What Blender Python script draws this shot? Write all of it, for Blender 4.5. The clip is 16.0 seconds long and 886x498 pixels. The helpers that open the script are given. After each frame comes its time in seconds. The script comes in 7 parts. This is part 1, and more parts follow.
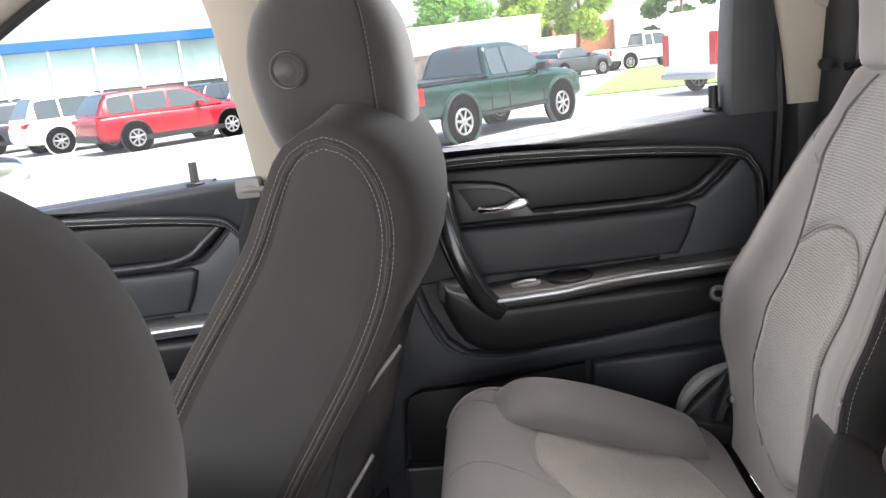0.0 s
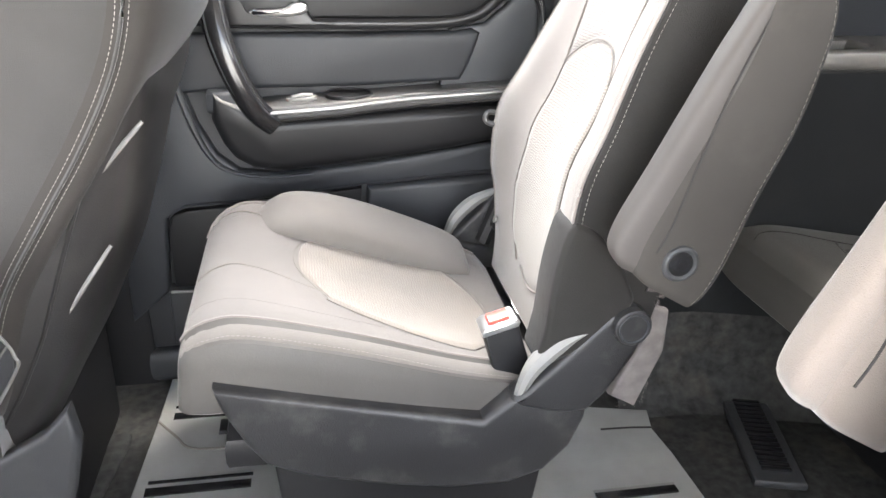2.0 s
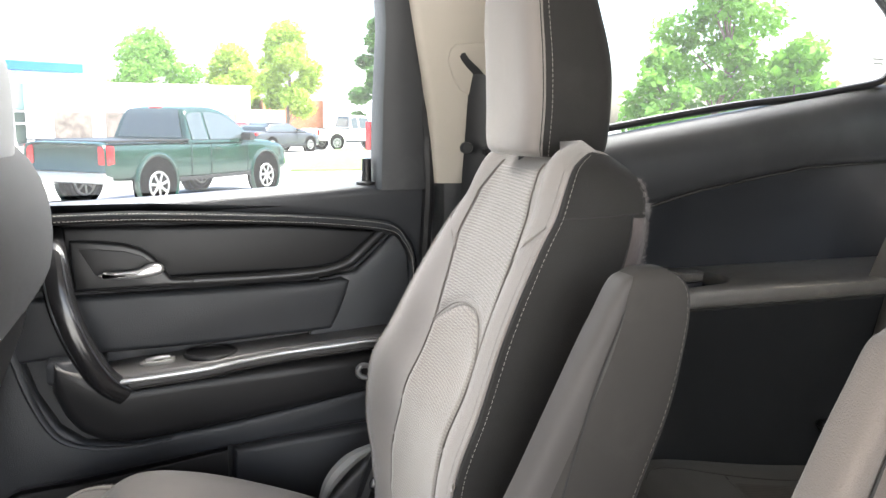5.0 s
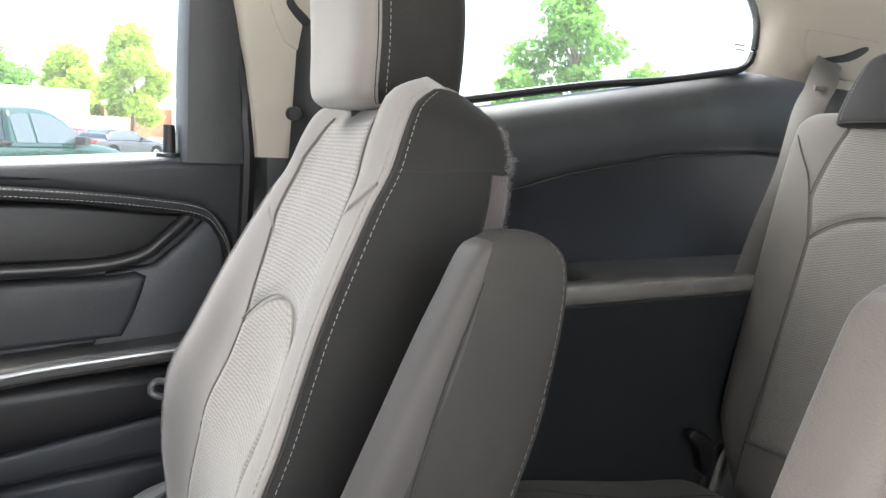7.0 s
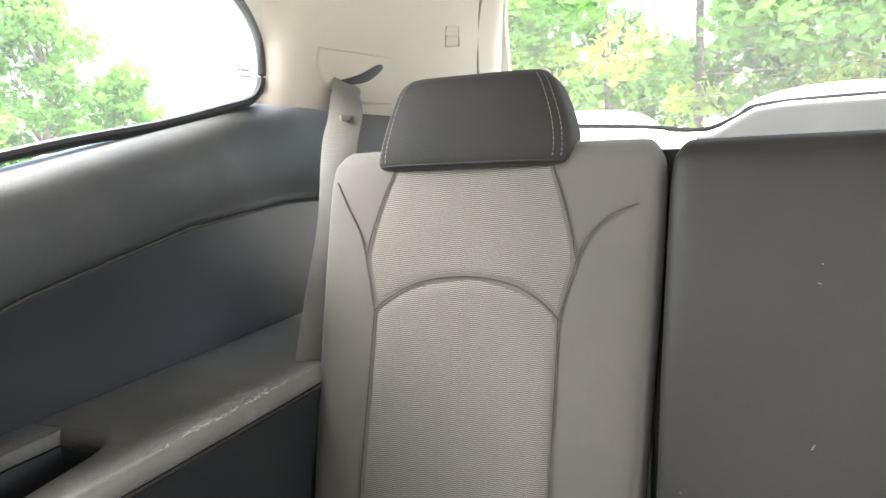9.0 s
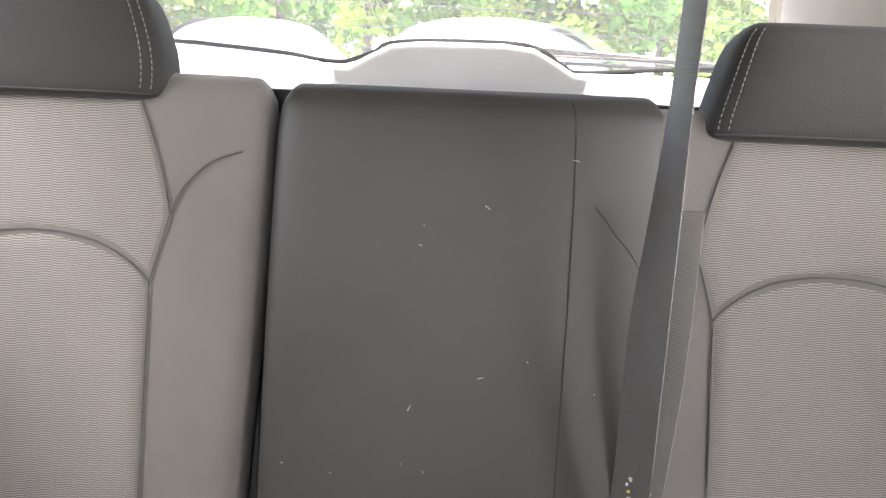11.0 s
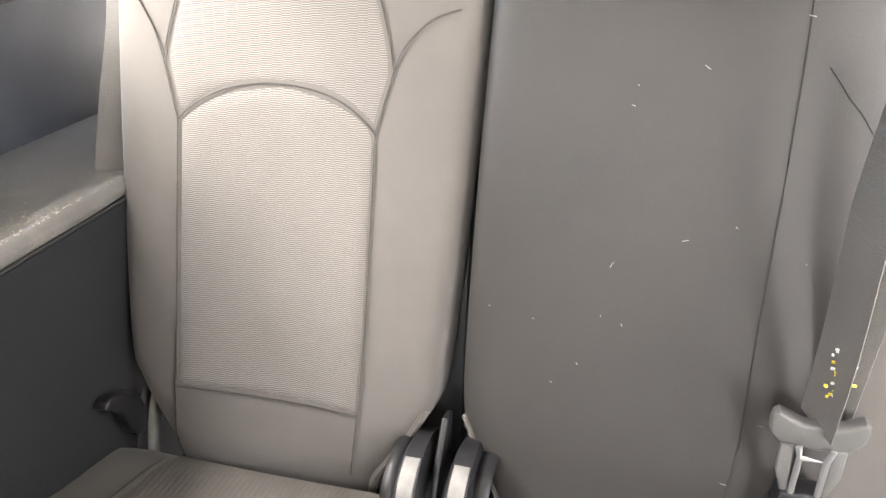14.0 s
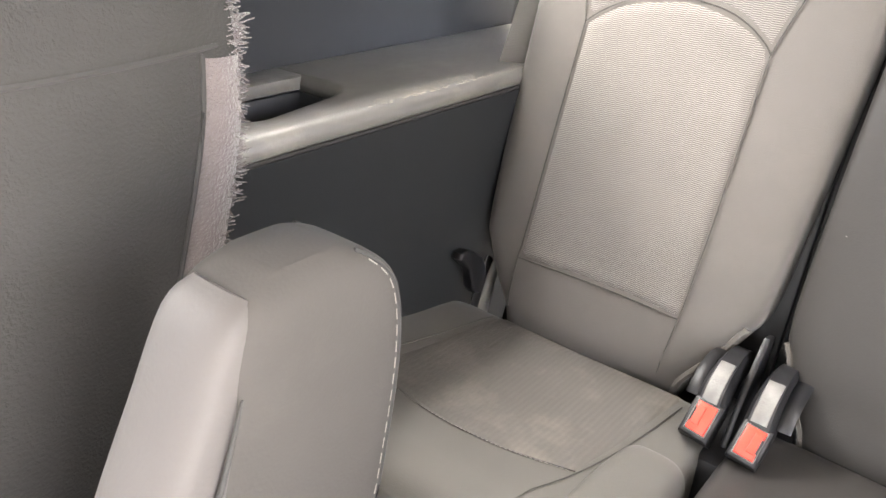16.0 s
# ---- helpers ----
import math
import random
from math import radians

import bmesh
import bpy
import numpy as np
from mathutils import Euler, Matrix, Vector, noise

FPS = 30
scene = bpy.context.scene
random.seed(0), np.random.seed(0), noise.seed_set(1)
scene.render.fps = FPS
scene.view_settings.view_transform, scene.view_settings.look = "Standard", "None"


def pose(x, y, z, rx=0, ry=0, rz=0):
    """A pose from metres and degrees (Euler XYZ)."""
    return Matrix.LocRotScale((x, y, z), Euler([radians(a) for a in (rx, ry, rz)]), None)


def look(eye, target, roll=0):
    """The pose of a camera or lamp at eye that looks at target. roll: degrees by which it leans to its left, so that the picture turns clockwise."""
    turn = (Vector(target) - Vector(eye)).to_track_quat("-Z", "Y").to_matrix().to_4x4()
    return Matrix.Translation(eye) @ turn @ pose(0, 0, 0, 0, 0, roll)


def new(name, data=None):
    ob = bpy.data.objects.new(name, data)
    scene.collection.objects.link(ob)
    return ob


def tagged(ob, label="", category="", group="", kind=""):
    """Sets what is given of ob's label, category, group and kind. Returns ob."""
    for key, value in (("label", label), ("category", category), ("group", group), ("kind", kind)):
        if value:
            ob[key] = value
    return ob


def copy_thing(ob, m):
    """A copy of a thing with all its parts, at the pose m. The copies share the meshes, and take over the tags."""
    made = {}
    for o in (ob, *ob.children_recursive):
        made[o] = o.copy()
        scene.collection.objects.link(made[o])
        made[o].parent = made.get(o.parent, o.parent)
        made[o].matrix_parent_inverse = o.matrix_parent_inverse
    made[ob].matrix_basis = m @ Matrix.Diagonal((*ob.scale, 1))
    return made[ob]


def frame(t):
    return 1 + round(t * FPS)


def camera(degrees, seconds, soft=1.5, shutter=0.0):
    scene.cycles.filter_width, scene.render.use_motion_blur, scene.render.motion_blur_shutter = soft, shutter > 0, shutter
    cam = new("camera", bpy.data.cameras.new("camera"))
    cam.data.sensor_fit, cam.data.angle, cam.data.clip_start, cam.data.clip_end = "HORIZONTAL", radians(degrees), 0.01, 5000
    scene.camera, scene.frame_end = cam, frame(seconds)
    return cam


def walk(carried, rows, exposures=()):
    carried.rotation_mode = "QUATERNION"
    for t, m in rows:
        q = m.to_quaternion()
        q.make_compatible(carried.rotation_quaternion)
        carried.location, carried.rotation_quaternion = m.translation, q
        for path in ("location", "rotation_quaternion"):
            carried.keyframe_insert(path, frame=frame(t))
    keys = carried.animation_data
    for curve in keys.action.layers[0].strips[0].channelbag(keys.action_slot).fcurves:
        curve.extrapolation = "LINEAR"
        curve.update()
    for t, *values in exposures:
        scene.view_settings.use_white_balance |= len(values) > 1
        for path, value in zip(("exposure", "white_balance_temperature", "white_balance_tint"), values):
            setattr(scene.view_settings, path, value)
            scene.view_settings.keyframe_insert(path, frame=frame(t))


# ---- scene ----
cam = camera(60.5, 16.0)
PATH = [
    (0, (0.0582, 0.019, 1.4086), (-0.0941, 2.1874, 0.8688), -6.1),
    (0.5, (0.0582, 0.0067, 1.3728), (0.0952, 2.1717, 0.796), -2.4),
    (1, (0.0672, -0.0045, 1.3493), (0.2094, 2.1392, 0.7142), 0.7),
    (1.5, (0.0829, 0.0045, 1.3034), (0.3293, 2.072, 0.4768), 1.5),
    (2, (0.1042, 0.019, 1.3), (0.4962, 2.0328, 0.4006), 1.8),
    (2.5, (0.1232, 0.0448, 1.3258), (0.644, 2.063, 0.5048), 0.8),
    (3, (0.1187, 0.0594, 1.347), (0.6675, 2.1325, 0.6997), 0.2),
    (3.5, (0.1378, 0.0694, 1.3672), (0.7123, 2.1739, 0.8554), -0.5),
    (4, (0.1523, 0.0851, 1.3806), (0.8098, 2.1862, 0.9674), -0.2),
    (4.2, (0.1501, 0.0885, 1.3806), (0.8344, 2.1885, 1.0077), -0.0),
    (6.3, (0.2117, 0.1288, 1.3762), (0.943, 2.2154, 1.0155), 1.4),
    (6.5, (0.224, 0.149, 1.356), (1.0181, 2.212, 0.992), 1.5),
    (7, (0.2598, 0.2531, 1.3123), (1.353, 2.1851, 1.0077), 2.6),
    (7.5, (0.3058, 0.3584, 1.3067), (1.6554, 2.1269, 1.0469), 2.2),
    (8, (0.364, 0.4267, 1.3291), (1.9522, 1.9835, 1.0581), -0.5),
    (8.5, (0.4334, 0.4738, 1.3694), (2.2725, 1.7181, 1.0771), -2.6),
    (9, (0.5074, 0.5029, 1.4042), (2.511, 1.4448, 1.0648), -3.6),
    (9.5, (0.5376, 0.5197, 1.4221), (2.6387, 1.1715, 0.9987), -1.8),
    (10, (0.5712, 0.5174, 1.4176), (2.7182, 0.9195, 0.9203), 0.5),
    (10.2, (0.5802, 0.5085, 1.4232), (2.7272, 0.8176, 0.8643), 1.2),
    (12.3, (0.6261, 0.4133, 1.4288), (2.8034, 0.1758, 0.9618), 2.7),
    (12.5, (0.6216, 0.4234, 1.4243), (2.8034, 0.289, 0.936), 2.2),
    (13, (0.616, 0.4491, 1.421), (2.7866, 0.541, 0.8744), 1.2),
    (13.5, (0.6059, 0.4682, 1.4299), (2.7126, 0.7739, 0.7322), 0.4),
    (14, (0.579, 0.4704, 1.4366), (2.511, 1.0058, 0.4376), -0.6),
    (14.5, (0.5566, 0.4794, 1.4322), (2.3554, 1.1435, 0.2741), -0.1),
    (15, (0.4995, 0.4925, 1.3994), (2.2265, 1.3205, 0.2394), 2.1),
    (15.5, (0.451, 0.504, 1.366), (1.948, 1.381, 0.372), 3.8),
    (16, (0.4088, 0.4962, 1.3571), (2.0003, 1.7136, 0.357), 3.5),
]
walk(cam, [(t, look(eye, target, roll)) for t, eye, target, roll in PATH],
     [(0, 2.01, 6500, 11.0), (0.5, 2.58, 6500, 10.7), (1, 3.03, 6500, 10.3), (1.6, 3.56, 6500, 9.9), (2.5, 3.76, 6500, 9.3), (3.2, 3.60, 6500, 9.0), (4.0, 3.20, 6500, 9.0), (6.3, 2.42, 6500, 9.0), (6.6, 2.52, 6500, 8.8), (7.2, 2.77, 6250, 6.6), (8.0, 2.97, 6250, 2), (8.5, 3.42, 6250, 3.5), (9.0, 3.38, 6500, 6), (10.0, 3.54, 6500, 12.0), (12.3, 3.49, 6400, 14), (13.2, 3.65, 6400, 14), (14.0, 4.42, 6750, 12.5), (15, 4.82, 6750, 12.5), (16, 4.45, 6750, 12.5)])

# ---- world, sun, exposure ----
world = bpy.data.worlds.new("world")
scene.world = world
world.use_nodes = True
wn = world.node_tree.nodes
sky = wn.new("ShaderNodeTexSky")
sky.sky_type = "NISHITA"
sky.sun_disc = False
sky.sun_elevation = radians(67)
sky.sun_rotation = radians(112)
sky.dust_density = 4.0
wn["Background"].inputs["Strength"].default_value = 0.15
world.node_tree.links.new(sky.outputs["Color"], wn["Background"].inputs["Color"])
sun = new("sun", bpy.data.lights.new("sun", "SUN"))
sun.data.energy = 4.0
sun.data.angle = radians(30)
sun.data.color = (1.0, 0.96, 0.9)
sun.matrix_world = look((10, -4, 25), (0, 0, 0))

# sky light through the openings behind and beside the camera: doorway, windscreen, rear door window, quarter windows


def opening_light(name, eye, target, w, h, power):
    a = new(name, bpy.data.lights.new(name, "AREA"))
    a.data.shape, a.data.size, a.data.size_y, a.data.energy = "RECTANGLE", w, h, power
    a.data.color = (1.0, 0.965, 0.92)
    a.matrix_world = look(eye, target)
    return a


opening_light("doorway_sky_light", (0.15, -0.46, 1.12), (0.15, 1.0, 1.02), 1.05, 0.95, 4.0)
opening_light("windscreen_sky_light", (-1.45, 0.475, 1.42), (0.6, 0.475, 1.0), 1.2, 0.5, 4.0)
opening_light("driver_window_sky_light", (-0.75, -0.40, 1.42), (-0.55, 1.3, 1.05), 0.8, 0.42, 6)
opening_light("quarter_window_sky_light", (1.05, 1.52, 2.10), (1.05, 1.09, 1.10), 0.75, 0.35, 4.2)
opening_light("side_window_sky_light", (0.15, 1.85, 2.12), (0.85, 0.55, 0.95), 0.8, 0.45, 10)
opening_light("far_quarter_sky_light", (1.02, -0.24, 1.53), (1.0, 0.95, 0.85), 0.6, 0.26, 1.0)

# ---- materials ----


def mat(name, color, rough=0.6, metal=0.0, vary=0.12, scale=18.0, bump=0.0, bump_scale=400.0, spec=0.5, sheen=0.0,
        stains=None, stain_scale=5.0, stain_amount=0.3, bands=None, zig=None):
    """A procedural surface: grain and cloudy variation, fine relief, ribs (bands: axis, scale, depth, distortion) and stains."""
    m = bpy.data.materials.new(name)
    m.use_nodes = True
    n, l = m.node_tree.nodes, m.node_tree.links
    b = n["Principled BSDF"]
    b.inputs["Roughness"].default_value = rough
    b.inputs["Metallic"].default_value = metal
    b.inputs["Specular IOR Level"].default_value = spec
    b.inputs["Sheen Weight"].default_value = sheen
    co = n.new("ShaderNodeTexCoord")
    big = n.new("ShaderNodeTexNoise")
    big.inputs["Scale"].default_value = scale
    big.inputs["Detail"].default_value = 5
    l.new(co.outputs["Object"], big.inputs["Vector"])
    ramp = n.new("ShaderNodeMapRange")
    ramp.inputs["From Min"].default_value, ramp.inputs["From Max"].default_value = 0.3, 0.7
    ramp.inputs["To Min"].default_value, ramp.inputs["To Max"].default_value = 1 - vary, 1 + vary
    l.new(big.outputs["Fac"], ramp.inputs["Value"])
    mul = n.new("ShaderNodeVectorMath")
    mul.operation = "SCALE"
    mul.inputs[0].default_value = color
    l.new(ramp.outputs["Result"], mul.inputs["Scale"])
    out = mul.outputs["Vector"]
    if stains:
        st = n.new("ShaderNodeTexNoise")
        st.inputs["Scale"].default_value = stain_scale
        st.inputs["Detail"].default_value = 7
        st.inputs["Roughness"].default_value = 0.65
        l.new(co.outputs["Object"], st.inputs["Vector"])
        sr = n.new("ShaderNodeMapRange")
        sr.inputs["From Min"].default_value, sr.inputs["From Max"].default_value = 0.52, 0.78
        sr.inputs["To Max"].default_value = stain_amount
        l.new(st.outputs["Fac"], sr.inputs["Value"])
        mix = n.new("ShaderNodeMix")
        mix.data_type = "RGBA"
        l.new(sr.outputs["Result"], mix.inputs["Factor"])
        l.new(out, mix.inputs[6])
        mix.inputs[7].default_value = (*stains, 1)
        out = mix.outputs[2]
    height = None
    if bands:
        axis, bscale, depth, dist = bands
        wv = n.new("ShaderNodeTexWave")
        wv.bands_direction = axis
        wv.inputs["Scale"].default_value = bscale
        wv.inputs["Distortion"].default_value = dist
        wv.inputs["Detail"].default_value = 1.5
        wv.inputs["Detail Scale"].default_value = 1.2
        if zig:
            # the ribs run in small regular waves
            zw = n.new("ShaderNodeTexWave")
            zw.bands_direction = "Y"
            zw.inputs["Scale"].default_value = zig[0]
            zw.inputs["Distortion"].default_value = 2.5
            zm = n.new("ShaderNodeVectorMath")
            zm.operation = "MULTIPLY_ADD"
            zm.inputs[1].default_value = (zig[1], 0, zig[1])
            l.new(co.outputs["Object"], zw.inputs["Vector"])
            if zig[2]:
                l.new(zw.outputs["Color"], zm.inputs[0])
            else:
                step = n.new("ShaderNodeMath")
                step.operation = "GREATER_THAN"
                step.inputs[1].default_value = 0.5
                l.new(zw.outputs["Fac"], step.inputs[0])
                l.new(step.outputs[0], zm.inputs[0])
            l.new(co.outputs["Object"], zm.inputs[2])
            l.new(zm.outputs["Vector"], wv.inputs["Vector"])
        else:
            l.new(co.outputs["Object"], wv.inputs["Vector"])
        dk = n.new("ShaderNodeMapRange")
        dk.inputs["To Min"].default_value, dk.inputs["To Max"].default_value = 1 - depth, 1 + depth * 0.5
        l.new(wv.outputs["Fac"], dk.inputs["Value"])
        m3 = n.new("ShaderNodeVectorMath")
        m3.operation = "SCALE"
        l.new(out, m3.inputs[0])
        l.new(dk.outputs["Result"], m3.inputs["Scale"])
        out = m3.outputs["Vector"]
        height = wv.outputs["Fac"]
        if zig:
            # staggered short floats of the weave
            sp = n.new("ShaderNodeSeparateXYZ")
            l.new(zm.outputs["Vector"], sp.inputs[0])
            cx = n.new("ShaderNodeCombineXYZ")
            l.new(sp.outputs["Y"], cx.inputs["X"])
            l.new(sp.outputs[axis], cx.inputs["Y"])
            bk = n.new("ShaderNodeTexBrick")
            for key, val in (("Scale", 1.0), ("Brick Width", 0.012), ("Row Height", 0.0038), ("Mortar Size", 0.0012), ("Mortar Smooth", 1.0)):
                bk.inputs[key].default_value = val
            l.new(cx.outputs[0], bk.inputs["Vector"])
            bd = n.new("ShaderNodeMapRange")
            bd.inputs["To Min"].default_value, bd.inputs["To Max"].default_value = 1.06, 1.06 - zig[2]
            l.new(bk.outputs["Fac"], bd.inputs["Value"])
            m4 = n.new("ShaderNodeVectorMath")
            m4.operation = "SCALE"
            l.new(out, m4.inputs[0])
            l.new(bd.outputs["Result"], m4.inputs["Scale"])
            out = m4.outputs["Vector"]
            height = wv.outputs["Fac"]
    l.new(out, b.inputs["Base Color"])
    if bump or height:
        fine = n.new("ShaderNodeTexNoise")
        fine.inputs["Scale"].default_value = bump_scale
        fine.inputs["Detail"].default_value = 3
        l.new(co.outputs["Object"], fine.inputs["Vector"])
        bp = n.new("ShaderNodeBump")
        bp.inputs["Strength"].default_value = bump if bump else 0.2
        bp.inputs["Distance"].default_value = 0.002
        l.new(fine.outputs["Fac"], bp.inputs["Height"])
        last = bp
        if height:
            b2 = n.new("ShaderNodeBump")
            b2.inputs["Strength"].default_value = 0.28
            b2.inputs["Distance"].default_value = 0.0012
            l.new(height, b2.inputs["Height"])
            l.new(bp.outputs["Normal"], b2.inputs["Normal"])
            last = b2
        l.new(last.outputs["Normal"], b.inputs["Normal"])
    return m


def leaf_mat(name, color):
    """Thin leaves that let half of the light through."""
    m = mat(name, color, 0.7, vary=0.45, scale=1.3, spec=0.3)
    n, l = m.node_tree.nodes, m.node_tree.links
    b = n["Principled BSDF"]
    tr, mx = n.new("ShaderNodeBsdfTranslucent"), n.new("ShaderNodeMixShader")
    src = b.inputs["Base Color"].links[0].from_socket
    l.new(src, tr.inputs["Color"])
    mx.inputs[0].default_value = 0.45
    l.new(b.outputs[0], mx.inputs[1])
    l.new(tr.outputs[0], mx.inputs[2])
    l.new(mx.outputs[0], n["Material Output"].inputs["Surface"])
    return m


def glass_mat(name, tint=(0.93, 0.97, 0.95)):
    m = bpy.data.materials.new(name)
    m.use_nodes = True
    n, l = m.node_tree.nodes, m.node_tree.links
    n.remove(n["Principled BSDF"])
    tr, gl, mx, fr = n.new("ShaderNodeBsdfTransparent"), n.new("ShaderNodeBsdfGlossy"), n.new("ShaderNodeMixShader"), n.new("ShaderNodeFresnel")
    tr.inputs["Color"].default_value = (*tint, 1)
    gl.inputs["Roughness"].default_value = 0.02
    fr.inputs["IOR"].default_value = 1.09
    # weak white translucent layer that imitates veiling glare over the view outside
    veil, md = n.new("ShaderNodeBsdfTranslucent"), n.new("ShaderNodeMixShader")
    veil.inputs["Color"].default_value = (0.95, 0.95, 0.93, 1)
    md.inputs[0].default_value = 0.025
    l.new(tr.outputs[0], md.inputs[1])
    l.new(veil.outputs[0], md.inputs[2])
    l.new(fr.outputs[0], mx.inputs[0])
    l.new(md.outputs[0], mx.inputs[1])
    l.new(gl.outputs[0], mx.inputs[2])
    l.new(mx.outputs[0], n["Material Output"].inputs["Surface"])
    return m


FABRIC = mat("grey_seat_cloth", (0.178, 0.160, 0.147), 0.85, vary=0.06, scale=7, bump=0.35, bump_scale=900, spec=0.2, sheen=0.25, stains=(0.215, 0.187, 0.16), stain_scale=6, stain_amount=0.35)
CUSHCLOTH = mat("soiled_grey_cushion_cloth", (0.136, 0.124, 0.114), 0.85, vary=0.08, scale=7, bump=0.3, bump_scale=900, spec=0.2, sheen=0.2, stains=(0.20, 0.176, 0.148), stain_scale=6, stain_amount=0.4)
WEAVE = mat("ribbed_seat_insert", (0.185, 0.163, 0.145), 0.9, vary=0.08, scale=12, bump=0.3, bump_scale=1500, spec=0.15, sheen=0.3, bands=("Z", 82.7, 0.20, 0.5), zig=(20, 0.0009, 0.20), stains=(0.22, 0.19, 0.16), stain_scale=8, stain_amount=0.3)
WEAVE_UP = mat("ribbed_shoulder_insert", (0.185, 0.167, 0.153), 0.9, vary=0.08, scale=12, bump=0.3, bump_scale=1500, spec=0.15, sheen=0.3, bands=("Z", 82.7, 0.20, 0.5), zig=(20, 0.0009, 0.20))
WEAVE_FLAT = mat("ribbed_cushion_insert", (0.195, 0.172, 0.150), 0.9, vary=0.1, scale=12, bump=0.3, bump_scale=1500, spec=0.15, sheen=0.3, bands=("X", 82.7, 0.06, 0.6), zig=(19, 0.0012, 0.15), stains=(0.25, 0.21, 0.165), stain_scale=9, stain_amount=0.45)
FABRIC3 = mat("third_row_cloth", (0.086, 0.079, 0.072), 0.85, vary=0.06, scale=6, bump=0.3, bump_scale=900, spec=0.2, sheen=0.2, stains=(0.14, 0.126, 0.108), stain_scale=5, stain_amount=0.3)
# charcoal cloth, lowered further to hold the shade on the rear cushions
CUSHION3 = mat("shaded_charcoal_cushion_cloth", (0.068, 0.064, 0.056), 0.75, vary=0.07, scale=7, bump=0.2, bump_scale=800, spec=0.25, sheen=0.1, stains=(0.10, 0.092, 0.08), stain_scale=6, stain_amount=0.3)
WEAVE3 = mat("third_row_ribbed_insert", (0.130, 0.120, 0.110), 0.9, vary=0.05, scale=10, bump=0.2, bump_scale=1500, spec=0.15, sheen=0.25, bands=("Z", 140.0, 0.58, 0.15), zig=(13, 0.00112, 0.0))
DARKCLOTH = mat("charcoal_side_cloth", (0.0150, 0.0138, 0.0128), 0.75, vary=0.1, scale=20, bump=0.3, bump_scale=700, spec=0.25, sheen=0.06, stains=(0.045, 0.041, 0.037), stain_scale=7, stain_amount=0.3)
FRONTREAR = mat("grey_brown_front_seat_rear_cloth", (0.031, 0.028, 0.026), 0.8, vary=0.08, scale=16, bump=0.3, bump_scale=800, spec=0.15, sheen=0.08)
FRONTCLOTH = mat("charcoal_front_seat_cloth", (0.028, 0.0268, 0.0258), 0.8, vary=0.08, scale=20, bump=0.3, bump_scale=800, spec=0.2, sheen=0.4)
VINYL = mat("charcoal_seat_vinyl", (0.024, 0.022, 0.020), 0.55, vary=0.08, scale=10, bump=0.12, bump_scale=500, spec=0.4, stains=(0.042, 0.039, 0.036), stain_scale=9, stain_amount=0.22)
PLASTIC = mat("charcoal_grained_plastic", (0.030, 0.031, 0.033), 0.5, vary=0.1, scale=9, bump=0.3, bump_scale=650, spec=0.4, stains=(0.09, 0.09, 0.088), stain_scale=6, stain_amount=0.35)
SATINBLACK = mat("satin_black_trim", (0.016, 0.016, 0.017), 0.34, vary=0.06, scale=14, bump=0.08, bump_scale=500, spec=0.4)
SWEEP = mat("grey_sweep_moulding", (0.045, 0.048, 0.052), 0.45, vary=0.08, scale=9, bump=0.2, bump_scale=600, spec=0.4)
TRAYMAT = mat("satin_grey_tray_plastic", (0.058, 0.056, 0.056), 0.36, vary=0.1, scale=12, bump=0.2, bump_scale=600, spec=0.5)
PLASTIC2 = mat("dark_grey_door_vinyl", (0.025, 0.0268, 0.0305), 0.46, vary=0.08, scale=8, bump=0.3, bump_scale=600, spec=0.4, stains=(0.05, 0.05, 0.05), stain_scale=5, stain_amount=0.2)
BLACK = mat("black_plastic", (0.010, 0.010, 0.011), 0.45, vary=0.1, scale=14, bump=0.12, bump_scale=500, spec=0.35)
GLOSSBLACK = mat("gloss_black_trim", (0.012, 0.012, 0.013), 0.18, vary=0.05, scale=10, spec=0.5)
SILVER = mat("satin_silver_trim", (0.62, 0.62, 0.62), 0.28, metal=0.9, vary=0.05, scale=30)
CHROME = mat("chrome", (0.8, 0.8, 0.8), 0.12, metal=1.0, vary=0.03)
BEIGE = mat("beige_pillar_trim", (0.34, 0.308, 0.266), 0.7, vary=0.04, scale=6, bump=0.2, bump_scale=700, spec=0.3, stains=(0.28, 0.25, 0.21), stain_scale=4, stain_amount=0.15)
CARPET = mat("dark_floor_carpet", (0.046, 0.046, 0.044), 0.95, vary=0.35, scale=60, bump=0.9, bump_scale=900, spec=0.1, stains=(0.16, 0.135, 0.108), stain_scale=9, stain_amount=0.45)
RUBBER = mat("grey_rubber_mat", (0.25, 0.25, 0.24), 0.6, vary=0.12, scale=14, bump=0.25, bump_scale=500, stains=(0.2, 0.19, 0.17), stain_scale=8, stain_amount=0.4)
FELT = mat("grey_felt_backing", (0.16, 0.145, 0.138), 0.95, vary=0.2, scale=50, bump=0.9, bump_scale=800, spec=0.1)
WEBBING = mat("grey_seat_belt_webbing", (0.105, 0.098, 0.089), 0.55, vary=0.05, scale=20, bump=0.3, bump_scale=900, bands=("Z", 160, 0.04, 0.2))
STITCH = mat("pale_stitching", (0.21, 0.197, 0.18), 0.8, vary=0.1, scale=60)
STITCH_PALE = mat("light_stitching", (0.48, 0.46, 0.43), 0.8, vary=0.1, scale=60)
ARMPAD = mat("smooth_grey_armrest_vinyl", (0.058, 0.053, 0.050), 0.62, vary=0.06, scale=12, bump=0.06, bump_scale=700, spec=0.2)
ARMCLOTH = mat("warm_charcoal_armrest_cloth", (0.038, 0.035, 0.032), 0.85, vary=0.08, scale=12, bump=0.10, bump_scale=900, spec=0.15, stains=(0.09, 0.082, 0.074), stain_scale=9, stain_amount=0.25)
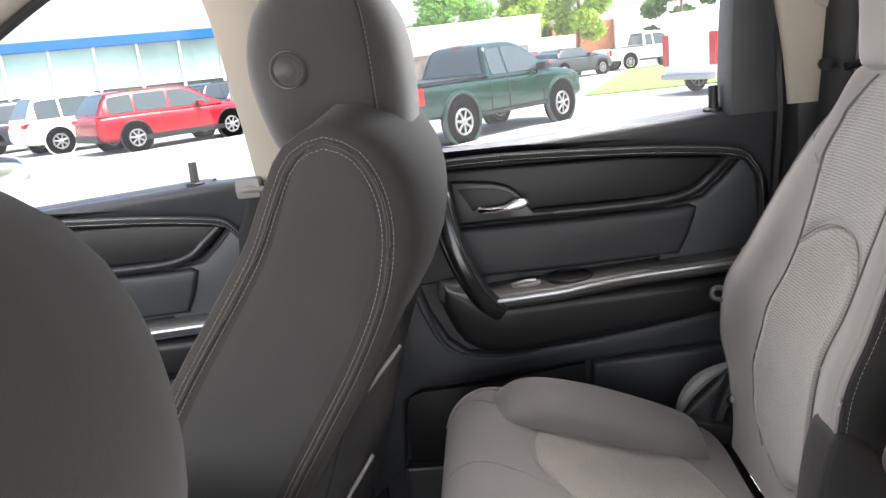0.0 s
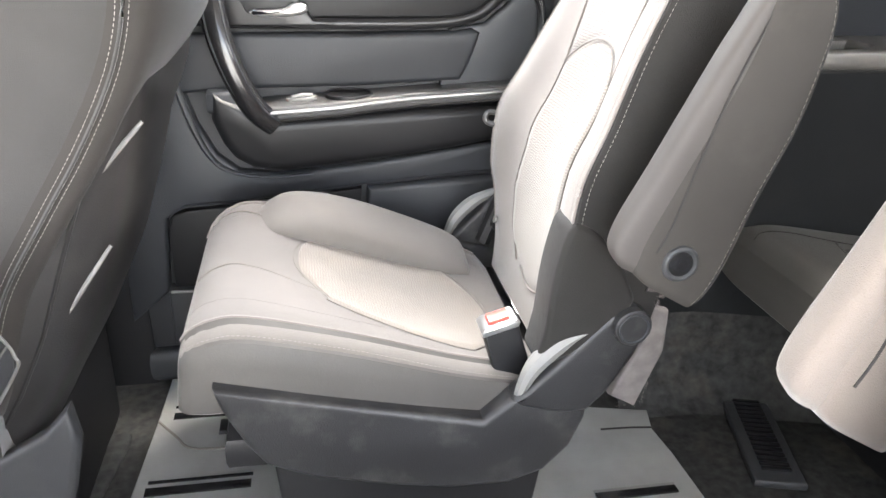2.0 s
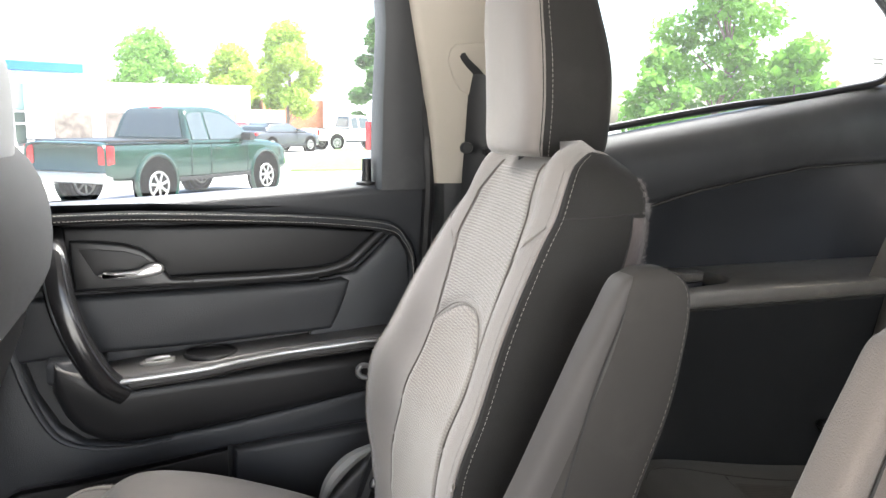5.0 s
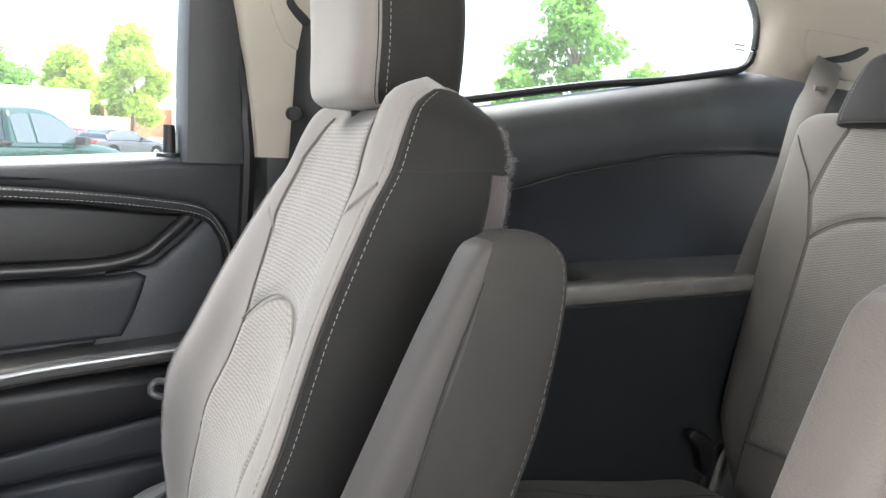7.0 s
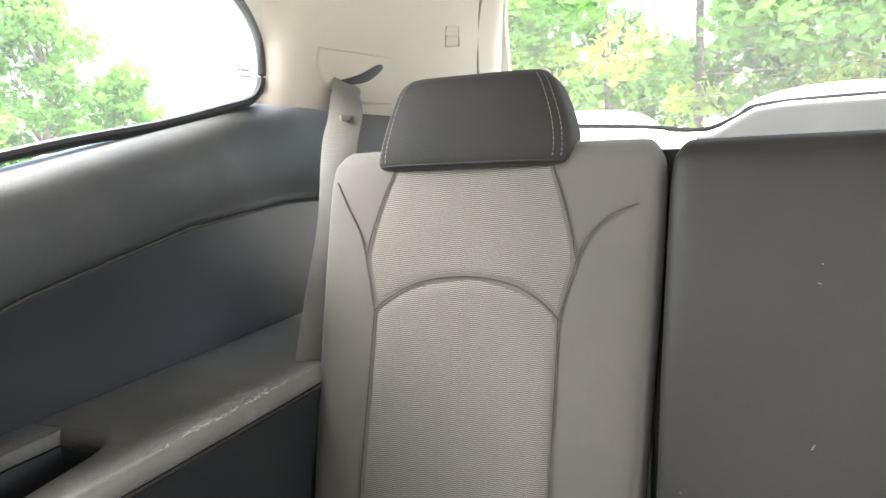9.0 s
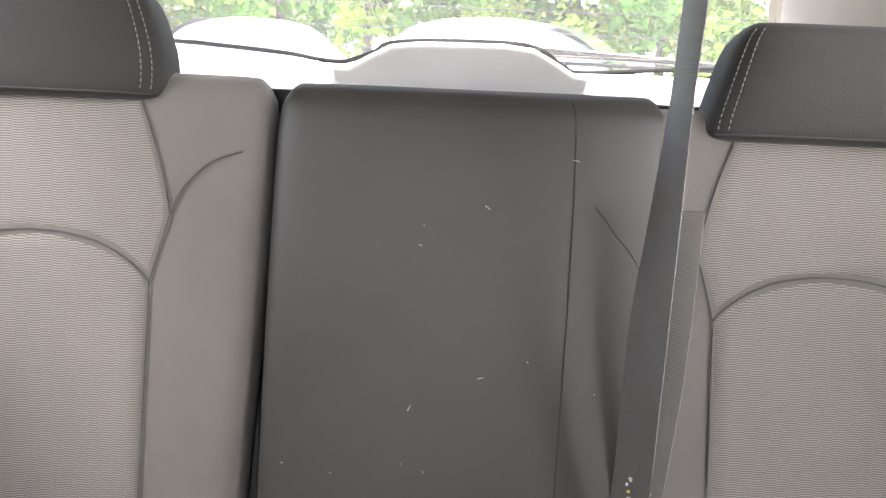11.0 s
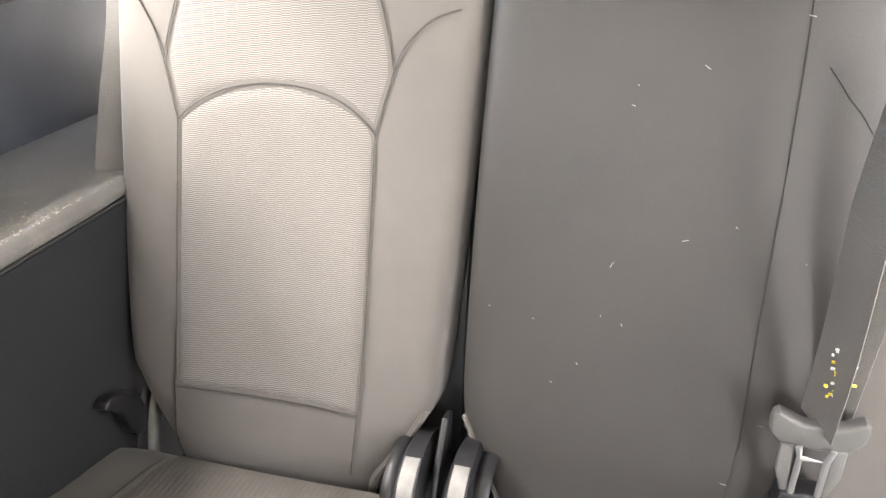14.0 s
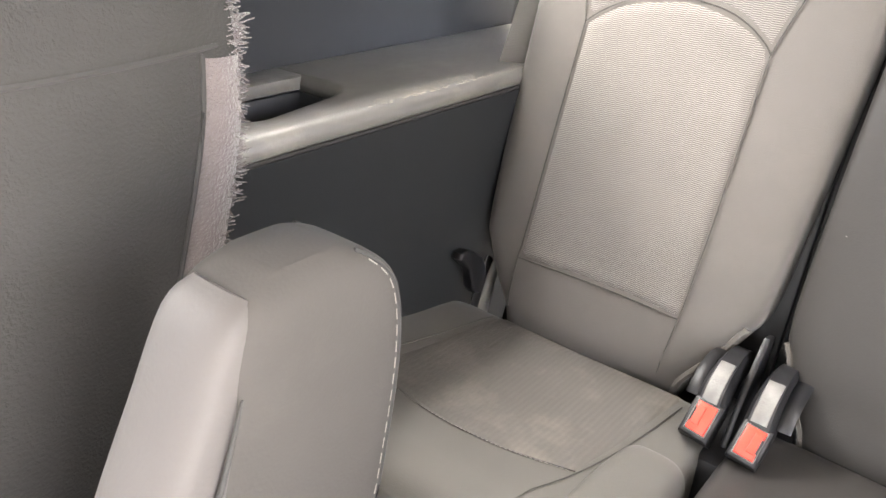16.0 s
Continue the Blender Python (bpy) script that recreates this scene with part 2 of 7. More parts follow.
TWINCLOTH = mat("lit_twin_armrest_cloth", (0.125, 0.106, 0.092), 0.85, vary=0.07, scale=8, bump=0.3, bump_scale=900, spec=0.2, sheen=0.3)
DRIVERCLOTH = mat("dark_brown_grey_seat_cloth", (0.030, 0.0262, 0.0245), 0.8, vary=0.10, scale=14, bump=0.15, bump_scale=1400, spec=0.25, sheen=0.12, stains=(0.045, 0.04, 0.037), stain_scale=8, stain_amount=0.3)
CUSHSIDE = mat("grey_brown_cushion_vinyl", (0.066, 0.062, 0.057), 0.55, vary=0.08, scale=10, bump=0.12, bump_scale=500, spec=0.35, stains=(0.105, 0.098, 0.088), stain_scale=9, stain_amount=0.25)
FELTSTRIP = mat("mauve_grey_felt", (0.075, 0.063, 0.061), 0.95, vary=0.18, scale=40, bump=0.6, bump_scale=800, spec=0.1, sheen=0.3)
SEAM3 = mat("third_row_seam", (0.040, 0.036, 0.032), 0.9, vary=0.1)
BASEMAT = mat("scuffed_black_base_plastic", (0.019, 0.019, 0.020), 0.42, vary=0.15, scale=10, bump=0.3, bump_scale=600, spec=0.4, stains=(0.11, 0.108, 0.10), stain_scale=16, stain_amount=0.45)
SEAM2 = mat("black_seam", (0.018, 0.017, 0.016), 0.9, vary=0.1)
SHELFMAT = mat("dusty_shelf_plastic", (0.105, 0.100, 0.092), 0.30, vary=0.15, scale=9, bump=0.3, bump_scale=650, spec=0.5, stains=(0.30, 0.28, 0.24), stain_scale=14, stain_amount=0.4)
QUARTER_LOW = mat("black_lower_quarter_trim", (0.0102, 0.0112, 0.0122), 0.6, vary=0.12, scale=8, bump=0.35, bump_scale=600, spec=0.25, stains=(0.035, 0.035, 0.033), stain_scale=9, stain_amount=0.2)
SEAM = mat("dark_seam", (0.16, 0.145, 0.132), 0.9, vary=0.1)
RED = mat("red_button", (0.75, 0.05, 0.03), 0.35, vary=0.05)
STEEL = mat("bare_steel", (0.45, 0.44, 0.42), 0.4, metal=0.85, vary=0.15, scale=30)
GREYPLASTIC = mat("mid_grey_plastic", (0.16, 0.158, 0.15), 0.5, vary=0.08, scale=10, bump=0.2, bump_scale=600)
DUST_SHEEN = mat("pale_dust_and_highlight", (0.30, 0.28, 0.235), 0.95, vary=0.25, scale=60)
LABEL_Y = mat("yellow_belt_label", (0.75, 0.58, 0.08), 0.7, vary=0.1)
WHITEPRINT = mat("white_print", (0.7, 0.7, 0.68), 0.7, vary=0.1)
GLOSSVINYL = mat("glossy_black_lid_vinyl", (0.03, 0.03, 0.031), 0.38, vary=0.08, scale=12, bump=0.15, bump_scale=300, spec=0.5)
PALEPLASTIC = mat("pale_grey_plastic", (0.36, 0.36, 0.35), 0.45, vary=0.06, scale=20, bump=0.1, bump_scale=500)
GLASS = glass_mat("window_glass")
ASPHALT = mat("pale_worn_asphalt", (0.30, 0.295, 0.285), 0.9, vary=0.15, scale=0.8, bump=0.4, bump_scale=40)
GRASS = mat("mown_grass", (0.10, 0.20, 0.035), 0.9, vary=0.3, scale=3, bump=0.6, bump_scale=30)
CAR_GREEN = mat("dark_green_car_paint", (0.003, 0.024, 0.017), 0.16, metal=0.1, vary=0.03, spec=0.6)
CAR_RED = mat("red_car_paint", (0.27, 0.003, 0.010), 0.22, metal=0.1, vary=0.03, spec=0.6)
CAR_WHITE = mat("white_car_paint", (0.72, 0.71, 0.66), 0.25, vary=0.03, spec=0.6)
CAR_GREY = mat("dark_grey_car_paint", (0.045, 0.05, 0.06), 0.25, metal=0.3, vary=0.03, spec=0.6)
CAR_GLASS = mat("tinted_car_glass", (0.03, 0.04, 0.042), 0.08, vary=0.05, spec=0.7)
# near-black for discs proud of the body: the wheel wells' shade as colour
ARCH = mat("wheel_well_shade", (0.003, 0.003, 0.003), 1.0, vary=0.1, spec=0.0)
TYRE = mat("tyre_rubber", (0.02, 0.02, 0.02), 0.85, vary=0.15, scale=12)
ALLOY = mat("alloy_wheel", (0.30, 0.30, 0.30), 0.35, metal=0.7, vary=0.1)
LAMP_RED = mat("red_lamp_lens", (0.4, 0.006, 0.008), 0.2, vary=0.1)
WALL_WHITE = mat("white_cladding", (0.72, 0.72, 0.70), 0.7, vary=0.05, scale=1, bands=("X", 0.25, 0.04, 0))
BLUE = mat("blue_fascia", (0.002, 0.085, 0.40), 0.45, vary=0.04, scale=1)
SHOPGLASS = mat("shopfront_glass", (0.07, 0.10, 0.085), 0.12, vary=0.35, scale=0.4, spec=0.6)
SHOPPANEL = mat("pale_shopfront_glazing", (0.30, 0.42, 0.38), 0.2, vary=0.3, scale=0.25, spec=0.5)
BRICK = mat("far_brick", (0.36, 0.14, 0.07), 0.9, vary=0.2, scale=2)
LEAF = leaf_mat("tree_leaves", (0.14, 0.30, 0.05))
LEAF2 = leaf_mat("yellow_green_leaves", (0.29, 0.41, 0.065))
LEAF3 = leaf_mat("dark_green_leaves", (0.07, 0.16, 0.04))
BARK = mat("bark", (0.17, 0.13, 0.10), 0.95, vary=0.3, scale=6, bump=0.8, bump_scale=30)

# ---- building helpers ----


def wpos(ob):
    p = Vector((0, 0, 0))
    while ob:
        p += ob.location
        ob = ob.parent
    return p


def mesh_ob(name, data, material, smooth=True):
    verts, faces = data
    me = bpy.data.meshes.new(name)
    me.from_pydata([tuple(v) for v in verts], [], faces)
    me.materials.append(material)
    bm = bmesh.new()
    bm.from_mesh(me)
    bmesh.ops.recalc_face_normals(bm, faces=bm.faces)
    bm.to_mesh(me)
    bm.free()
    if smooth:
        me.shade_smooth()
        me.set_sharp_from_angle(angle=radians(smooth if smooth is not True else 42))
    return new(name, me)


def root(name, base, label, category, group="", kind=""):
    ob = new(name)
    ob.empty_display_size = 0.05
    ob.location = base
    return tagged(ob, label, category, group, kind)


def part(name, data, material, parent=None, label="", smooth=True):
    """One mesh under a thing or a part; data is (verts, faces) in world places."""
    if parent is not None:
        o = wpos(parent)
        data = ([Vector(v) - o for v in data[0]], data[1])
    ob = mesh_ob(name, data, material, smooth)
    ob.parent = parent
    if label:
        ob["label"] = label
    return ob


def thing(name, data, material, label, category, group="", kind="", smooth=True):
    vs = [Vector(v) for v in data[0]]
    lo = Vector((sum(v.x for v in vs) / len(vs), sum(v.y for v in vs) / len(vs), min(v.z for v in vs)))
    ob = mesh_ob(name, ([v - lo for v in vs], data[1]), material, smooth)
    ob.location = lo
    return tagged(ob, label, category, group, kind)


def join(*datas):
    V, F = [], []
    for v, f in datas:
        k = len(V)
        V += list(v)
        F += [tuple(i + k for i in q) for q in f]
    return V, F


def moved(data, m):
    return [m @ Vector(v) for v in data[0]], data[1]


def loft(rings, closed=True, caps=True):
    n = len(rings[0])
    V = [p for r in rings for p in r]
    F = []
    for i in range(len(rings) - 1):
        for j in range(n if closed else n - 1):
            k = (j + 1) % n
            F.append((i * n + j, i * n + k, (i + 1) * n + k, (i + 1) * n + j))
    if caps and closed:
        F.append(tuple(range(n - 1, -1, -1)))
        F.append(tuple(range((len(rings) - 1) * n, len(rings) * n)))
    return V, F


def spline(pts, n=8, closed=False):
    """Catmull-Rom through pts."""
    P = [Vector(p) for p in pts]
    out = []
    m = len(P)
    for i in range(m if closed else m - 1):
        a, b, c, d = (P[(i - 1) % m], P[i], P[(i + 1) % m], P[(i + 2) % m]) if closed else (P[max(i - 1, 0)], P[i], P[i + 1], P[min(i + 2, m - 1)])
        for k in range(n):
            t = k / n
            out.append(0.5 * (2 * b + (c - a) * t + (2 * a - 5 * b + 4 * c - d) * t * t + (3 * b - a - 3 * c + d) * t ** 3))
    if not closed:
        out.append(P[-1])
    return out


def tube(path, r, n=8, rb=None, caps=True, up=(0, 0, 1)):
    """A round (or r by rb oval) rod along a path; r may be a function of 0..1."""
    P = [Vector(p) for p in path]
    rings = []
    for i, p in enumerate(P):
        d = (P[min(i + 1, len(P) - 1)] - P[max(i - 1, 0)]).normalized()
        a = Vector(up)
        if abs(d.dot(a)) > 0.98:
            a = Vector((1, 0, 0))
        s = d.cross(a).normalized()
        u = s.cross(d)
        rr = r(i / (len(P) - 1)) if callable(r) else r
        r2 = (rb(i / (len(P) - 1)) if callable(rb) else rb) or rr
        rings.append([p + s * (rr * math.cos(2 * math.pi * k / n)) + u * (r2 * math.sin(2 * math.pi * k / n)) for k in range(n)])
    return loft(rings, caps=caps)


def strip(path, width, thick, side):
    """A flat band along a path; side: the direction across it, or one for each point."""
    P = [Vector(p) for p in path]
    rings = []
    for i, p in enumerate(P):
        d = (P[min(i + 1, len(P) - 1)] - P[max(i - 1, 0)]).normalized()
        s = Vector(side[i] if isinstance(side, list) else side)
        s = (s - d * s.dot(d)).normalized()
        u = s.cross(d) * thick / 2
        s = s * width / 2
        rings.append([p - s - u * 0.4, p - s * 0.94 - u, p + s * 0.94 - u, p + s - u * 0.4, p + s + u * 0.4, p + s * 0.94 + u, p - s * 0.94 + u, p - s + u * 0.4])
    return loft(rings)


def stitches(path, length=0.0034, gap=0.0021, r=0.00033, lift=(0, 0, 0)):
    """Small dashes along a path, joined."""
    P = [Vector(p) + Vector(lift) for p in path]
    out, acc, i = [], 0.0, 0
    total = sum((P[k + 1] - P[k]).length for k in range(len(P) - 1))

    def at(s):
        for k in range(len(P) - 1):
            L = (P[k + 1] - P[k]).length
            if s <= L or k == len(P) - 2:
                return P[k].lerp(P[k + 1], min(1, s / L if L else 0))
            s -= L
    s = 0.0
    while s + length < total:
        out.append(tube([at(s), at(s + length)], r, 5))
        s += length + gap
    return join(*out) if out else ([], [])


def inset2(poly, d):
    """A closed 2D outline moved inward by d (outline counter-clockwise)."""
    n = len(poly)
    area = sum(poly[i][0] * poly[(i + 1) % n][1] - poly[(i + 1) % n][0] * poly[i][1] for i in range(n))
    sg = 1 if area > 0 else -1
    out = []
    for i in range(n):
        a, b, c = Vector(poly[i - 1][:2]), Vector(poly[i][:2]), Vector(poly[(i + 1) % n][:2])
        e1, e2 = (b - a), (c - b)
        n1, n2 = Vector((-e1.y, e1.x)), Vector((-e2.y, e2.x))
        nn = (n1.normalized() if n1.length else n1) + (n2.normalized() if n2.length else n2)
        nn = nn.normalized() if nn.length else nn
        out.append(b + nn * d * sg)
    return out


def slab(outline, place, h0, h1, r=0.004, steps=3, smooth=0):
    """A plate of a 2D outline between heights h0 and h1 with rounded rims. place(u, v, h) -> world."""
    poly = [Vector(p) for p in outline]
    if smooth:
        poly = spline([(p.x, p.y, 0) for p in poly], smooth, closed=True)
        poly = [Vector((p.x, p.y)) for p in poly]
    rings = []
    lo, hi = min(h0, h1), max(h0, h1)
    r = min(r, (hi - lo) / 2)
    for k in range(steps + 1):
        a = math.pi / 2 * k / steps
        rings.append((r * (1 - math.sin(a)), lo + r * (1 - math.cos(a))))
    for k in range(steps + 1):
        a = math.pi / 2 * k / steps
        rings.append((r * (1 - math.cos(a)), hi - r * (1 - math.sin(a))))
    return loft([[place(p.x, p.y, h) for p in inset2(poly, d)] for d, h in rings])


def box(x0, x1, y0, y1, z0, z1, r=0.004):
    return slab([(x0, y0), (x1, y0), (x1, y1), (x0, y1)], lambda u, v, h: Vector((u, v, h)), z0, z1, r, 2)


def xz(u, v, h):
    return Vector((u, h, v))


def yz(u, v, h):
    return Vector((h, u, v))


def disc(c, r, axis, depth, n=24, bevel=0.15):
    """A short round plug along axis from c."""
    a = Vector(axis).normalized()
    s = a.orthogonal().normalized()
    t = a.cross(s)
    rings = []
    for rr, h in ((r, 0), (r, depth * (1 - bevel)), (r * (1 - bevel * 0.6), depth)):
        rings.append([Vector(c) + a * h + s * (rr * math.cos(2 * math.pi * k / n)) + t * (rr * math.sin(2 * math.pi * k / n)) for k in range(n)])
    return loft(rings)


def ring(c, r, tube_r, axis, n=28, m=8):
    a = Vector(axis).normalized()
    s = a.orthogonal().normalized()
    t = a.cross(s)
    V, F = [], []
    for i in range(n):
        d = s * math.cos(2 * math.pi * i / n) + t * math.sin(2 * math.pi * i / n)
        for j in range(m):
            V.append(Vector(c) + d * (r + tube_r * math.cos(2 * math.pi * j / m)) + a * (tube_r * math.sin(2 * math.pi * j / m)))
    for i in range(n):
        for j in range(m):
            F.append((i * m + j, ((i + 1) % n) * m + j, ((i + 1) % n) * m + (j + 1) % m, i * m + (j + 1) % m))
    return V, F


def lerp(table, s):
    """Linear look-up in rows (s, a, b, ...), softened by smoothstep between rows."""
    if s <= table[0][0]:
        return table[0][1:]
    for p, q in zip(table, table[1:]):
        if s <= q[0]:
            t = (s - p[0]) / (q[0] - p[0])
            return [a + (b - a) * t for a, b in zip(p[1:], q[1:])]
    return table[-1][1:]


class Pad:
    """A soft seat cushion part: cross-sections along s in 0..1. The rows give s, centre point (3), half depth, half width, dish.
    face: unit direction of the sat-on side; wide: unit direction across."""

    def __init__(self, rows, face, wide, power=4.5, n=56):
        self.rows, self.face, self.wide, self.power, self.n = rows, Vector(face).normalized(), Vector(wide).normalized(), power, n
        dense = []
        keys = [r[0] for r in rows]
        pts = [Vector(r[1]) for r in rows]
        nums = [Vector((r[2], r[3], r[4])) for r in rows]
        k = 6
        sp, sn = spline(pts, k), spline(nums, k)
        for i in range(len(sp)):
            a = min(i // k, len(keys) - 2)
            dense.append((keys[a] + (keys[a + 1] - keys[a]) * (i - a * k) / k, sp[i], *sn[i]))
        self.dense = dense

    def at(self, s):
        D = self.dense
        for p, q in zip(D, D[1:]):
            if s <= q[0]:
                t = max(0, (s - p[0]) / (q[0] - p[0]))
                return p[1].lerp(q[1], t), *[a + (b - a) * t for a, b in zip(p[2:], q[2:])]
        return D[-1][1], *D[-1][2:]

    def data(self):
        rings = []
        e = 2 / self.power
        for s, c, hd, hw, dish in self.dense:
            r = []
            for k in range(self.n):
                a = 2 * math.pi * k / self.n
                ca, sa = math.cos(a), math.sin(a)
                f, w = math.copysign(abs(ca) ** e, ca) * hd, math.copysign(abs(sa) ** e, sa)
                if f > 0:
                    f -= dish * (1 - w * w) ** 1.5
                r.append(c + self.face * f + self.wide * (w * hw))
            rings.append(r)
        return loft(rings)

    def front(self, u, s, lift=0.0):
        """A point of the sat-on side, u in -1..1 across."""
        c, hd, hw, dish = self.at(s)
        u = max(-0.999, min(0.999, u))
        f = hd * (1 - abs(u) ** self.power) ** (1 / self.power) - dish * (1 - u * u) ** 1.5
        return c + self.face * (f + lift) + self.wide * (u * hw)

    def side(self, sg, f, s, lift=0.0):
        """A point of a flank: f in -1..1 from back to front."""
        c, hd, hw, dish = self.at(s)
        w = (1 - abs(f) ** self.power) ** (1 / self.power)
        sink = dish * (1 - w * w) ** 1.5 if f > 0 else 0.0
        ahead = lift * 0.8 if f > 0.8 else 0.0
        return c + self.face * (f * hd - sink + ahead) + self.wide * (sg * (w * hw + lift))

    def patch(self, left, right, s0, s1, lift=0.0025, nu=24, ns=30):
        """A cover panel on the sat-on side between u=left(s) and right(s), s from s0 to s1 (numbers or functions of t across 0..1)."""
        V, F = [], []
        for i in range(ns + 1):
            for j in range(nu + 1):
                t = j / nu
                a, b = (s0(t) if callable(s0) else s0), (s1(t) if callable(s1) else s1)
                s = a + (b - a) * i / ns
                u = left(s) + (right(s) - left(s)) * t
                rim = min(i, ns - i, j, nu - j)
                V.append(self.front(u, s, lift if rim > 0 else -0.002))
        for i in range(ns):
            for j in range(nu):
                k = i * (nu + 1) + j
                F.append((k, k + 1, k + nu + 2, k + nu + 1))
        return V, F

    def line(self, us, lift=0.001, n=6):
        """A path on the sat-on side through (u, s) pairs."""
        q = spline([(a, b, 0) for a, b in us], n)
        return [self.front(p.x, p.y, lift) for p in q]


class Back(Pad):
    """A backrest between two sewn edges. Rows: s, aisle edge (x, y, z), door edge (x, y, z), rear edge (x, z), tilt of the face in degrees, dish, crest."""

    def __init__(self, rows):
        k = 5
        cols = [spline([(r[j], r[j + 1], r[j + 2]) for r in rows], k) for j in (0, 3, 6, 9)]
        self.table = [tuple(v for c in cols for v in c[i]) for i in range(len(cols[0]))]
        self.keys = [r[0] for r in rows]

    def at(self, s):
        return lerp(self.table, max(0.0, min(1.0, s)))

    def front(self, u, s, lift=0.0):
        ax, ay, az, dx, dy, dz, bx, bz, tilt, dish, crest = self.at(s)
        a, e = radians(tilt), abs(u)
        b = lift - dish * max(0.0, 1 - u * u) ** 1.2 + crest * math.exp(-((e - 0.80) / 0.17) ** 2) * min(1.0, max(0.0, 1 - e) / 0.14) ** 0.6
        return Vector((ax, ay, az)).lerp(Vector((dx, dy, dz)), (u + 1) / 2) + Vector((-math.cos(a), 0, math.sin(a))) * b

    def side(self, sg, f, s, lift=0.0):
        ax, ay, az, dx, dy, dz, bx, bz, tilt, dish, crest = self.at(s)
        p = Vector((dx, dy, dz)) if sg > 0 else Vector((ax, ay, az))
        q = Vector((bx + (0.012 if sg > 0 else 0.0), p.y - sg * 0.004, bz))
        return p.lerp(q, (1 - f) / 2) + Vector((0, sg * (lift + 0.005 * max(0.0, 1 - f * f)), 0))

    def data(self):
        rings = []
        for i in range(61):
            s = i / 60
            r = [self.front(-1 + 2 * k / 48, s) for k in range(49)]
            r += [self.side(1, 1 - 2 * k / 10, s) for k in range(1, 11)]
            a, b = self.side(1, -1, s), self.side(-1, -1, s)
            r += [a.lerp(b, k / 10) for k in range(1, 10)]
            r += [self.side(-1, -1 + 2 * k / 10, s) for k in range(10)]
            rings.append(r)
        return loft(rings)


# ---- the car: shell ----
CY = 0.475          # centre line of the car
FLOOR = 0.46

floor = thing("floor", box(-1.75, 2.0, -0.42, 1.40, FLOOR - 0.05, FLOOR, 0.01), CARPET, "dark carpeted car floor with dirt and lint", "floor", kind="structure")
ceiling = thing("ceiling", slab([(-1.0, -0.22), (1.85, -0.16), (1.95, 0.1), (1.95, 0.85), (1.85, 1.11), (-1.0, 1.17)], lambda u, v, h: Vector((u, v, h - 0.03 * abs(v - CY) ** 2)), 1.68, 1.73, 0.02), BEIGE, "beige cloth headliner of the car", "ceiling", kind="structure")
roof = thing("roof", slab([(-0.95, -0.27), (1.85, -0.21), (1.97, 0.1), (1.97, 0.85), (1.85, 1.16), (-0.95, 1.235)], lambda u, v, h: Vector((u, v, h - 0.03 * abs(v - CY) ** 2)), 1.745, 1.762, 0.005), CAR_WHITE, "white painted outer roof of the car", "roof", kind="structure")
wall_front = root("wall_front", (-1.75, CY, FLOOR), "black dashboard bulkhead at the front of the car", "dashboard", kind="structure")
part("panel", box(-1.80, -1.55, -0.42, 1.40, FLOOR, 1.12, 0.05), BLACK, wall_front)

# left flank: sills, pillars and panels round the open door
wall_left = root("wall_left", (0.3, -0.42, FLOOR), "dark plastic body side round the open doorway", "wall", kind="structure")
part("front_panel", box(-1.75, -0.42, -0.44, -0.36, FLOOR, 1.22, 0.02), PLASTIC, wall_left)
part("rear_panel", box(0.72, 2.0, -0.44, -0.26, FLOOR, 1.36, 0.03), PLASTIC, wall_left)
part("sill", box(-0.42, 0.72, -0.44, -0.30, FLOOR - 0.05, FLOOR + 0.08, 0.02), PLASTIC, wall_left)
part("centre_pillar", loft([[Vector((x + dx, y, z)) for dx, y in ((-0.05, -0.40), (0.05, -0.40), (0.05, -0.34), (-0.05, -0.34))] for x, y0, z in ((-0.42, 0, FLOOR), (-0.42, 0, 1.2))]), PLASTIC, wall_left)
part("centre_pillar_trim", loft([[Vector((x + dx, y + dy, z)) for dx, y in ((-0.05, -0.40), (0.05, -0.40), (0.05, -0.34), (-0.05, -0.34))] for x, dy, z in ((-0.42, 0, 1.2), (-0.36, 0.17, 1.70))]), BEIGE, wall_left)
part("rear_pillar_trim", loft([[Vector((x + dx, y + dy, z)) for dx, y in ((-0.06, -0.40), (0.10, -0.40), (0.10, -0.30), (-0.06, -0.30))] for x, dy, z in ((0.76, 0.05, 1.34), (0.68, 0.19, 1.70))]), BEIGE, wall_left)
part("tail_pillar_trim", loft([[Vector((x + dx, y + dy, z)) for dx, y in ((-0.40, -0.32), (0.08, -0.16), (0.08, -0.10), (-0.40, -0.24))] for x, dy, z in ((1.86, 0.0, 1.36), (1.80, 0.10, 1.71))]), BEIGE, wall_left)

# right flank pillars
wall_right = root("wall_right", (0.5, 1.36, FLOOR), "beige pillars over dark plastic trim", "wall", kind="structure")


def post(rows):
    """A pillar from cross-sections: z, x0, x1, inner y, outer y."""
    rings = []
    for z, x0, x1, yi, yo in rows:
        m = 0.012
        rings.append([Vector(p) for p in ((x0, yo, z), (x0, yi + m, z), (x0 + m * 0.3, yi + m * 0.3, z), (x0 + m, yi, z), (x1 - m, yi, z), (x1 - m * 0.3, yi + m * 0.3, z), (x1, yi + m, z), (x1, yo, z))])
    return loft(rings)


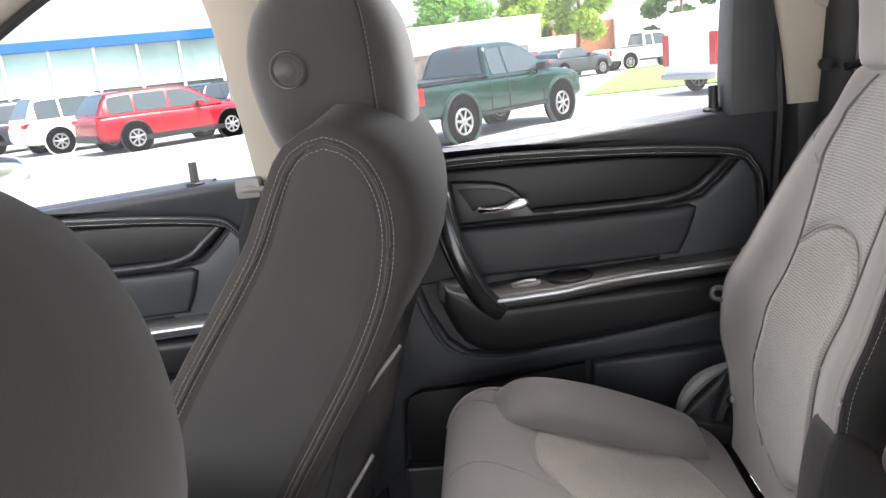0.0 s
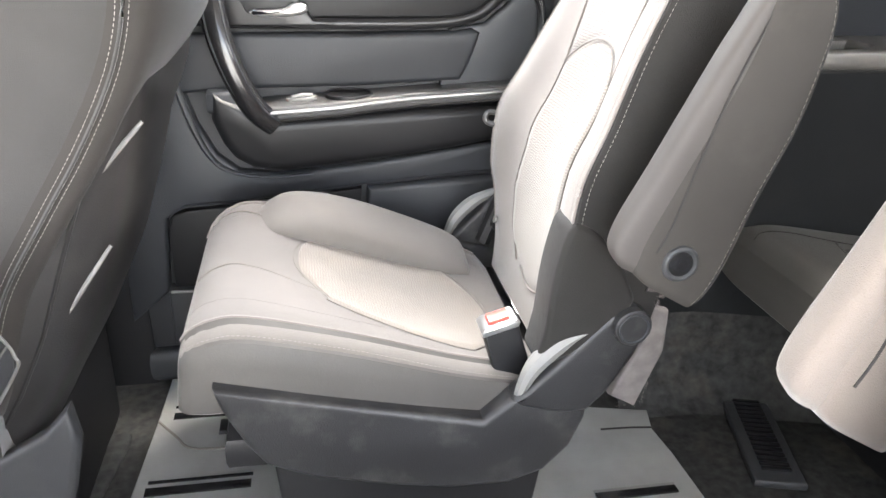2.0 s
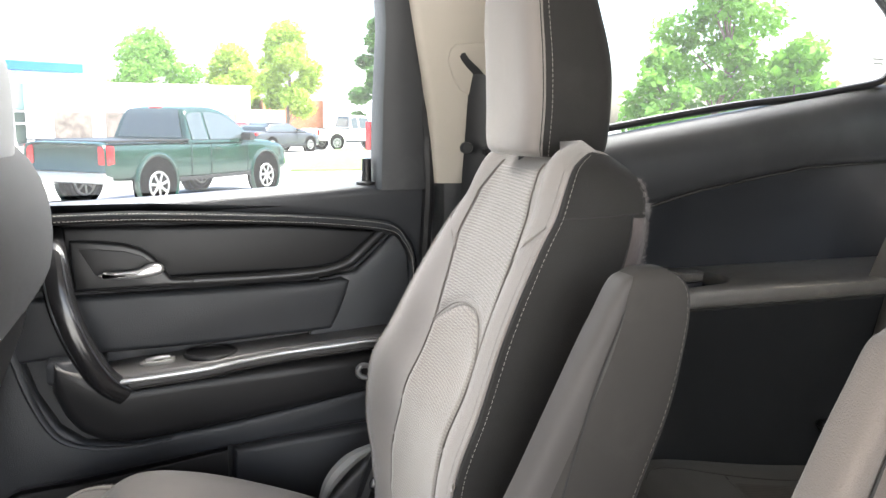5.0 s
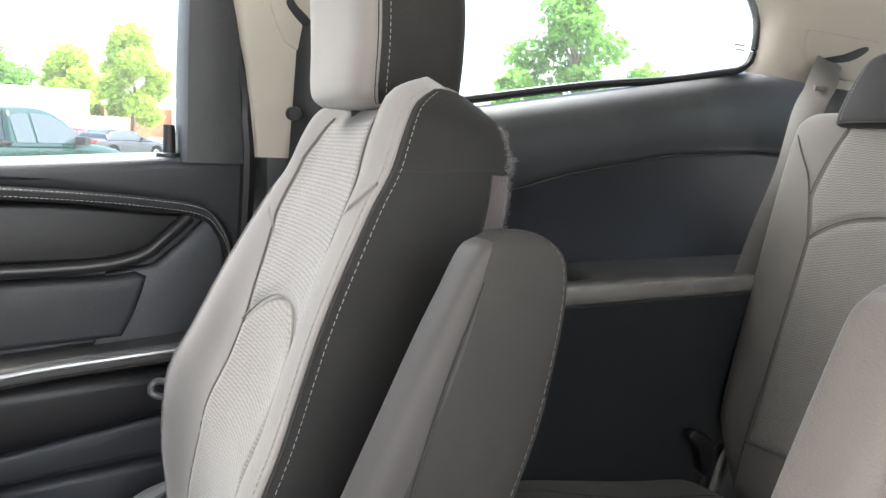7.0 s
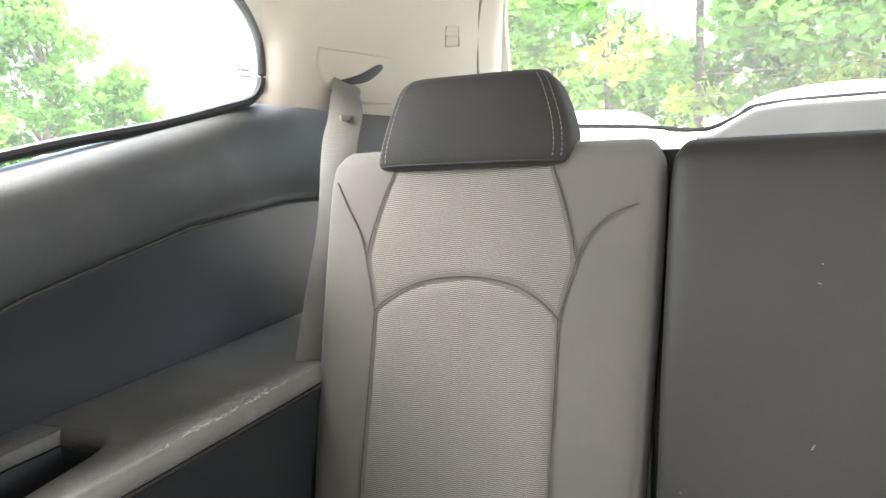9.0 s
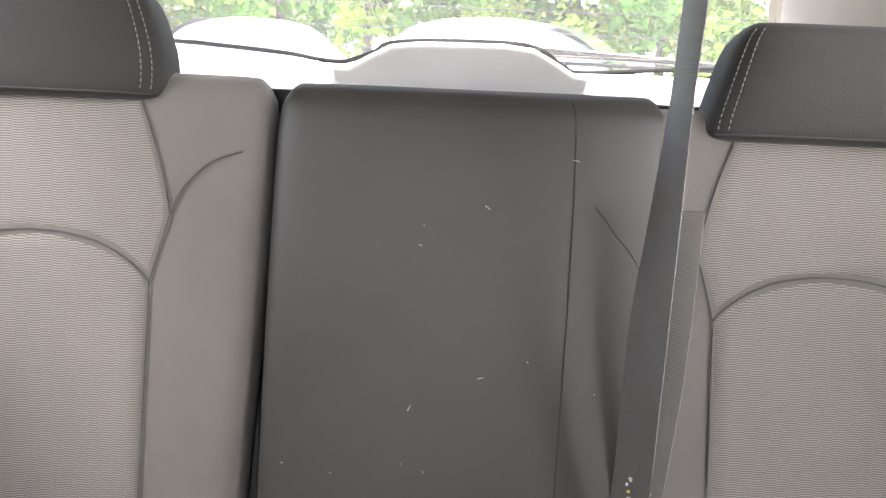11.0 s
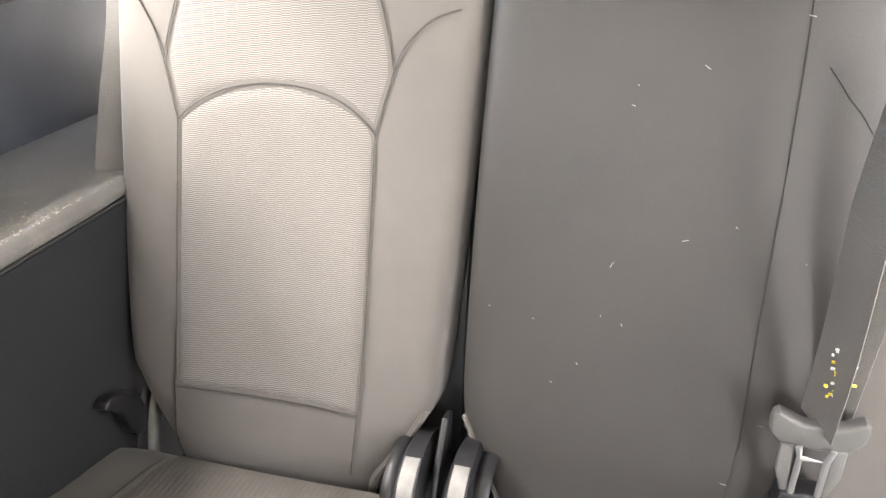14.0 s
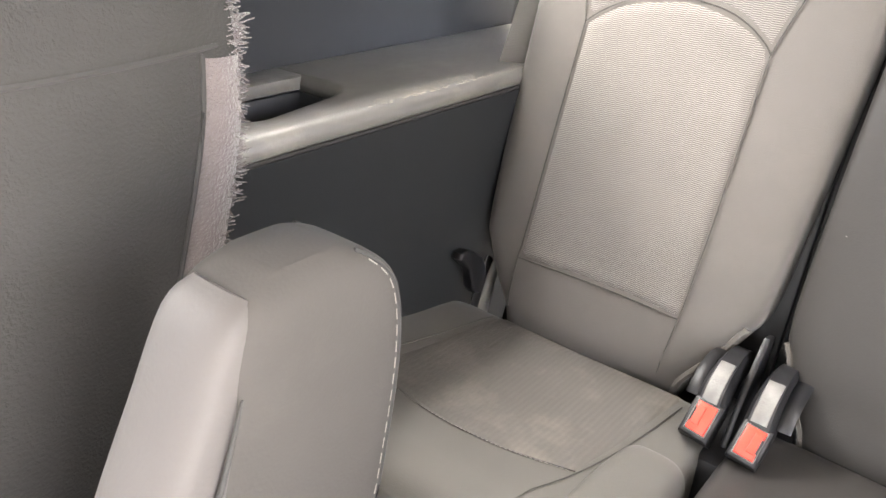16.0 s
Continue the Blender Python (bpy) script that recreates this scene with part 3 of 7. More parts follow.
part("b_pillar_trim", post([(1.235, -0.338, -0.25, 1.285, 1.36), (1.33, -0.343, -0.255, 1.27, 1.34), (1.50, -0.355, -0.265, 1.235, 1.30), (1.72, -0.38, -0.28, 1.16, 1.24)]), BEIGE, wall_right, "beige upper trim")
part("b_pillar_lower", post([(0.44, -0.46, -0.185, 1.33, 1.42), (0.9, -0.44, -0.195, 1.33, 1.42), (1.15, -0.39, -0.225, 1.30, 1.40), (1.235, -0.35, -0.245, 1.283, 1.37)]), BLACK, wall_right)
part("belt_clip", join(box(-0.365, -0.325, 1.262, 1.29, 1.215, 1.25, 0.006), tube([(-0.365, 1.27, 1.228), (-0.34, 1.262, 1.232), (-0.315, 1.27, 1.228)], 0.006)), GREYPLASTIC, wall_right)
part("c_pillar_trim", post([(1.285, 0.536, 0.70, 1.252, 1.34), (1.40, 0.520, 0.71, 1.235, 1.32), (1.52, 0.490, 0.72, 1.21, 1.28), (1.72, 0.44, 0.70, 1.15, 1.24)]), BEIGE, wall_right, "beige upper trim")
part("c_pillar_lower", post([(0.48, 0.555, 0.80, 1.30, 1.42), (0.95, 0.56, 0.80, 1.29, 1.42), (1.2, 0.555, 0.76, 1.268, 1.38), (1.304, 0.548, 0.72, 1.25, 1.34)]), PLASTIC, wall_right)
part("belt_guide_cover", slab([(0.543, 1.475), (0.546, 1.490), (0.554, 1.499), (0.585, 1.502), (0.66, 1.500), (0.66, 1.43), (0.60, 1.415), (0.566, 1.432), (0.554, 1.449)], lambda u, v, h: Vector((u, h - 0.20 * (v - 1.47), v)), 1.2185, 1.24, 0.002), BEIGE, wall_right)
part("belt_guide_slot", slab([(0.562, 1.481), (0.569, 1.487), (0.577, 1.478), (0.604, 1.456), (0.604, 1.442), (0.574, 1.466)], lambda u, v, h: Vector((u, h - 0.20 * (v - 1.47), v)), 1.2165, 1.23, 0.001, smooth=2), BLACK, wall_right)
part("door_seal", tube(spline([(0.518, 1.30, 0.55), (0.529, 1.29, 1.1), (0.528, 1.265, 1.31), (0.499, 1.25, 1.45), (0.476, 1.235, 1.527), (0.425, 1.18, 1.70)], 6), 0.010), BLACK, wall_right)
part("roof_rail", tube(spline([(-1.35, 1.28, 1.19), (-1.0, 1.235, 1.38), (-0.72, 1.205, 1.53), (-0.42, 1.175, 1.645), (0.2, 1.16, 1.70), (1.0, 1.13, 1.70), (1.8, 1.08, 1.66)], 8), 0.035, 10, 0.025), BEIGE, wall_right)
part("roof_rail_seal", tube(spline([(-1.36, 1.30, 1.165), (-1.0, 1.255, 1.35), (-0.73, 1.225, 1.50), (-0.42, 1.2, 1.62), (0.2, 1.185, 1.67), (0.45, 1.185, 1.67)], 8), 0.014, 8), BLACK, wall_right)
part("outer_skin", box(0.60, 2.0, 1.262, 1.285, FLOOR - 0.3, 1.345, 0.008), CAR_WHITE, wall_right)
second_belt = root("seat_belt", (0.62, 1.21, 0.9), "grey webbing shoulder belt hanging beside the middle-row seat", "seat belt", "belts")
part("webbing", strip(spline([(0.600, 1.212, 1.455), (0.598, 1.222, 1.36), (0.592, 1.232, 1.20), (0.585, 1.242, 0.95)], 8), 0.046, 0.003, (0.75, -0.6, 0)), BLACK, second_belt)
part("stop_button", disc((0.572, 1.214, 1.343), 0.009, (0, -1, 0), 0.012), BLACK, second_belt)

# windows
for nm, pts, lab in (
        ("window_1", [(-0.30, 1.335, 1.26), (0.47, 1.335, 1.28), (0.44, 1.24, 1.66), (-0.31, 1.24, 1.66)], "clear side window of the rear door"),
        ("window_2", [(-1.35, 1.355, 1.20), (-0.40, 1.345, 1.24), (-0.41, 1.24, 1.64), (-0.72, 1.27, 1.51)], "clear side window of the front door"),
        ("window_3", [(0.72, 1.21, 1.33), (1.40, 1.18, 1.46), (1.40, 1.12, 1.68), (0.68, 1.17, 1.68)], "rear quarter window with a dark rim"),
        ("window_4", [(2.00, -0.10, 1.38), (2.00, 1.05, 1.38), (1.86, 1.0, 1.72), (1.86, -0.05, 1.72)], "rear window of the tailgate with heating wires")):
    w = tagged(new(nm), lab, "window", kind="structure")
    g = part("pane", (pts, [(0, 1, 2, 3)]), GLASS, w, smooth=False)
    g.visible_shadow = False
    if nm == "window_3":
        for x0, x1, z in ((1.318, 1.345, 1.500), (1.322, 1.345, 1.492)):
            part("glass_print", box(x0, x1, 1.163, 1.1645, z, z + 0.003, 0.0005), PALEPLASTIC, w)
    if nm == "window_4":
        for k in range(9):
            t = (k + 0.7) / 9.5
            a, b = Vector(pts[0]).lerp(Vector(pts[3]), t), Vector(pts[1]).lerp(Vector(pts[2]), t)
            part("heating_wire", tube([a + Vector((-0.004, 0, 0)), b + Vector((-0.004, 0, 0))], 0.0007, 5), SEAM, w)

# ---- doors ----


def build_door(label):
    d = root("door_1", (0.17, 1.36, 0.55), label, "car door", kind="structure")
    part("inner_panel", slab([(-0.205, 0.56), (-0.19, 0.53), (0.50, 0.56), (0.545, 0.70), (0.545, 1.24), (-0.225, 1.235), (-0.225, 0.9)], xz, 1.338, 1.40, 0.01), PLASTIC, d)
    top = [(-0.225, 1.244), (0.10, 1.259), (0.29, 1.271), (0.436, 1.281), (0.545, 1.283), (0.55, 1.10), (0.528, 1.08), (0.524, 1.15), (0.506, 1.19), (0.474, 1.214), (0.40, 1.225), (0.30, 1.2335), (0.105, 1.243), (-0.02, 1.2425), (-0.225, 1.236)]
    part("sill_cap", slab(top, lambda u, v, h: Vector((u, h + (1.28 - v) * 0.22, v)), 1.283, 1.36, 0.016, 4), PLASTIC2, d)
    edge = spline([(-0.21, 1.297, 1.2285), (-0.02, 1.294, 1.2345), (0.105, 1.293, 1.235), (0.30, 1.296, 1.2255), (0.40, 1.299, 1.217), (0.474, 1.303, 1.205), (0.500, 1.309, 1.182), (0.516, 1.317, 1.146), (0.52, 1.322, 1.08)], 8)
    cap = []
    for k in range(25):
        x = -0.21 + 0.675 * k / 24
        zt = lerp([(-0.225, 1.244), (0.10, 1.259), (0.29, 1.271), (0.436, 1.281), (0.545, 1.283)], x)[0]
        cap.append([Vector((x, 1.2905, zt - 0.018)), Vector((x, 1.296, zt - 0.009)), Vector((x, 1.306, zt - 0.002)), Vector((x, 1.322, zt + 0.003)), Vector((x, 1.342, zt + 0.005)), Vector((x, 1.346, zt - 0.01))])
    part("sill_top", loft(cap, closed=False), PLASTIC2, d)
    part("piping", tube(edge, 0.0055, 8), BLACK, d)
    part("upper_roll", tube([p + Vector((0, 0.0, 0.007)) for p in edge], 0.007, 8), PLASTIC2, d)
    part("stitching", join(stitches(edge, lift=(0, -0.0075, 0.009)), stitches(edge, lift=(0, -0.0075, 0.0))), STITCH_PALE, d)
    part("upper_insert", slab([(-0.21, 1.225), (0.30, 1.218), (0.46, 1.200), (0.41, 1.150), (0.36, 1.139), (0.15, 1.138), (-0.03, 1.125), (-0.21, 1.13)], xz, 1.322, 1.345, 0.008), BLACK, d)
    acc = spline([(0.13, 1.314, 1.1335), (0.20, 1.314, 1.1335), (0.29, 1.314, 1.1345), (0.36, 1.313, 1.139), (0.405, 1.313, 1.151), (0.434, 1.314, 1.174), (0.464, 1.318, 1.200)], 8)
    part("accent_strip", tube(acc, lambda q: 0.0062 + 0.0022 * q, 10, 0.009), SATINBLACK, d, "satin black accent strip")
    part("accent_line", tube([(-0.03, 1.316, 1.1265), (0.05, 1.316, 1.1255), (0.17, 1.316, 1.1262), (0.30, 1.315, 1.1268)], 0.0018, 6), BLACK, d)
    part("soft_pad", slab([(-0.10, 1.116), (0.20, 1.119), (0.36, 1.122), (0.395, 1.127), (0.409, 1.120), (0.403, 1.098), (0.392, 1.068), (0.377, 1.040), (0.20, 1.031), (0.03, 1.028), (-0.10, 1.02)], xz, 1.312, 1.345, 0.010, 4), PLASTIC2, d)
    part("end_pad", slab([(0.34, 1.02), (0.36, 1.125), (0.42, 1.135), (0.455, 1.165), (0.488, 1.198), (0.512, 1.17), (0.52, 1.02)], xz, 1.321, 1.345, 0.008, 4), SWEEP, d)
    # grab bowl and lever
    bezel = [(-0.008, 1.203), (0.030, 1.201), (0.066, 1.196), (0.090, 1.188), (0.108, 1.174), (0.119, 1.156), (0.130, 1.1405), (0.165, 1.1385), (0.165, 1.1295), (0.08, 1.1285), (-0.004, 1.1285), (-0.009, 1.165)]
    part("handle_bowl", slab(bezel, xz, 1.307, 1.335, 0.005, 4), SATINBLACK, d, "satin black handle surround")
    # no hollow here: a flat black plate paints the bowl's inner shade
    part("handle_recess", slab([(0.004, 1.191), (0.030, 1.190), (0.066, 1.186), (0.092, 1.177), (0.106, 1.163), (0.100, 1.153), (0.050, 1.146), (0.026, 1.150)], xz, 1.3055, 1.318, 0.001), BLACK, d)
    lev = part("door_handle", slab([(0.030, 1.1530), (0.045, 1.1485), (0.075, 1.1460), (0.110, 1.1495), (0.121, 1.1560), (0.1195, 1.1650), (0.109, 1.1680), (0.097, 1.1662), (0.085, 1.1595), (0.065, 1.1570), (0.045, 1.1565)], xz, 1.286, 1.302, 0.006, 4, smooth=2), SILVER, d, "satin silver lever")
    # tray with its switch; the cup hole's shade is a flat black disc
    def tz(u, v, h):
        return Vector((u, v, h + 0.015 + 0.07 * (u - 0.06)))
    tray = part("armrest_tray", slab([(0.005, 1.345), (0.54, 1.345), (0.54, 1.272), (0.42, 1.272), (0.30, 1.274), (0.235, 1.266), (0.165, 1.252), (0.06, 1.252), (0.02, 1.262)], tz, 0.972, 0.996, 0.007), TRAYMAT, d)
    rim = [tz(u, v - 0.002, 0.987) for u, v in ((0.04, 1.256), (0.06, 1.252), (0.165, 1.252), (0.235, 1.266), (0.30, 1.274), (0.42, 1.272), (0.54, 1.272))]
    part("tray_edge", tube(spline(rim, 6), 0.0036, 8), SILVER, d, "bright silver edge")
    part("tray_line", tube([p + Vector((0, 0.004, -0.014)) for p in spline(rim, 6)], 0.003, 6), GLOSSBLACK, d)
    part("cup_rim", moved(ring((0, 0, 0), 0.040, 0.004, (0, 0, 1)), Matrix.Translation(tz(0.184, 1.300, 0.997)) @ Matrix.Diagonal((0.95, 0.88, 1, 1))), BLACK, tray)
    part("cup_well", moved(disc((0, 0, 0), 0.040, (0, 0, 1), 0.002), Matrix.Translation(tz(0.184, 1.300, 0.9965)) @ Matrix.Diagonal((0.95, 0.88, 1, 1))), BLACK, tray)
    sw = part("window_switch", slab([(0.082, 1.282), (0.105, 1.276), (0.128, 1.28), (0.128, 1.30), (0.086, 1.30)], tz, 0.994, 1.002, 0.002, smooth=3), GREYPLASTIC, tray)
    part("switch_lever", tube([tz(0.09, 1.286, 1.003), tz(0.107, 1.282, 1.007), tz(0.123, 1.287, 1.004)], 0.003), SILVER, sw)
    part("lower_bolster", slab([(-0.035, 1.03), (-0.040, 0.985), (-0.026, 0.945), (-0.008, 0.918), (0.022, 0.899), (0.072, 0.892), (0.207, 0.907), (0.346, 0.925), (0.442, 0.942), (0.54, 0.960), (0.54, 1.008), (0.25, 0.998), (0.05, 0.984), (0.02, 1.005)], lambda u, v, h: Vector((u, h + (0.99 - v) * 0.10, v)), 1.268, 1.345, 0.02, 4), BLACK, d)
    # pull handle
    pull = spline([(-0.034, 1.322, 1.214), (-0.026, 1.272, 1.185), (-0.014, 1.250, 1.118), (0.007, 1.246, 1.057), (0.034, 1.252, 1.006), (0.062, 1.262, 0.980)], 8)
    part("pull_handle", tube(pull, 0.020, 12, 0.012, up=(0, 1, 0)), GLOSSBLACK, d)
    part("pull_edge", tube([p + Vector((0.013, -0.008, 0.003)) for p in pull], 0.0016, 6), PLASTIC2, d)
    part("pull_edge", tube([p + Vector((-0.014, -0.007, 0.0)) for p in pull], 0.0022, 6), PLASTIC2, d)
    part("switch_pod", slab([(-0.052, 1.345), (0.03, 1.345), (0.035, 1.285), (-0.02, 1.272), (-0.046, 1.280)], lambda u, v, h: Vector((u, v, h)), 0.994, 1.030, 0.010, 4), PLASTIC2, d)
    # lower panel, sweep, pocket and speaker pad
    part("lower_band", slab([(-0.215, 1.02), (-0.10, 1.08), (-0.068, 0.97), (-0.040, 0.915), (-0.005, 0.886), (0.06, 0.878), (0.215, 0.893), (0.442, 0.928), (0.54, 0.945), (0.54, 0.875), (0.40, 0.868), (0.215, 0.853), (0.0, 0.828), (-0.10, 0.822), (-0.135, 0.80), (-0.145, 0.66), (-0.215, 0.60)], xz, 1.318, 1.345, 0.008), PLASTIC2, d)
    sweep = spline([(-0.112, 1.318, 1.10), (-0.097, 1.315, 1.045), (-0.077, 1.312, 0.972), (-0.050, 1.311, 0.912), (-0.016, 1.311, 0.886), (0.045, 1.313, 0.875), (0.12, 1.315, 0.879)], 8)
    part("sweep_rib", tube(sweep, lambda t: 0.011 - 0.008 * t, 10, lambda t: 0.007 - 0.005 * t), SWEEP, d, "lighter grey sweep moulding")
    part("speaker_pad", slab([(0.215, 0.848), (0.40, 0.862), (0.54, 0.868), (0.54, 0.66), (0.46, 0.60), (0.23, 0.62), (0.205, 0.70)], xz, 1.316, 1.345, 0.02, 4), PLASTIC2, d)
    part("pocket_lip", slab([(-0.145, 0.668), (0.21, 0.668), (0.21, 0.56), (-0.145, 0.56)], xz, 1.30, 1.345, 0.008), PLASTIC, d)
    # barely sunk plate; black stands for the shade inside the pocket
    part("pocket_recess", slab([(-0.136, 0.66), (-0.136, 0.78), (-0.125, 0.806), (-0.10, 0.814), (0.0, 0.820), (0.205, 0.846), (0.205, 0.66)], xz, 1.322, 1.345, 0.003), BLACK, d, "door pocket with its inner shade painted black")
    part("pocket_edge", tube([(-0.14, 1.30, 0.668), (0.21, 1.30, 0.668)], 0.003), GREYPLASTIC, d)
    pin = part("lock_pin", tube([(0.437, 1.31, 1.27), (0.437, 1.31, 1.322)], lambda t: 0.0085 - 0.001 * t, 14), BLACK, d)
    part("lock_collar", disc((0.437, 1.31, 1.276), 0.0165, (0, 0, 1), 0.010), BLACK, pin)
    return d


rear_door = build_door("dark grey vinyl rear door with silver lever and armrest tray")
frame_bits = root("door_frame", (0.48, 1.3, 1.28), "black upper window frame of the rear door", "door frame", kind="structure")
part("upright", post([(1.275, 0.448, 0.530, 1.262, 1.33), (1.40, 0.446, 0.520, 1.245, 1.31), (1.52, 0.445, 0.498, 1.222, 1.28), (1.70, 0.425, 0.455, 1.18, 1.24)]), PLASTIC, frame_bits)
front_door = copy_thing(rear_door, pose(0.17 - 0.905, 1.36 + 0.045, 0.55 - 0.045))
front_door.name = "door_2"
tagged(front_door, "dark grey vinyl front passenger door with armrest tray")

# ---- middle-row seat ----


def dashes(name, path, parent, lift=0.0, two=0.0, d=(0, 0, 1)):
    sets = [stitches([Vector(p) + Vector(d) * k for p in path]) for k in ((lift, lift + two) if two else (lift,))]
    return part(name, join(*sets), STITCH, parent)


def build_mid_seat(label):
    t = root("captain_chair", (0.2, 0.97, FLOOR), label, "car seat", "middle-row seats")
    yc = 0.97
    cush = Pad([(0.00, (-0.046, 0.930, 0.806), 0.026, 0.130, 0.000), (0.02, (-0.045, 0.936, 0.814), 0.040, 0.166, 0.001), (0.06, (-0.036, 0.950, 0.821), 0.053, 0.194, 0.003), (0.11, (-0.012, 0.964, 0.826), 0.062, 0.212, 0.008), (0.20, (0.030, yc, 0.827), 0.065, 0.220, 0.018),
                (0.45, (0.14, yc, 0.802), 0.066, 0.222, 0.036), (0.75, (0.27, yc, 0.762), 0.064, 0.218, 0.038), (0.94, (0.36, yc, 0.744), 0.054, 0.205, 0.024), (1.0, (0.385, yc, 0.745), 0.034, 0.17, 0.008)],
               (0.10, 0, 0.99), (0, 1, 0), 6.0, 128)
    c = part("seat_cushion", cush.data(), CUSHCLOTH, t)
    near = lambda s: lerp([(0.30, -0.20), (0.36, -0.26), (0.50, -0.46), (0.635, -0.62), (0.78, -0.72), (0.95, -0.72)], s)[0]
    far = lambda s: lerp([(0.30, 0.50), (0.45, 0.56), (0.70, 0.54), (0.95, 0.46)], s)[0]
    lo_s = lambda u: 0.415 - 0.09 * (1 - abs(2 * u - 1.1) ** 2.2) if u > 0.05 else 0.415
    hi_s = lambda u: 0.80 + 0.115 * (1 - abs(2 * u - 1) ** 2.4)
    part("cushion_insert", cush.patch(near, far, lo_s, hi_s), WEAVE_FLAT, c, "ribbed tan-grey insert")
    rim_c = []
    for q in [k / 20 for k in range(21)]:
        rim_c.append((near(lo_s(q)) + (far(lo_s(q)) - near(lo_s(q))) * q, lo_s(q)))
    part("seam", tube([cush.front(u, s, 0.001) for u, s in rim_c], 0.0010, 6), SEAM, c)
    part("seam", tube([cush.front(near(0.41 + 0.39 * k / 20), 0.41 + 0.39 * k / 20, 0.001) for k in range(21)], 0.0010, 6), SEAM, c)
    part("seam", tube([cush.front(far(0.41 + 0.39 * k / 20), 0.41 + 0.39 * k / 20, 0.001) for k in range(21)], 0.0010, 6), SEAM, c)
    part("seam", tube([cush.front(near(hi_s(q)) + (far(hi_s(q)) - near(hi_s(q))) * q, hi_s(q), 0.001) for q in [k / 20 for k in range(21)]], 0.0010, 6), SEAM, c)
    yoke = cush.line([(-0.22, 0.40), (-0.14, 0.26), (-0.12, 0.14), (-0.16, 0.055)], 0.0008)
    part("seam", tube(yoke, 0.0012, 6), SEAM, c)
    dashes("stitching", yoke, c, 0.0016, 0.0, (0.1, -1.8, 1.0))
    yoke = cush.line([(0.50, 0.40), (0.58, 0.26), (0.70, 0.14), (0.76, 0.06)], 0.0008)
    part("seam", tube(yoke, 0.0012, 6), SEAM, c)
    # dark flanks of the cushion under a sewn cord
    for sg in (-1, 1):
        V, F = [], []
        for i in range(41):
            s = 0.012 + 0.95 * i / 40
            for j in range(9):
                V.append(cush.side(sg, 0.93 - 1.83 * j / 8, s, 0.003))
        for i in range(40):
            for j in range(8):
                k = i * 9 + j
                F.append((k, k + 1, k + 10, k + 9))
        part("cushion_flank", (V, F), CUSHSIDE, c, "grey-brown vinyl side")
        ln = [cush.side(sg, 0.935, 0.03 + 0.92 * k / 40, 0.002) for k in range(41)]
        part("piping", tube(ln, 0.0024, 6), FABRIC, c)
        dashes("stitching", ln, c, 0.0, 0.0, (0, 0, 1))
        dashes("stitching", [cush.side(sg, 0.99, 0.03 + 0.92 * k / 40, 0.0) for k in range(41)], c, 0.0015)
        dashes("stitching", [cush.side(sg, 0.80, 0.03 + 0.92 * k / 40, 0.0035) for k in range(41)], c)
    # raised roll along the door side
    roll = Pad([(0.0, (0.004, 1.104, 0.812), 0.030, 0.034, 0.0), (0.08, (0.024, 1.113, 0.828), 0.046, 0.047, 0.0), (0.22, (0.075, 1.119, 0.852), 0.050, 0.052, 0.0), (0.5, (0.160, 1.121, 0.839), 0.050, 0.053, 0.0), (0.8, (0.270, 1.121, 0.801), 0.048, 0.051, 0.0), (0.95, (0.335, 1.120, 0.774), 0.044, 0.046, 0.0), (1.0, (0.352, 1.106, 0.764), 0.030, 0.038, 0.0)], (0.1, -0.36, 0.93), (0, 0.93, 0.36), 3.6, 64)
    part("side_roll", roll.data(), CUSHCLOTH, t, "raised cloth side roll")
    yb = 0.940
    # backrest between its sewn edges
    back = Back([
        (0.00, 0.396, 0.765, 0.780, 0.398, 1.110, 0.780, 0.474, 0.785, 15, 0.000, 0.000),
        (0.05, 0.392, 0.748, 0.835, 0.405, 1.125, 0.830, 0.482, 0.820, 15, 0.006, 0.003),
        (0.13, 0.384, 0.737, 0.900, 0.405, 1.146, 0.900, 0.494, 0.880, 15, 0.018, 0.006),
        (0.22, 0.381, 0.735, 0.960, 0.406, 1.184, 0.945, 0.505, 0.940, 16, 0.028, 0.009),
        (0.35, 0.388, 0.735, 1.040, 0.412, 1.176, 1.030, 0.525, 1.030, 18, 0.034, 0.010),
        (0.48, 0.411, 0.735, 1.105, 0.438, 1.150, 1.095, 0.545, 1.095, 20, 0.034, 0.010),
        (0.60, 0.437, 0.735, 1.185, 0.472, 1.132, 1.170, 0.562, 1.170, 20, 0.028, 0.010),
        (0.72, 0.469, 0.735, 1.260, 0.514, 1.120, 1.245, 0.584, 1.250, 22, 0.020, 0.010),
        (0.82, 0.486, 0.736, 1.291, 0.537, 1.112, 1.278, 0.588, 1.285, 26, 0.013, 0.012),
        (0.90, 0.497, 0.740, 1.318, 0.551, 1.102, 1.305, 0.588, 1.313, 36, 0.008, 0.015),
        (0.96, 0.512, 0.750, 1.341, 0.562, 1.090, 1.328, 0.582, 1.332, 55, 0.006, 0.016),
        (1.00, 0.543, 0.768, 1.356, 0.572, 1.070, 1.342, 0.560, 1.352, 80, 0.006, 0.012)])
    b = part("backrest", back.data(), FABRIC, t)
    L = lambda s: lerp([(0.04, 0.18), (0.06, 0.34), (0.11, 0.53), (0.20, 0.50), (0.30, 0.43), (0.42, 0.44), (0.54, 0.47), (0.62, 0.55), (0.70, 0.66), (0.85, 0.68), (0.96, 0.58)], s)[0]
    R = lambda s: -lerp([(0.04, 0.22), (0.07, 0.40), (0.11, 0.48), (0.20, 0.52), (0.42, 0.54), (0.60, 0.56), (0.72, 0.50), (0.85, 0.40), (0.96, 0.38)], s)[0]
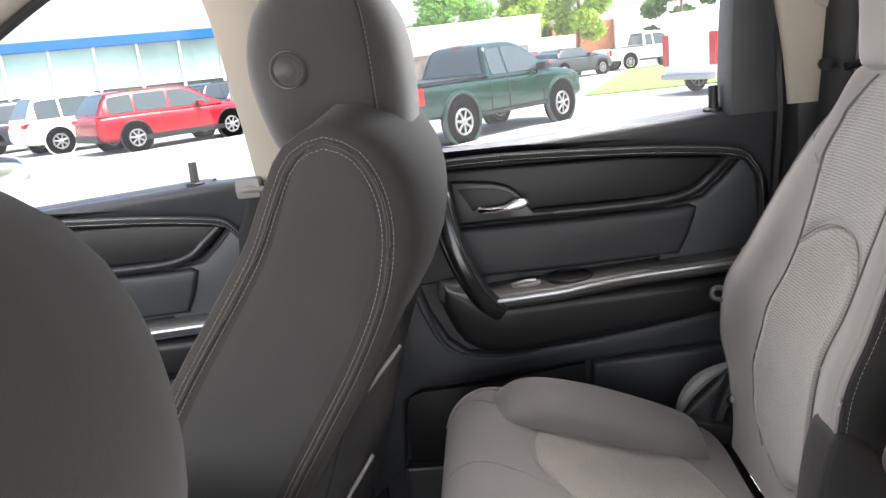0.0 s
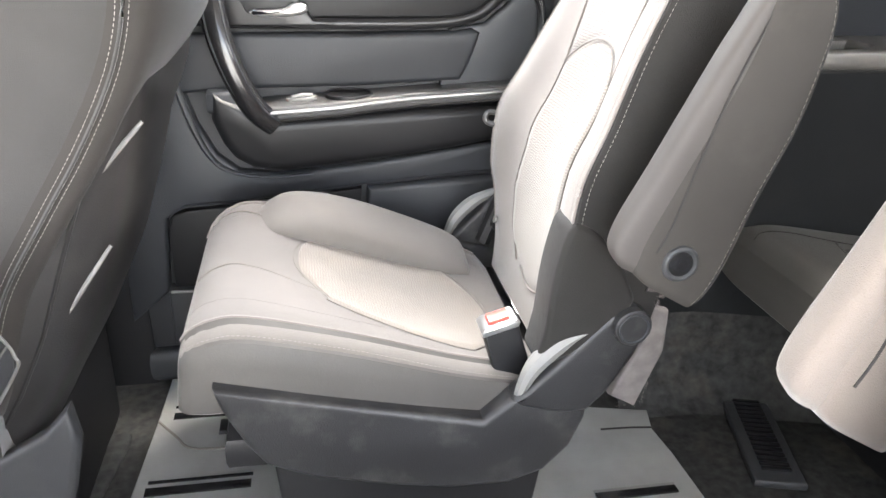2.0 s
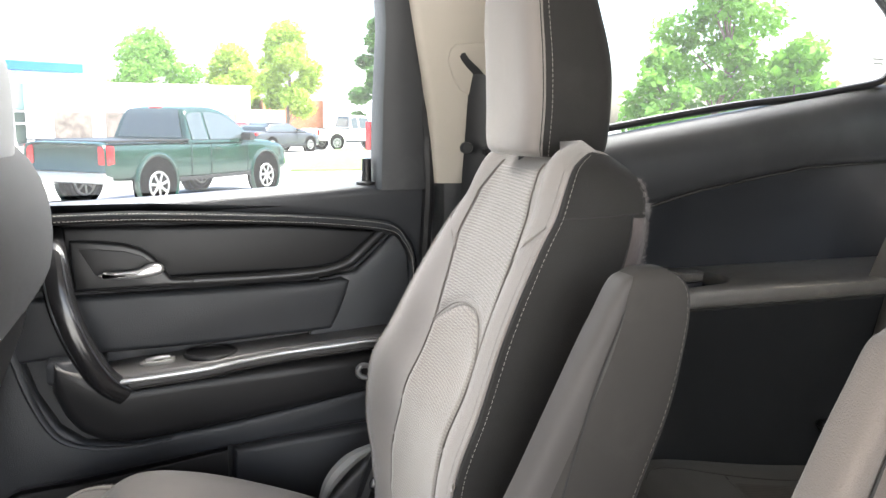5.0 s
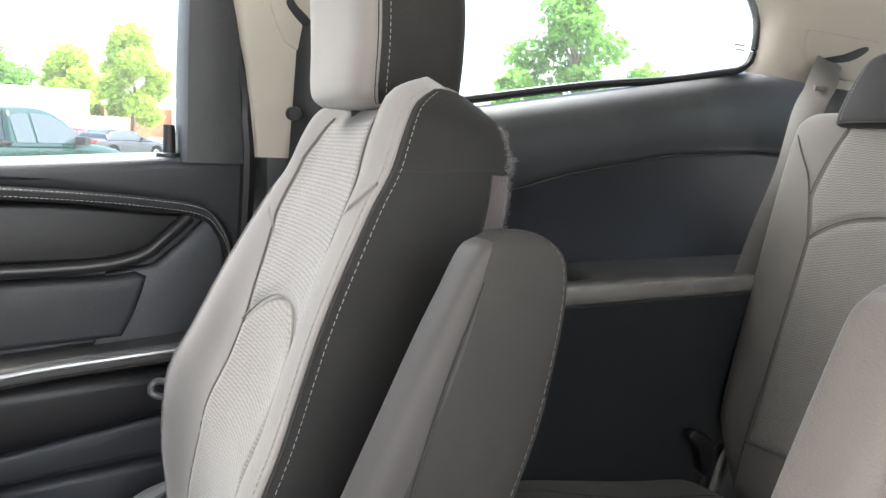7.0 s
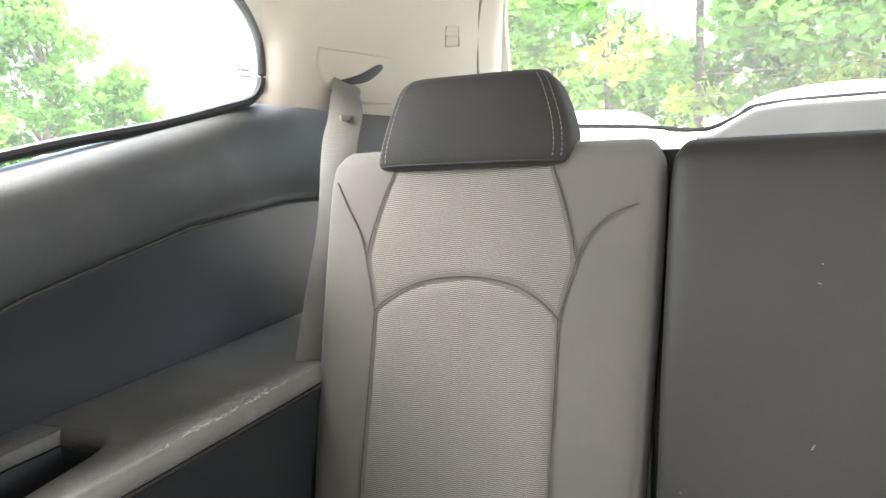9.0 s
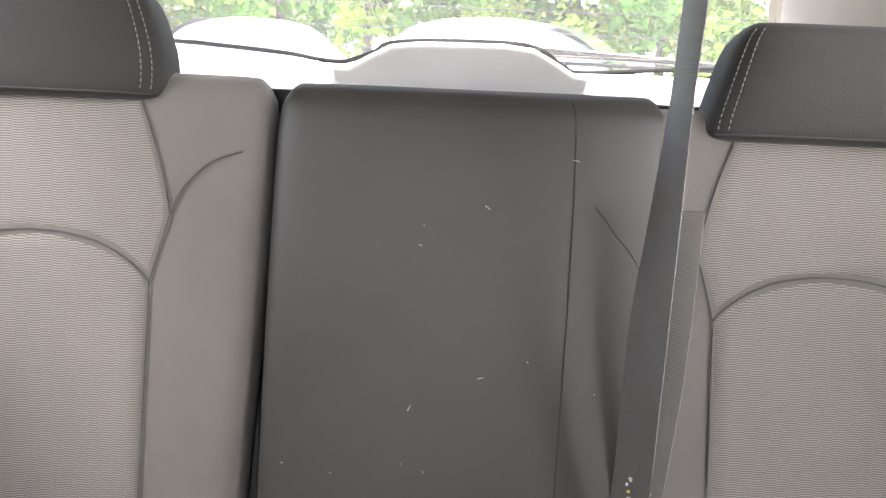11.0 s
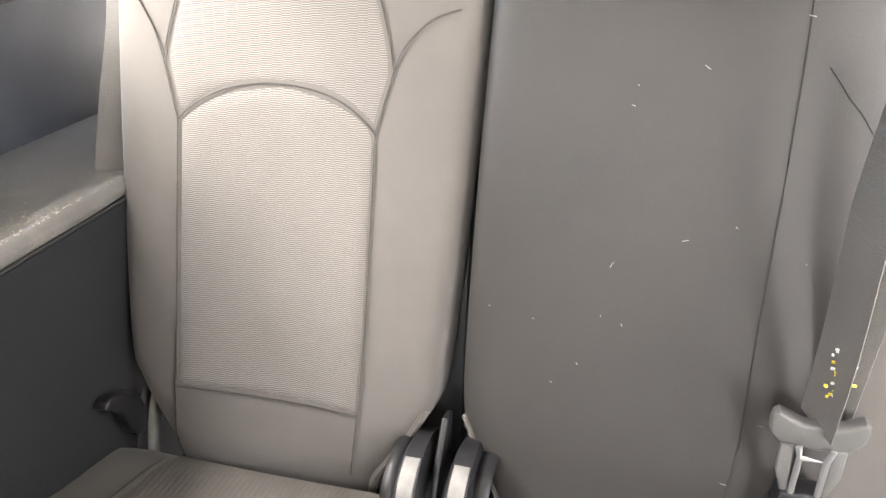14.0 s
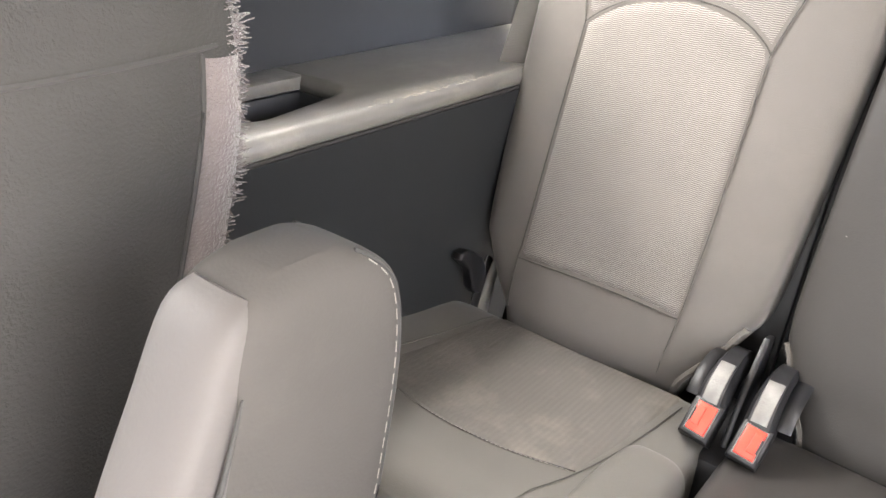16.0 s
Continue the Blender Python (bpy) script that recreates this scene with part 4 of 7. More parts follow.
    arc = lambda u: 0.532 + 0.062 * (1 - abs(2 * u - 1) ** 2.2)
    part("lumbar_insert", back.patch(R, L, lambda u: 0.075 - 0.03 * (1 - (2 * u - 1) ** 2), arc, 0.004), WEAVE, b, "light ribbed insert")
    part("upper_insert", back.patch(R, L, lambda u: arc(u) + 0.002, 0.965, 0.002), WEAVE_UP, b, "ribbed shoulder insert")
    part("seam", tube([back.front(R(arc(q)) + (L(arc(q)) - R(arc(q))) * q, arc(q), 0.003) for q in [k / 24 for k in range(25)]], 0.0011, 6), SEAM, b)
    for edge in (L, R):
        part("seam", tube([back.front(edge(0.06 + 0.91 * k / 60), 0.06 + 0.91 * k / 60, 0.0012) for k in range(61)], 0.0012, 6), SEAM, b)
    part("seam", tube([back.front(R(0.045) + (L(0.045) - R(0.045)) * k / 10, 0.06 - 0.012 * math.sin(math.pi * k / 10), 0.0012) for k in range(11)], 0.0012, 6), SEAM, b)
    for sg in (-1, 1):
        # short seam from the insert out to the sewn edge, splitting bolster and shoulder
        part("seam", tube([back.front(sg * u, s, 0.0006) for u, s in ((0.52, 0.66), (0.70, 0.69), (0.86, 0.73), (0.97, 0.79))], 0.0012, 6), SEAM, b)
        V, F = [], []
        for i in range(61):
            s = 0.02 + 0.975 * i / 60
            for j in range(12):
                V.append(back.side(sg, 0.975 - 1.96 * j / 11, s, 0.0025))
        for i in range(60):
            for j in range(11):
                k = i * 12 + j
                F.append((k, k + 1, k + 13, k + 12))
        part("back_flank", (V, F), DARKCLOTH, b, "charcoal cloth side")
        ss = [0.08 + 0.91 * i / 60 for i in range(61)]
        part("piping", tube([back.side(sg, 0.995, s, 0.0004) for s in ss], 0.0016, 8), FABRIC, b)
        part("seam", tube([back.side(sg, 0.955, s, 0.0022) for s in ss], 0.0016, 6), SEAM2, b)
        dashes("stitching", [back.front(sg * 0.955, s, 0.0004) for s in ss], b)
        dashes("stitching", [back.side(sg, 0.86, s, 0.0034) for s in ss], b)
        part("seam", tube([back.side(sg, 0.93 - 1.72 * i / 12, 0.825 + 0.022 * i / 12, 0.0027) for i in range(13)], 0.0011, 5), SEAM2, b)
        # felt strip along the rear edge of the flank
        V, F = [], []
        for i in range(31):
            s = 0.18 + 0.655 * i / 30
            for j in range(5):
                V.append(back.side(sg, -0.66 - 0.36 * j / 4, s, 0.0045 if 0 < j < 4 else 0.002))
        for i in range(30):
            for j in range(4):
                k = i * 5 + j
                F.append((k, k + 1, k + 6, k + 5))
        part("felt_strip", (V, F), FELTSTRIP, b, "mauve-grey felt strip")
        part("seam", tube([back.side(sg, -0.64, 0.18 + 0.66 * i / 20, 0.0030) for i in range(21)], 0.0008, 5), SEAM2, b)
    # back board with frayed felt
    rear = lambda z: lerp([(0.79, 0.470), (0.88, 0.494), (1.03, 0.525), (1.17, 0.562), (1.25, 0.584), (1.30, 0.588), (1.34, 0.572)], z)[0]
    board = part("back_board", slab([(0.748, 0.86), (1.150, 0.86), (1.150, 1.05), (1.118, 1.22), (1.095, 1.318), (0.758, 1.318), (0.744, 1.22), (0.744, 1.05)], lambda u, v, h: Vector((h + rear(v), u, v)), -0.012, 0.006, 0.005), FELT, t, "felt-covered back board")
    rnd = random.Random(5)
    hairs = []
    for sg in (-1, 1):
        for i in range(3000):
            s = 0.15 + 0.80 * rnd.random()
            p = back.side(sg, -1.0 + rnd.uniform(-0.04, 0.10), s, rnd.uniform(-0.004, 0.003))
            clump = 1 + 1.2 * max(0.0, math.sin(s * 60) * math.sin(s * 23 + 1))
            q = p + Vector((rnd.uniform(0.0, 0.0042) * clump, sg * rnd.uniform(-0.001, 0.0025), rnd.uniform(-0.003, 0.002)))
            hairs.append(tube([p, q], 0.00030, 3))
    tagged(part("felt_fringe", join(*hairs), FELTSTRIP, board, "frayed pale fibres"), kind="stuff")
    # torn felt flap under the recliner
    flap = part("felt_flap", slab([(0.520, 0.860), (0.548, 0.853), (0.549, 0.794), (0.520, 0.712), (0.482, 0.733), (0.503, 0.780), (0.519, 0.821)], xz, 0.794, 0.812, 0.006), FELT, t, "torn hanging felt flap")
    fuzz = []
    for i in range(260):
        z = rnd.uniform(0.715, 0.84)
        p = Vector((lerp([(0.71, 0.526), (0.78, 0.535), (0.85, 0.545)], z)[0] - rnd.uniform(0, 0.04) * (i % 2), 0.795, z))
        fuzz.append(tube([p, p + Vector((rnd.uniform(-0.001, 0.004), rnd.uniform(-0.003, 0.001), rnd.uniform(-0.003, 0.003)))], 0.0002, 3))
    tagged(part("flap_fringe", join(*fuzz), FELT, flap, "frayed pale fibres"), kind="stuff")
    # headrest
    yh = 0.931
    hr = Pad([(0.0, (0.566, yh, 1.342), 0.044, 0.064, 0.0), (0.08, (0.567, yh, 1.354), 0.054, 0.074, 0.0), (0.30, (0.568, yh, 1.40), 0.056, 0.079, 0.004), (0.55, (0.566, yh, 1.45), 0.056, 0.079, 0.004), (0.78, (0.558, yh, 1.50), 0.050, 0.077, 0.0), (0.94, (0.551, yh, 1.545), 0.040, 0.070, 0.0), (1.0, (0.549, yh, 1.558), 0.024, 0.056, 0.0)], (-1, 0, 0.05), (0, 1, 0), 4.5)
    h = part("headrest", hr.data(), FABRIC, t)
    V, F = [], []
    n = 40
    for i in range(25):
        s = 0.02 + 0.97 * i / 24
        cc, hd, hw, ds = hr.at(s)
        for k in range(n + 1):
            a = radians(62) + (2 * math.pi - 2 * radians(62)) * k / n
            ca, sa = math.cos(a), math.sin(a)
            V.append(cc + hr.face * (math.copysign(abs(ca) ** 0.5, ca) * (hd + 0.0025)) + hr.wide * (math.copysign(abs(sa) ** 0.5, sa) * (hw + 0.0025)))
    for i in range(24):
        for k in range(n):
            q = i * (n + 1) + k
            F.append((q, q + 1, q + n + 2, q + n + 1))
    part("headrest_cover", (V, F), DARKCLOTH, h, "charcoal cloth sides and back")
    for sg in (-1, 1):
        ln = [hr.side(sg, 0.69, 0.03 + 0.94 * i / 30, 0.003) for i in range(31)]
        part("seam", tube(ln, 0.0012, 6), SEAM, h)
        dashes("stitching", ln, h, 0.003, 0.0, (-1, 0, 0))
        dashes("stitching", [hr.side(sg, 0.55, 0.03 + 0.94 * i / 30, 0.004) for i in range(31)], h)
        part("post", tube([(0.562, yh + sg * 0.045, 1.30), (0.562, yh + sg * 0.045, 1.37)], 0.006), BLACK, h)
    # frame, base and recliner
    base = [(-0.004, 0.829), (0.000, 0.812), (0.008, 0.790), (0.028, 0.750), (0.048, 0.722), (0.102, 0.697), (0.194, 0.675), (0.263, 0.663), (0.334, 0.662), (0.378, 0.677), (0.409, 0.711), (0.424, 0.751), (0.425, 0.771), (0.409, 0.783), (0.345, 0.799), (0.297, 0.760)]
    for sg, y0, y1 in ((-1, 0.728, 0.762), (1, 1.178, 1.205)):
        f = part("base_cover", slab(base, xz, y0, y1, 0.010, 4), BASEMAT, t, "scuffed charcoal plastic side cover")
        rec = part("recliner_cover", slab([(0.330, 0.786), (0.345, 0.801), (0.395, 0.850), (0.435, 0.891), (0.457, 0.905), (0.477, 0.896), (0.482, 0.868), (0.460, 0.818), (0.422, 0.766), (0.37, 0.770)], xz, y0 + 0.006 * sg, y1 + 0.004 * sg, 0.008, 4, smooth=2), BASEMAT, t)
        part("pivot_cap", disc((0.460, (y0 if sg < 0 else y1) + 0.006 * sg, 0.882), 0.022, (0, sg, 0), 0.012), BASEMAT, rec)
        part("pivot_ring", ring((0.460, (y0 if sg < 0 else y1) + 0.018 * sg, 0.882), 0.017, 0.0012, (0, 1, 0)), PLASTIC2, rec)
        if sg < 0:
            part("recliner_shield", slab([(0.358, 0.83), (0.362, 0.88), (0.365, 0.93), (0.371, 0.97), (0.381, 1.002), (0.401, 1.0), (0.426, 0.978), (0.458, 0.925), (0.46, 0.90), (0.42, 0.86)], xz, (y0 - 0.004 if sg < 0 else y0 - 0.01), (y1 + 0.02 if sg < 0 else y1 - 0.012), 0.007, 4, smooth=3), DARKCLOTH, t)
        yl = y0 + 0.004 if sg < 0 else y1 - 0.004
        part("lever_link", tube(spline([(0.338, yl, 0.790), (0.350, yl, 0.822), (0.368, yl, 0.845), (0.392, yl, 0.863), (0.424, yl, 0.876)], 6), lambda q: 0.006 + 0.006 * math.sin(math.pi * q), 8), GREYPLASTIC, t)
    part("seat_pan", box(0.0, 0.42, 0.755, 1.185, 0.70, 0.745, 0.012), BLACK, t)
    part("pedestal", slab([(0.05, 0.70), (0.075, FLOOR), (0.37, FLOOR), (0.40, 0.70)], xz, 0.775, 1.165, 0.01), BLACK, t)
    for y in (0.79, 1.15):
        part("slide_rail", box(-0.06, 0.52, y - 0.018, y + 0.018, FLOOR, FLOOR + 0.022, 0.004), BLACK, t)
    part("fold_hinge", join(tube([(0.395, 1.165, 0.80), (0.42, 1.165, 0.87), (0.45, 1.17, 0.93)], 0.014, 8), disc((0.412, 1.15, 0.838), 0.010, (0, -1, 0), 0.01)), BLACK, t)
    part("hook", tube(spline([(0.425, 1.170, 1.013), (0.404, 1.190, 1.014), (0.396, 1.192, 1.008), (0.396, 1.190, 1.000), (0.404, 1.186, 0.996), (0.425, 1.168, 0.996)], 5), 0.0045, 8), TRAYMAT, t)
    bk = part("buckle", slab([(0.303, 0.850), (0.345, 0.862), (0.370, 0.785), (0.328, 0.765)], xz, 0.772, 0.802, 0.006), BLACK, t, "black belt buckle with a red button")
    part("buckle_frame", slab([(0.302, 0.848), (0.344, 0.860), (0.346, 0.866), (0.341, 0.870), (0.304, 0.859), (0.300, 0.853)], xz, 0.768, 0.806, 0.003), SILVER, bk)
    part("release_button", slab([(0.309, 0.860), (0.336, 0.868), (0.334, 0.872), (0.310, 0.865)], xz, 0.776, 0.798, 0.002), RED, bk)
    # raised armrest
    def rounded(rows, y0, y1, power, n=48):
        """Cross-sections between a front and a rear edge: front (x, z), rear (x, z), share of the width."""
        cols = [spline([r[0:1] + r[1:2] + r[4:5] for r in rows], 5), spline([r[2:4] + (0,) for r in rows], 5)]
        rings = []
        for p, q in zip(*cols):
            c, d = Vector(((p.x + q.x) / 2, (y0 + y1) / 2, (p.y + q.y) / 2)), Vector(((p.x - q.x) / 2, 0, (p.y - q.y) / 2))
            ring_pts = []
            for k in range(n):
                a = 2 * math.pi * k / n
                ca, sa = math.cos(a), math.sin(a)
                ring_pts.append(c + d * math.copysign(abs(ca) ** (2 / power), ca) + Vector((0, (y1 - y0) / 2 * p.z, 0)) * math.copysign(abs(sa) ** (2 / power), sa))
            rings.append(ring_pts)
        return rings

    body_rings = rounded([(0.424, 0.977, 0.478, 0.946, 0.75), (0.412, 0.992, 0.490, 0.956, 0.97), (0.412, 1.022, 0.508, 0.990, 1.0), (0.434, 1.076, 0.530, 1.060, 1.0), (0.459, 1.130, 0.556, 1.130, 1.0), (0.481, 1.177, 0.567, 1.183, 1.0), (0.494, 1.213, 0.571, 1.218, 1.0), (0.500, 1.238, 0.568, 1.242, 0.99), (0.508, 1.252, 0.557, 1.254, 0.9), (0.520, 1.260, 0.545, 1.260, 0.6)], 0.630, 0.668, 5.0)
    arm = part("armrest", loft(body_rings), ARMCLOTH, t, "raised charcoal cloth armrest")
    pad_rings = rounded([(0.510, 1.256, 0.520, 1.251, 0.70), (0.500, 1.249, 0.518, 1.243, 0.92), (0.486, 1.223, 0.510, 1.216, 0.98), (0.471, 1.195, 0.502, 1.186, 1.0), (0.446, 1.143, 0.482, 1.130, 1.0), (0.420, 1.088, 0.456, 1.074, 1.0),
                         (0.396, 1.039, 0.432, 1.020, 0.98), (0.390, 1.012, 0.426, 0.994, 0.9), (0.400, 0.994, 0.430, 0.980, 0.5)], 0.6318, 0.666, 3.2)
    part("armrest_pad", loft(pad_rings), ARMPAD, arm, "smooth grey front pad")
    for yg, k2, k3 in ((0.6302, 30, 31), (0.6678, 18, 17)):
        groove = spline([(0.430, yg, 1.012), (0.442, yg, 1.040), (0.460, yg, 1.106), (0.479, yg, 1.168), (0.496, yg, 1.212), (0.503, yg, 1.232)], 6)
        part("groove", tube(groove, lambda q: 0.0013 - 0.0009 * q ** 3, 6), SEAM2, arm)
        part("seam", tube([r[k2] for r in body_rings[3:-3]], 0.0009, 6), SEAM2, arm)
        part("stitching", stitches([r[k3] for r in body_rings[3:-3]], 0.0040, 0.0022, 0.00028), SEAM, arm)
    part("bolt_ring", ring((0.456, 0.630, 1.000), 0.0155, 0.0035, (0, 1, 0)), PLASTIC, arm)
    part("bolt_cap", disc((0.456, 0.632, 1.000), 0.0135, (0, -1, 0), 0.004), GLOSSBLACK, arm)
    part("bolt_screw", disc((0.456, 0.6285, 1.000), 0.006, (0, -1, 0), 0.004, 6), GLOSSBLACK, arm)
    part("armrest_bracket", tube([(0.452, 0.695, 1.003), (0.452, 0.745, 1.003)], 0.018, 12), BLACK, t)
    part("cover_bolt", disc((0.400, 1.105, 0.862), 0.006, (-1, 0, 0.2), 0.004), GREYPLASTIC, t)
    return t


mid_seat = build_mid_seat("grey cloth captain chair with ribbed inserts and raised armrest")


def mirror_thing(ob, name, label):
    """The mirror image of a thing across the centre line."""
    made = {}
    for o in (ob, *ob.children_recursive):
        c = o.copy()
        if o.data:
            c.data = o.data.copy()
            for v in c.data.vertices:
                v.co.y = -v.co.y
            c.data.flip_normals()
        scene.collection.objects.link(c)
        made[o] = c
        c.parent = made.get(o.parent, o.parent)
        c.location.y = -o.location.y
    top = made[ob]
    top.location = (ob.location.x, 2 * 0.505 - ob.location.y, ob.location.z)
    top.name = name
    tagged(top, label)
    return top


twin = mirror_thing(mid_seat, "captain_chair", "grey cloth captain chair beside the open doorway")

twin.location += Vector((0.048, 0.032, -0.018))
# flanks and armrest get lighter cloth: the doorway's daylight put into the colour
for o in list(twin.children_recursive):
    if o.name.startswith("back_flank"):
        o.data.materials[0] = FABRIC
        o["label"] = "cloth side in a lit grey"
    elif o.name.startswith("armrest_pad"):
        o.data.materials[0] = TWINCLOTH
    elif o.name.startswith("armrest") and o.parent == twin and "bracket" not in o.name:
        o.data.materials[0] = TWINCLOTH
        o["label"] = "raised cloth armrest in a lit grey"
        o.location += Vector((-0.022, 0.012, 0.028))

# ---- third row ----


def plane_x(z):
    """The face of the third-row backs."""
    return 1.261 + 0.2 * (z - 1.204)


def back_rows(yc, hw, dish, z0=0.79, z1=1.392, dx=0.0, flare=0.012, dz=0.0, grow=0.0, c0=0.72):
    rows = []
    for s, z, hd, k, dd in ((0.0, z0, 0.034, c0, 0.0), (0.05, z0 + 0.03, 0.046, c0 + 0.03, 0.2), (0.115, 0.86, 0.048, (1 + c0) / 2, 0.5), (0.175, 0.895, 0.05, 0.93, 0.8), (0.24, 0.935, 0.05, 0.99, 1.0), (0.5, 1.09, 0.05, 1.0, 1.0), (0.8, 1.26, 0.05, 0.99, 0.8), (0.94, z1 - 0.035, 0.046, 0.975, 0.3), (0.985, z1 - 0.010, 0.034, 0.94, 0.0), (1.0, z1, 0.018, 0.90, 0.0)):
        rows.append((s, (plane_x(z) + 0.048 + dx, yc + flare * (0.5 - s), z - 0.01 + dz), hd, hw * k * (1 + grow * (0.5 - s)), dish * dd))
    return rows


def build_third_back(seat, yc, sg, dz=0.0):
    """A rear backrest with its ribbed inserts, sewn yoke and low headrest; sg: +1 where its outer side lies at larger y."""
    p = Pad(back_rows(yc + 0.008 * sg, 0.1995, 0.022, flare=0.030 * sg, dz=dz, grow=-0.07, c0=0.67), (-0.98, 0, 0.196), (0, 1, 0), 5)
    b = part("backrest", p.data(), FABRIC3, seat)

    def S(z):
        return max(0.0, min(1.0, (z - 0.79) / 0.602))
    def U(y, z):
        c, hd, hw, ds = p.at(S(z))
        return (y - c.y) / hw

    def edge(sgn):
        tab = [(0.80, 0.112), (0.895, 0.115), (1.0, 0.115), (1.205, 0.112), (1.275, 0.128), (1.37, 0.093), (1.40, 0.090)]
        def f(s):
            z = 0.79 + s * 0.602
            return U(yc + (0.001 + (1.37 - z) * 0.055) * sg + sgn * lerp(tab, z)[0], z)
        return f
    arc = lambda u: S(1.205 + 0.048 * (1 - abs(2 * u - 1) ** 2.1))
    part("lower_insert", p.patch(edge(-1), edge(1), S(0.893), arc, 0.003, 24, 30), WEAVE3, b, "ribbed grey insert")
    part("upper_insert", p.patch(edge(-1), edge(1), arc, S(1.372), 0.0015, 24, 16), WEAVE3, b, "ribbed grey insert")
    part("seam", tube([p.front(edge(-1)(arc(t)) * (1 - t) + edge(1)(arc(t)) * t, arc(t), 0.003) for t in [k / 24 for k in range(25)]], 0.0009, 6), SEAM3, b)
    part("seam", tube([p.front(edge(-1)(S(0.893)) * (1 - t) + edge(1)(S(0.893)) * t, S(0.893), 0.002) for t in [k / 12 for k in range(13)]], 0.0009, 6), SEAM3, b)
    for q in (-1, 1):
        part("seam", tube([p.front(edge(q)(S(z)), S(z), 0.002) for z in [0.82 + 0.55 * k / 40 for k in range(41)]], 0.0009, 6), SEAM3, b)
        cur = [(q * 0.128, 1.275), (q * 0.140, 1.291), (q * 0.165, 1.309), (q * 0.192, 1.318)] if q * sg < 0 else [(q * 0.128, 1.275), (q * 0.137, 1.295), (q * 0.155, 1.32), (q * 0.172, 1.35)]
        part("seam", tube(spline([p.front(U(yc + a, z), S(z), 0.002) for a, z in [(a + 0.006 * sg, z) for a, z in cur]], 6), 0.0010, 6), SEAM3, b)
    h = Pad([(0.0, (plane_x(1.372) + 0.028, yc + 0.005, 1.357 + dz), 0.030, 0.100, 0.0), (0.06, (plane_x(1.372) + 0.028, yc + 0.004, 1.365 + dz), 0.038, 0.117, 0.0), (0.40, (plane_x(1.40) + 0.03, yc, 1.401 + dz), 0.042, 0.113, 0.0),
             (0.8, (plane_x(1.45) + 0.03, yc, 1.443 + dz), 0.040, 0.098, 0.0), (0.95, (plane_x(1.46) + 0.03, yc, 1.459 + dz), 0.030, 0.086, 0.0), (1.0, (plane_x(1.47) + 0.03, yc, 1.464 + dz), 0.016, 0.078, 0.0)], (-0.98, 0, 0.196), (0, 1, 0), 4.5)
    hd = part("headrest", h.data(), DARKCLOTH, seat, "low charcoal headrest")
    part("seam", tube([h.front(-0.95 + 1.9 * k / 12, 0.05, 0.001) for k in range(13)], 0.0011, 6), SEAM2, hd)
    for q in (-1, 1):
        for u in (0.86, 0.93):
            dashes("stitching", [h.front(q * u, 0.08 + 0.86 * k / 16, 0.0012) for k in range(17)], hd)
    return p


def flare_y(x):
    """The lower side trim stands further out towards the front."""
    return lerp([(0.5, 1.15), (0.80, 1.15), (0.86, 1.135), (0.99, 1.096), (1.10, 1.062), (1.16, 1.055), (1.7, 1.055)], x)[0]


# share along, distance from the front, height, half depth, width, dish of a rear cushion
CUSHION_ROWS = ((0.0, 0.0, 0.765, 0.036, 0.93, 0.0), (0.06, 0.014, 0.768, 0.050, 0.985, 0.0), (0.12, 0.035, 0.772, 0.055, 1, 0.002), (0.25, 0.075, 0.775, 0.057, 1, 0.006), (0.6, 0.20, 0.765, 0.057, 1, 0.012), (0.95, 0.338, 0.753, 0.057, 1, 0.006), (1.0, 0.36, 0.742, 0.04, 0.97, 0.0))


def outer_cushion(x0):
    """The single seat's cushion, wider at the front along the flared trim."""
    rows = []
    for s, dx, z, hd, k, ds in CUSHION_ROWS:
        out = flare_y(x0 + dx) + 0.018
        rows.append((s, (x0 + dx, (out + 0.657) / 2, z), hd, (out - 0.657) / 2 * k, ds))
    return Pad(rows, (0.03, 0, 1), (0, 1, 0), 7)


def cushion(yc, hw, x0):
    return Pad([(s, (x0 + dx, yc, z), hd, hw * k, ds) for s, dx, z, hd, k, ds in CUSHION_ROWS], (0.03, 0, 1), (0, 1, 0), 7)


WORNMETAL = mat("worn_grey_bracket", (0.17, 0.165, 0.155), 0.45, metal=0.3, vary=0.3, scale=40, bump=0.2, bump_scale=300)


def hinge(parent, x, y, z):
    """The dark outer recliner lever beside the trim."""
    ln = spline([(x + 0.012, y, z + 0.030), (x - 0.004, y, z + 0.012), (x - 0.018, y, z - 0.020), (x - 0.030, y, z - 0.06)], 6)
    arm = part("hinge_arm", tube(ln, 0.011, 10, 0.008, up=(0, 1, 0)), WORNMETAL, parent)
    part("hinge_plate", tube([p + Vector((-0.016, 0.004, 0.004)) for p in ln[2:18]], 0.010, 8, 0.004, up=(0, 1, 0)), BLACK, arm)


LONG, OUT = Vector((0.64, 0, 0.77)), Vector((-0.77, 0, 0.64))


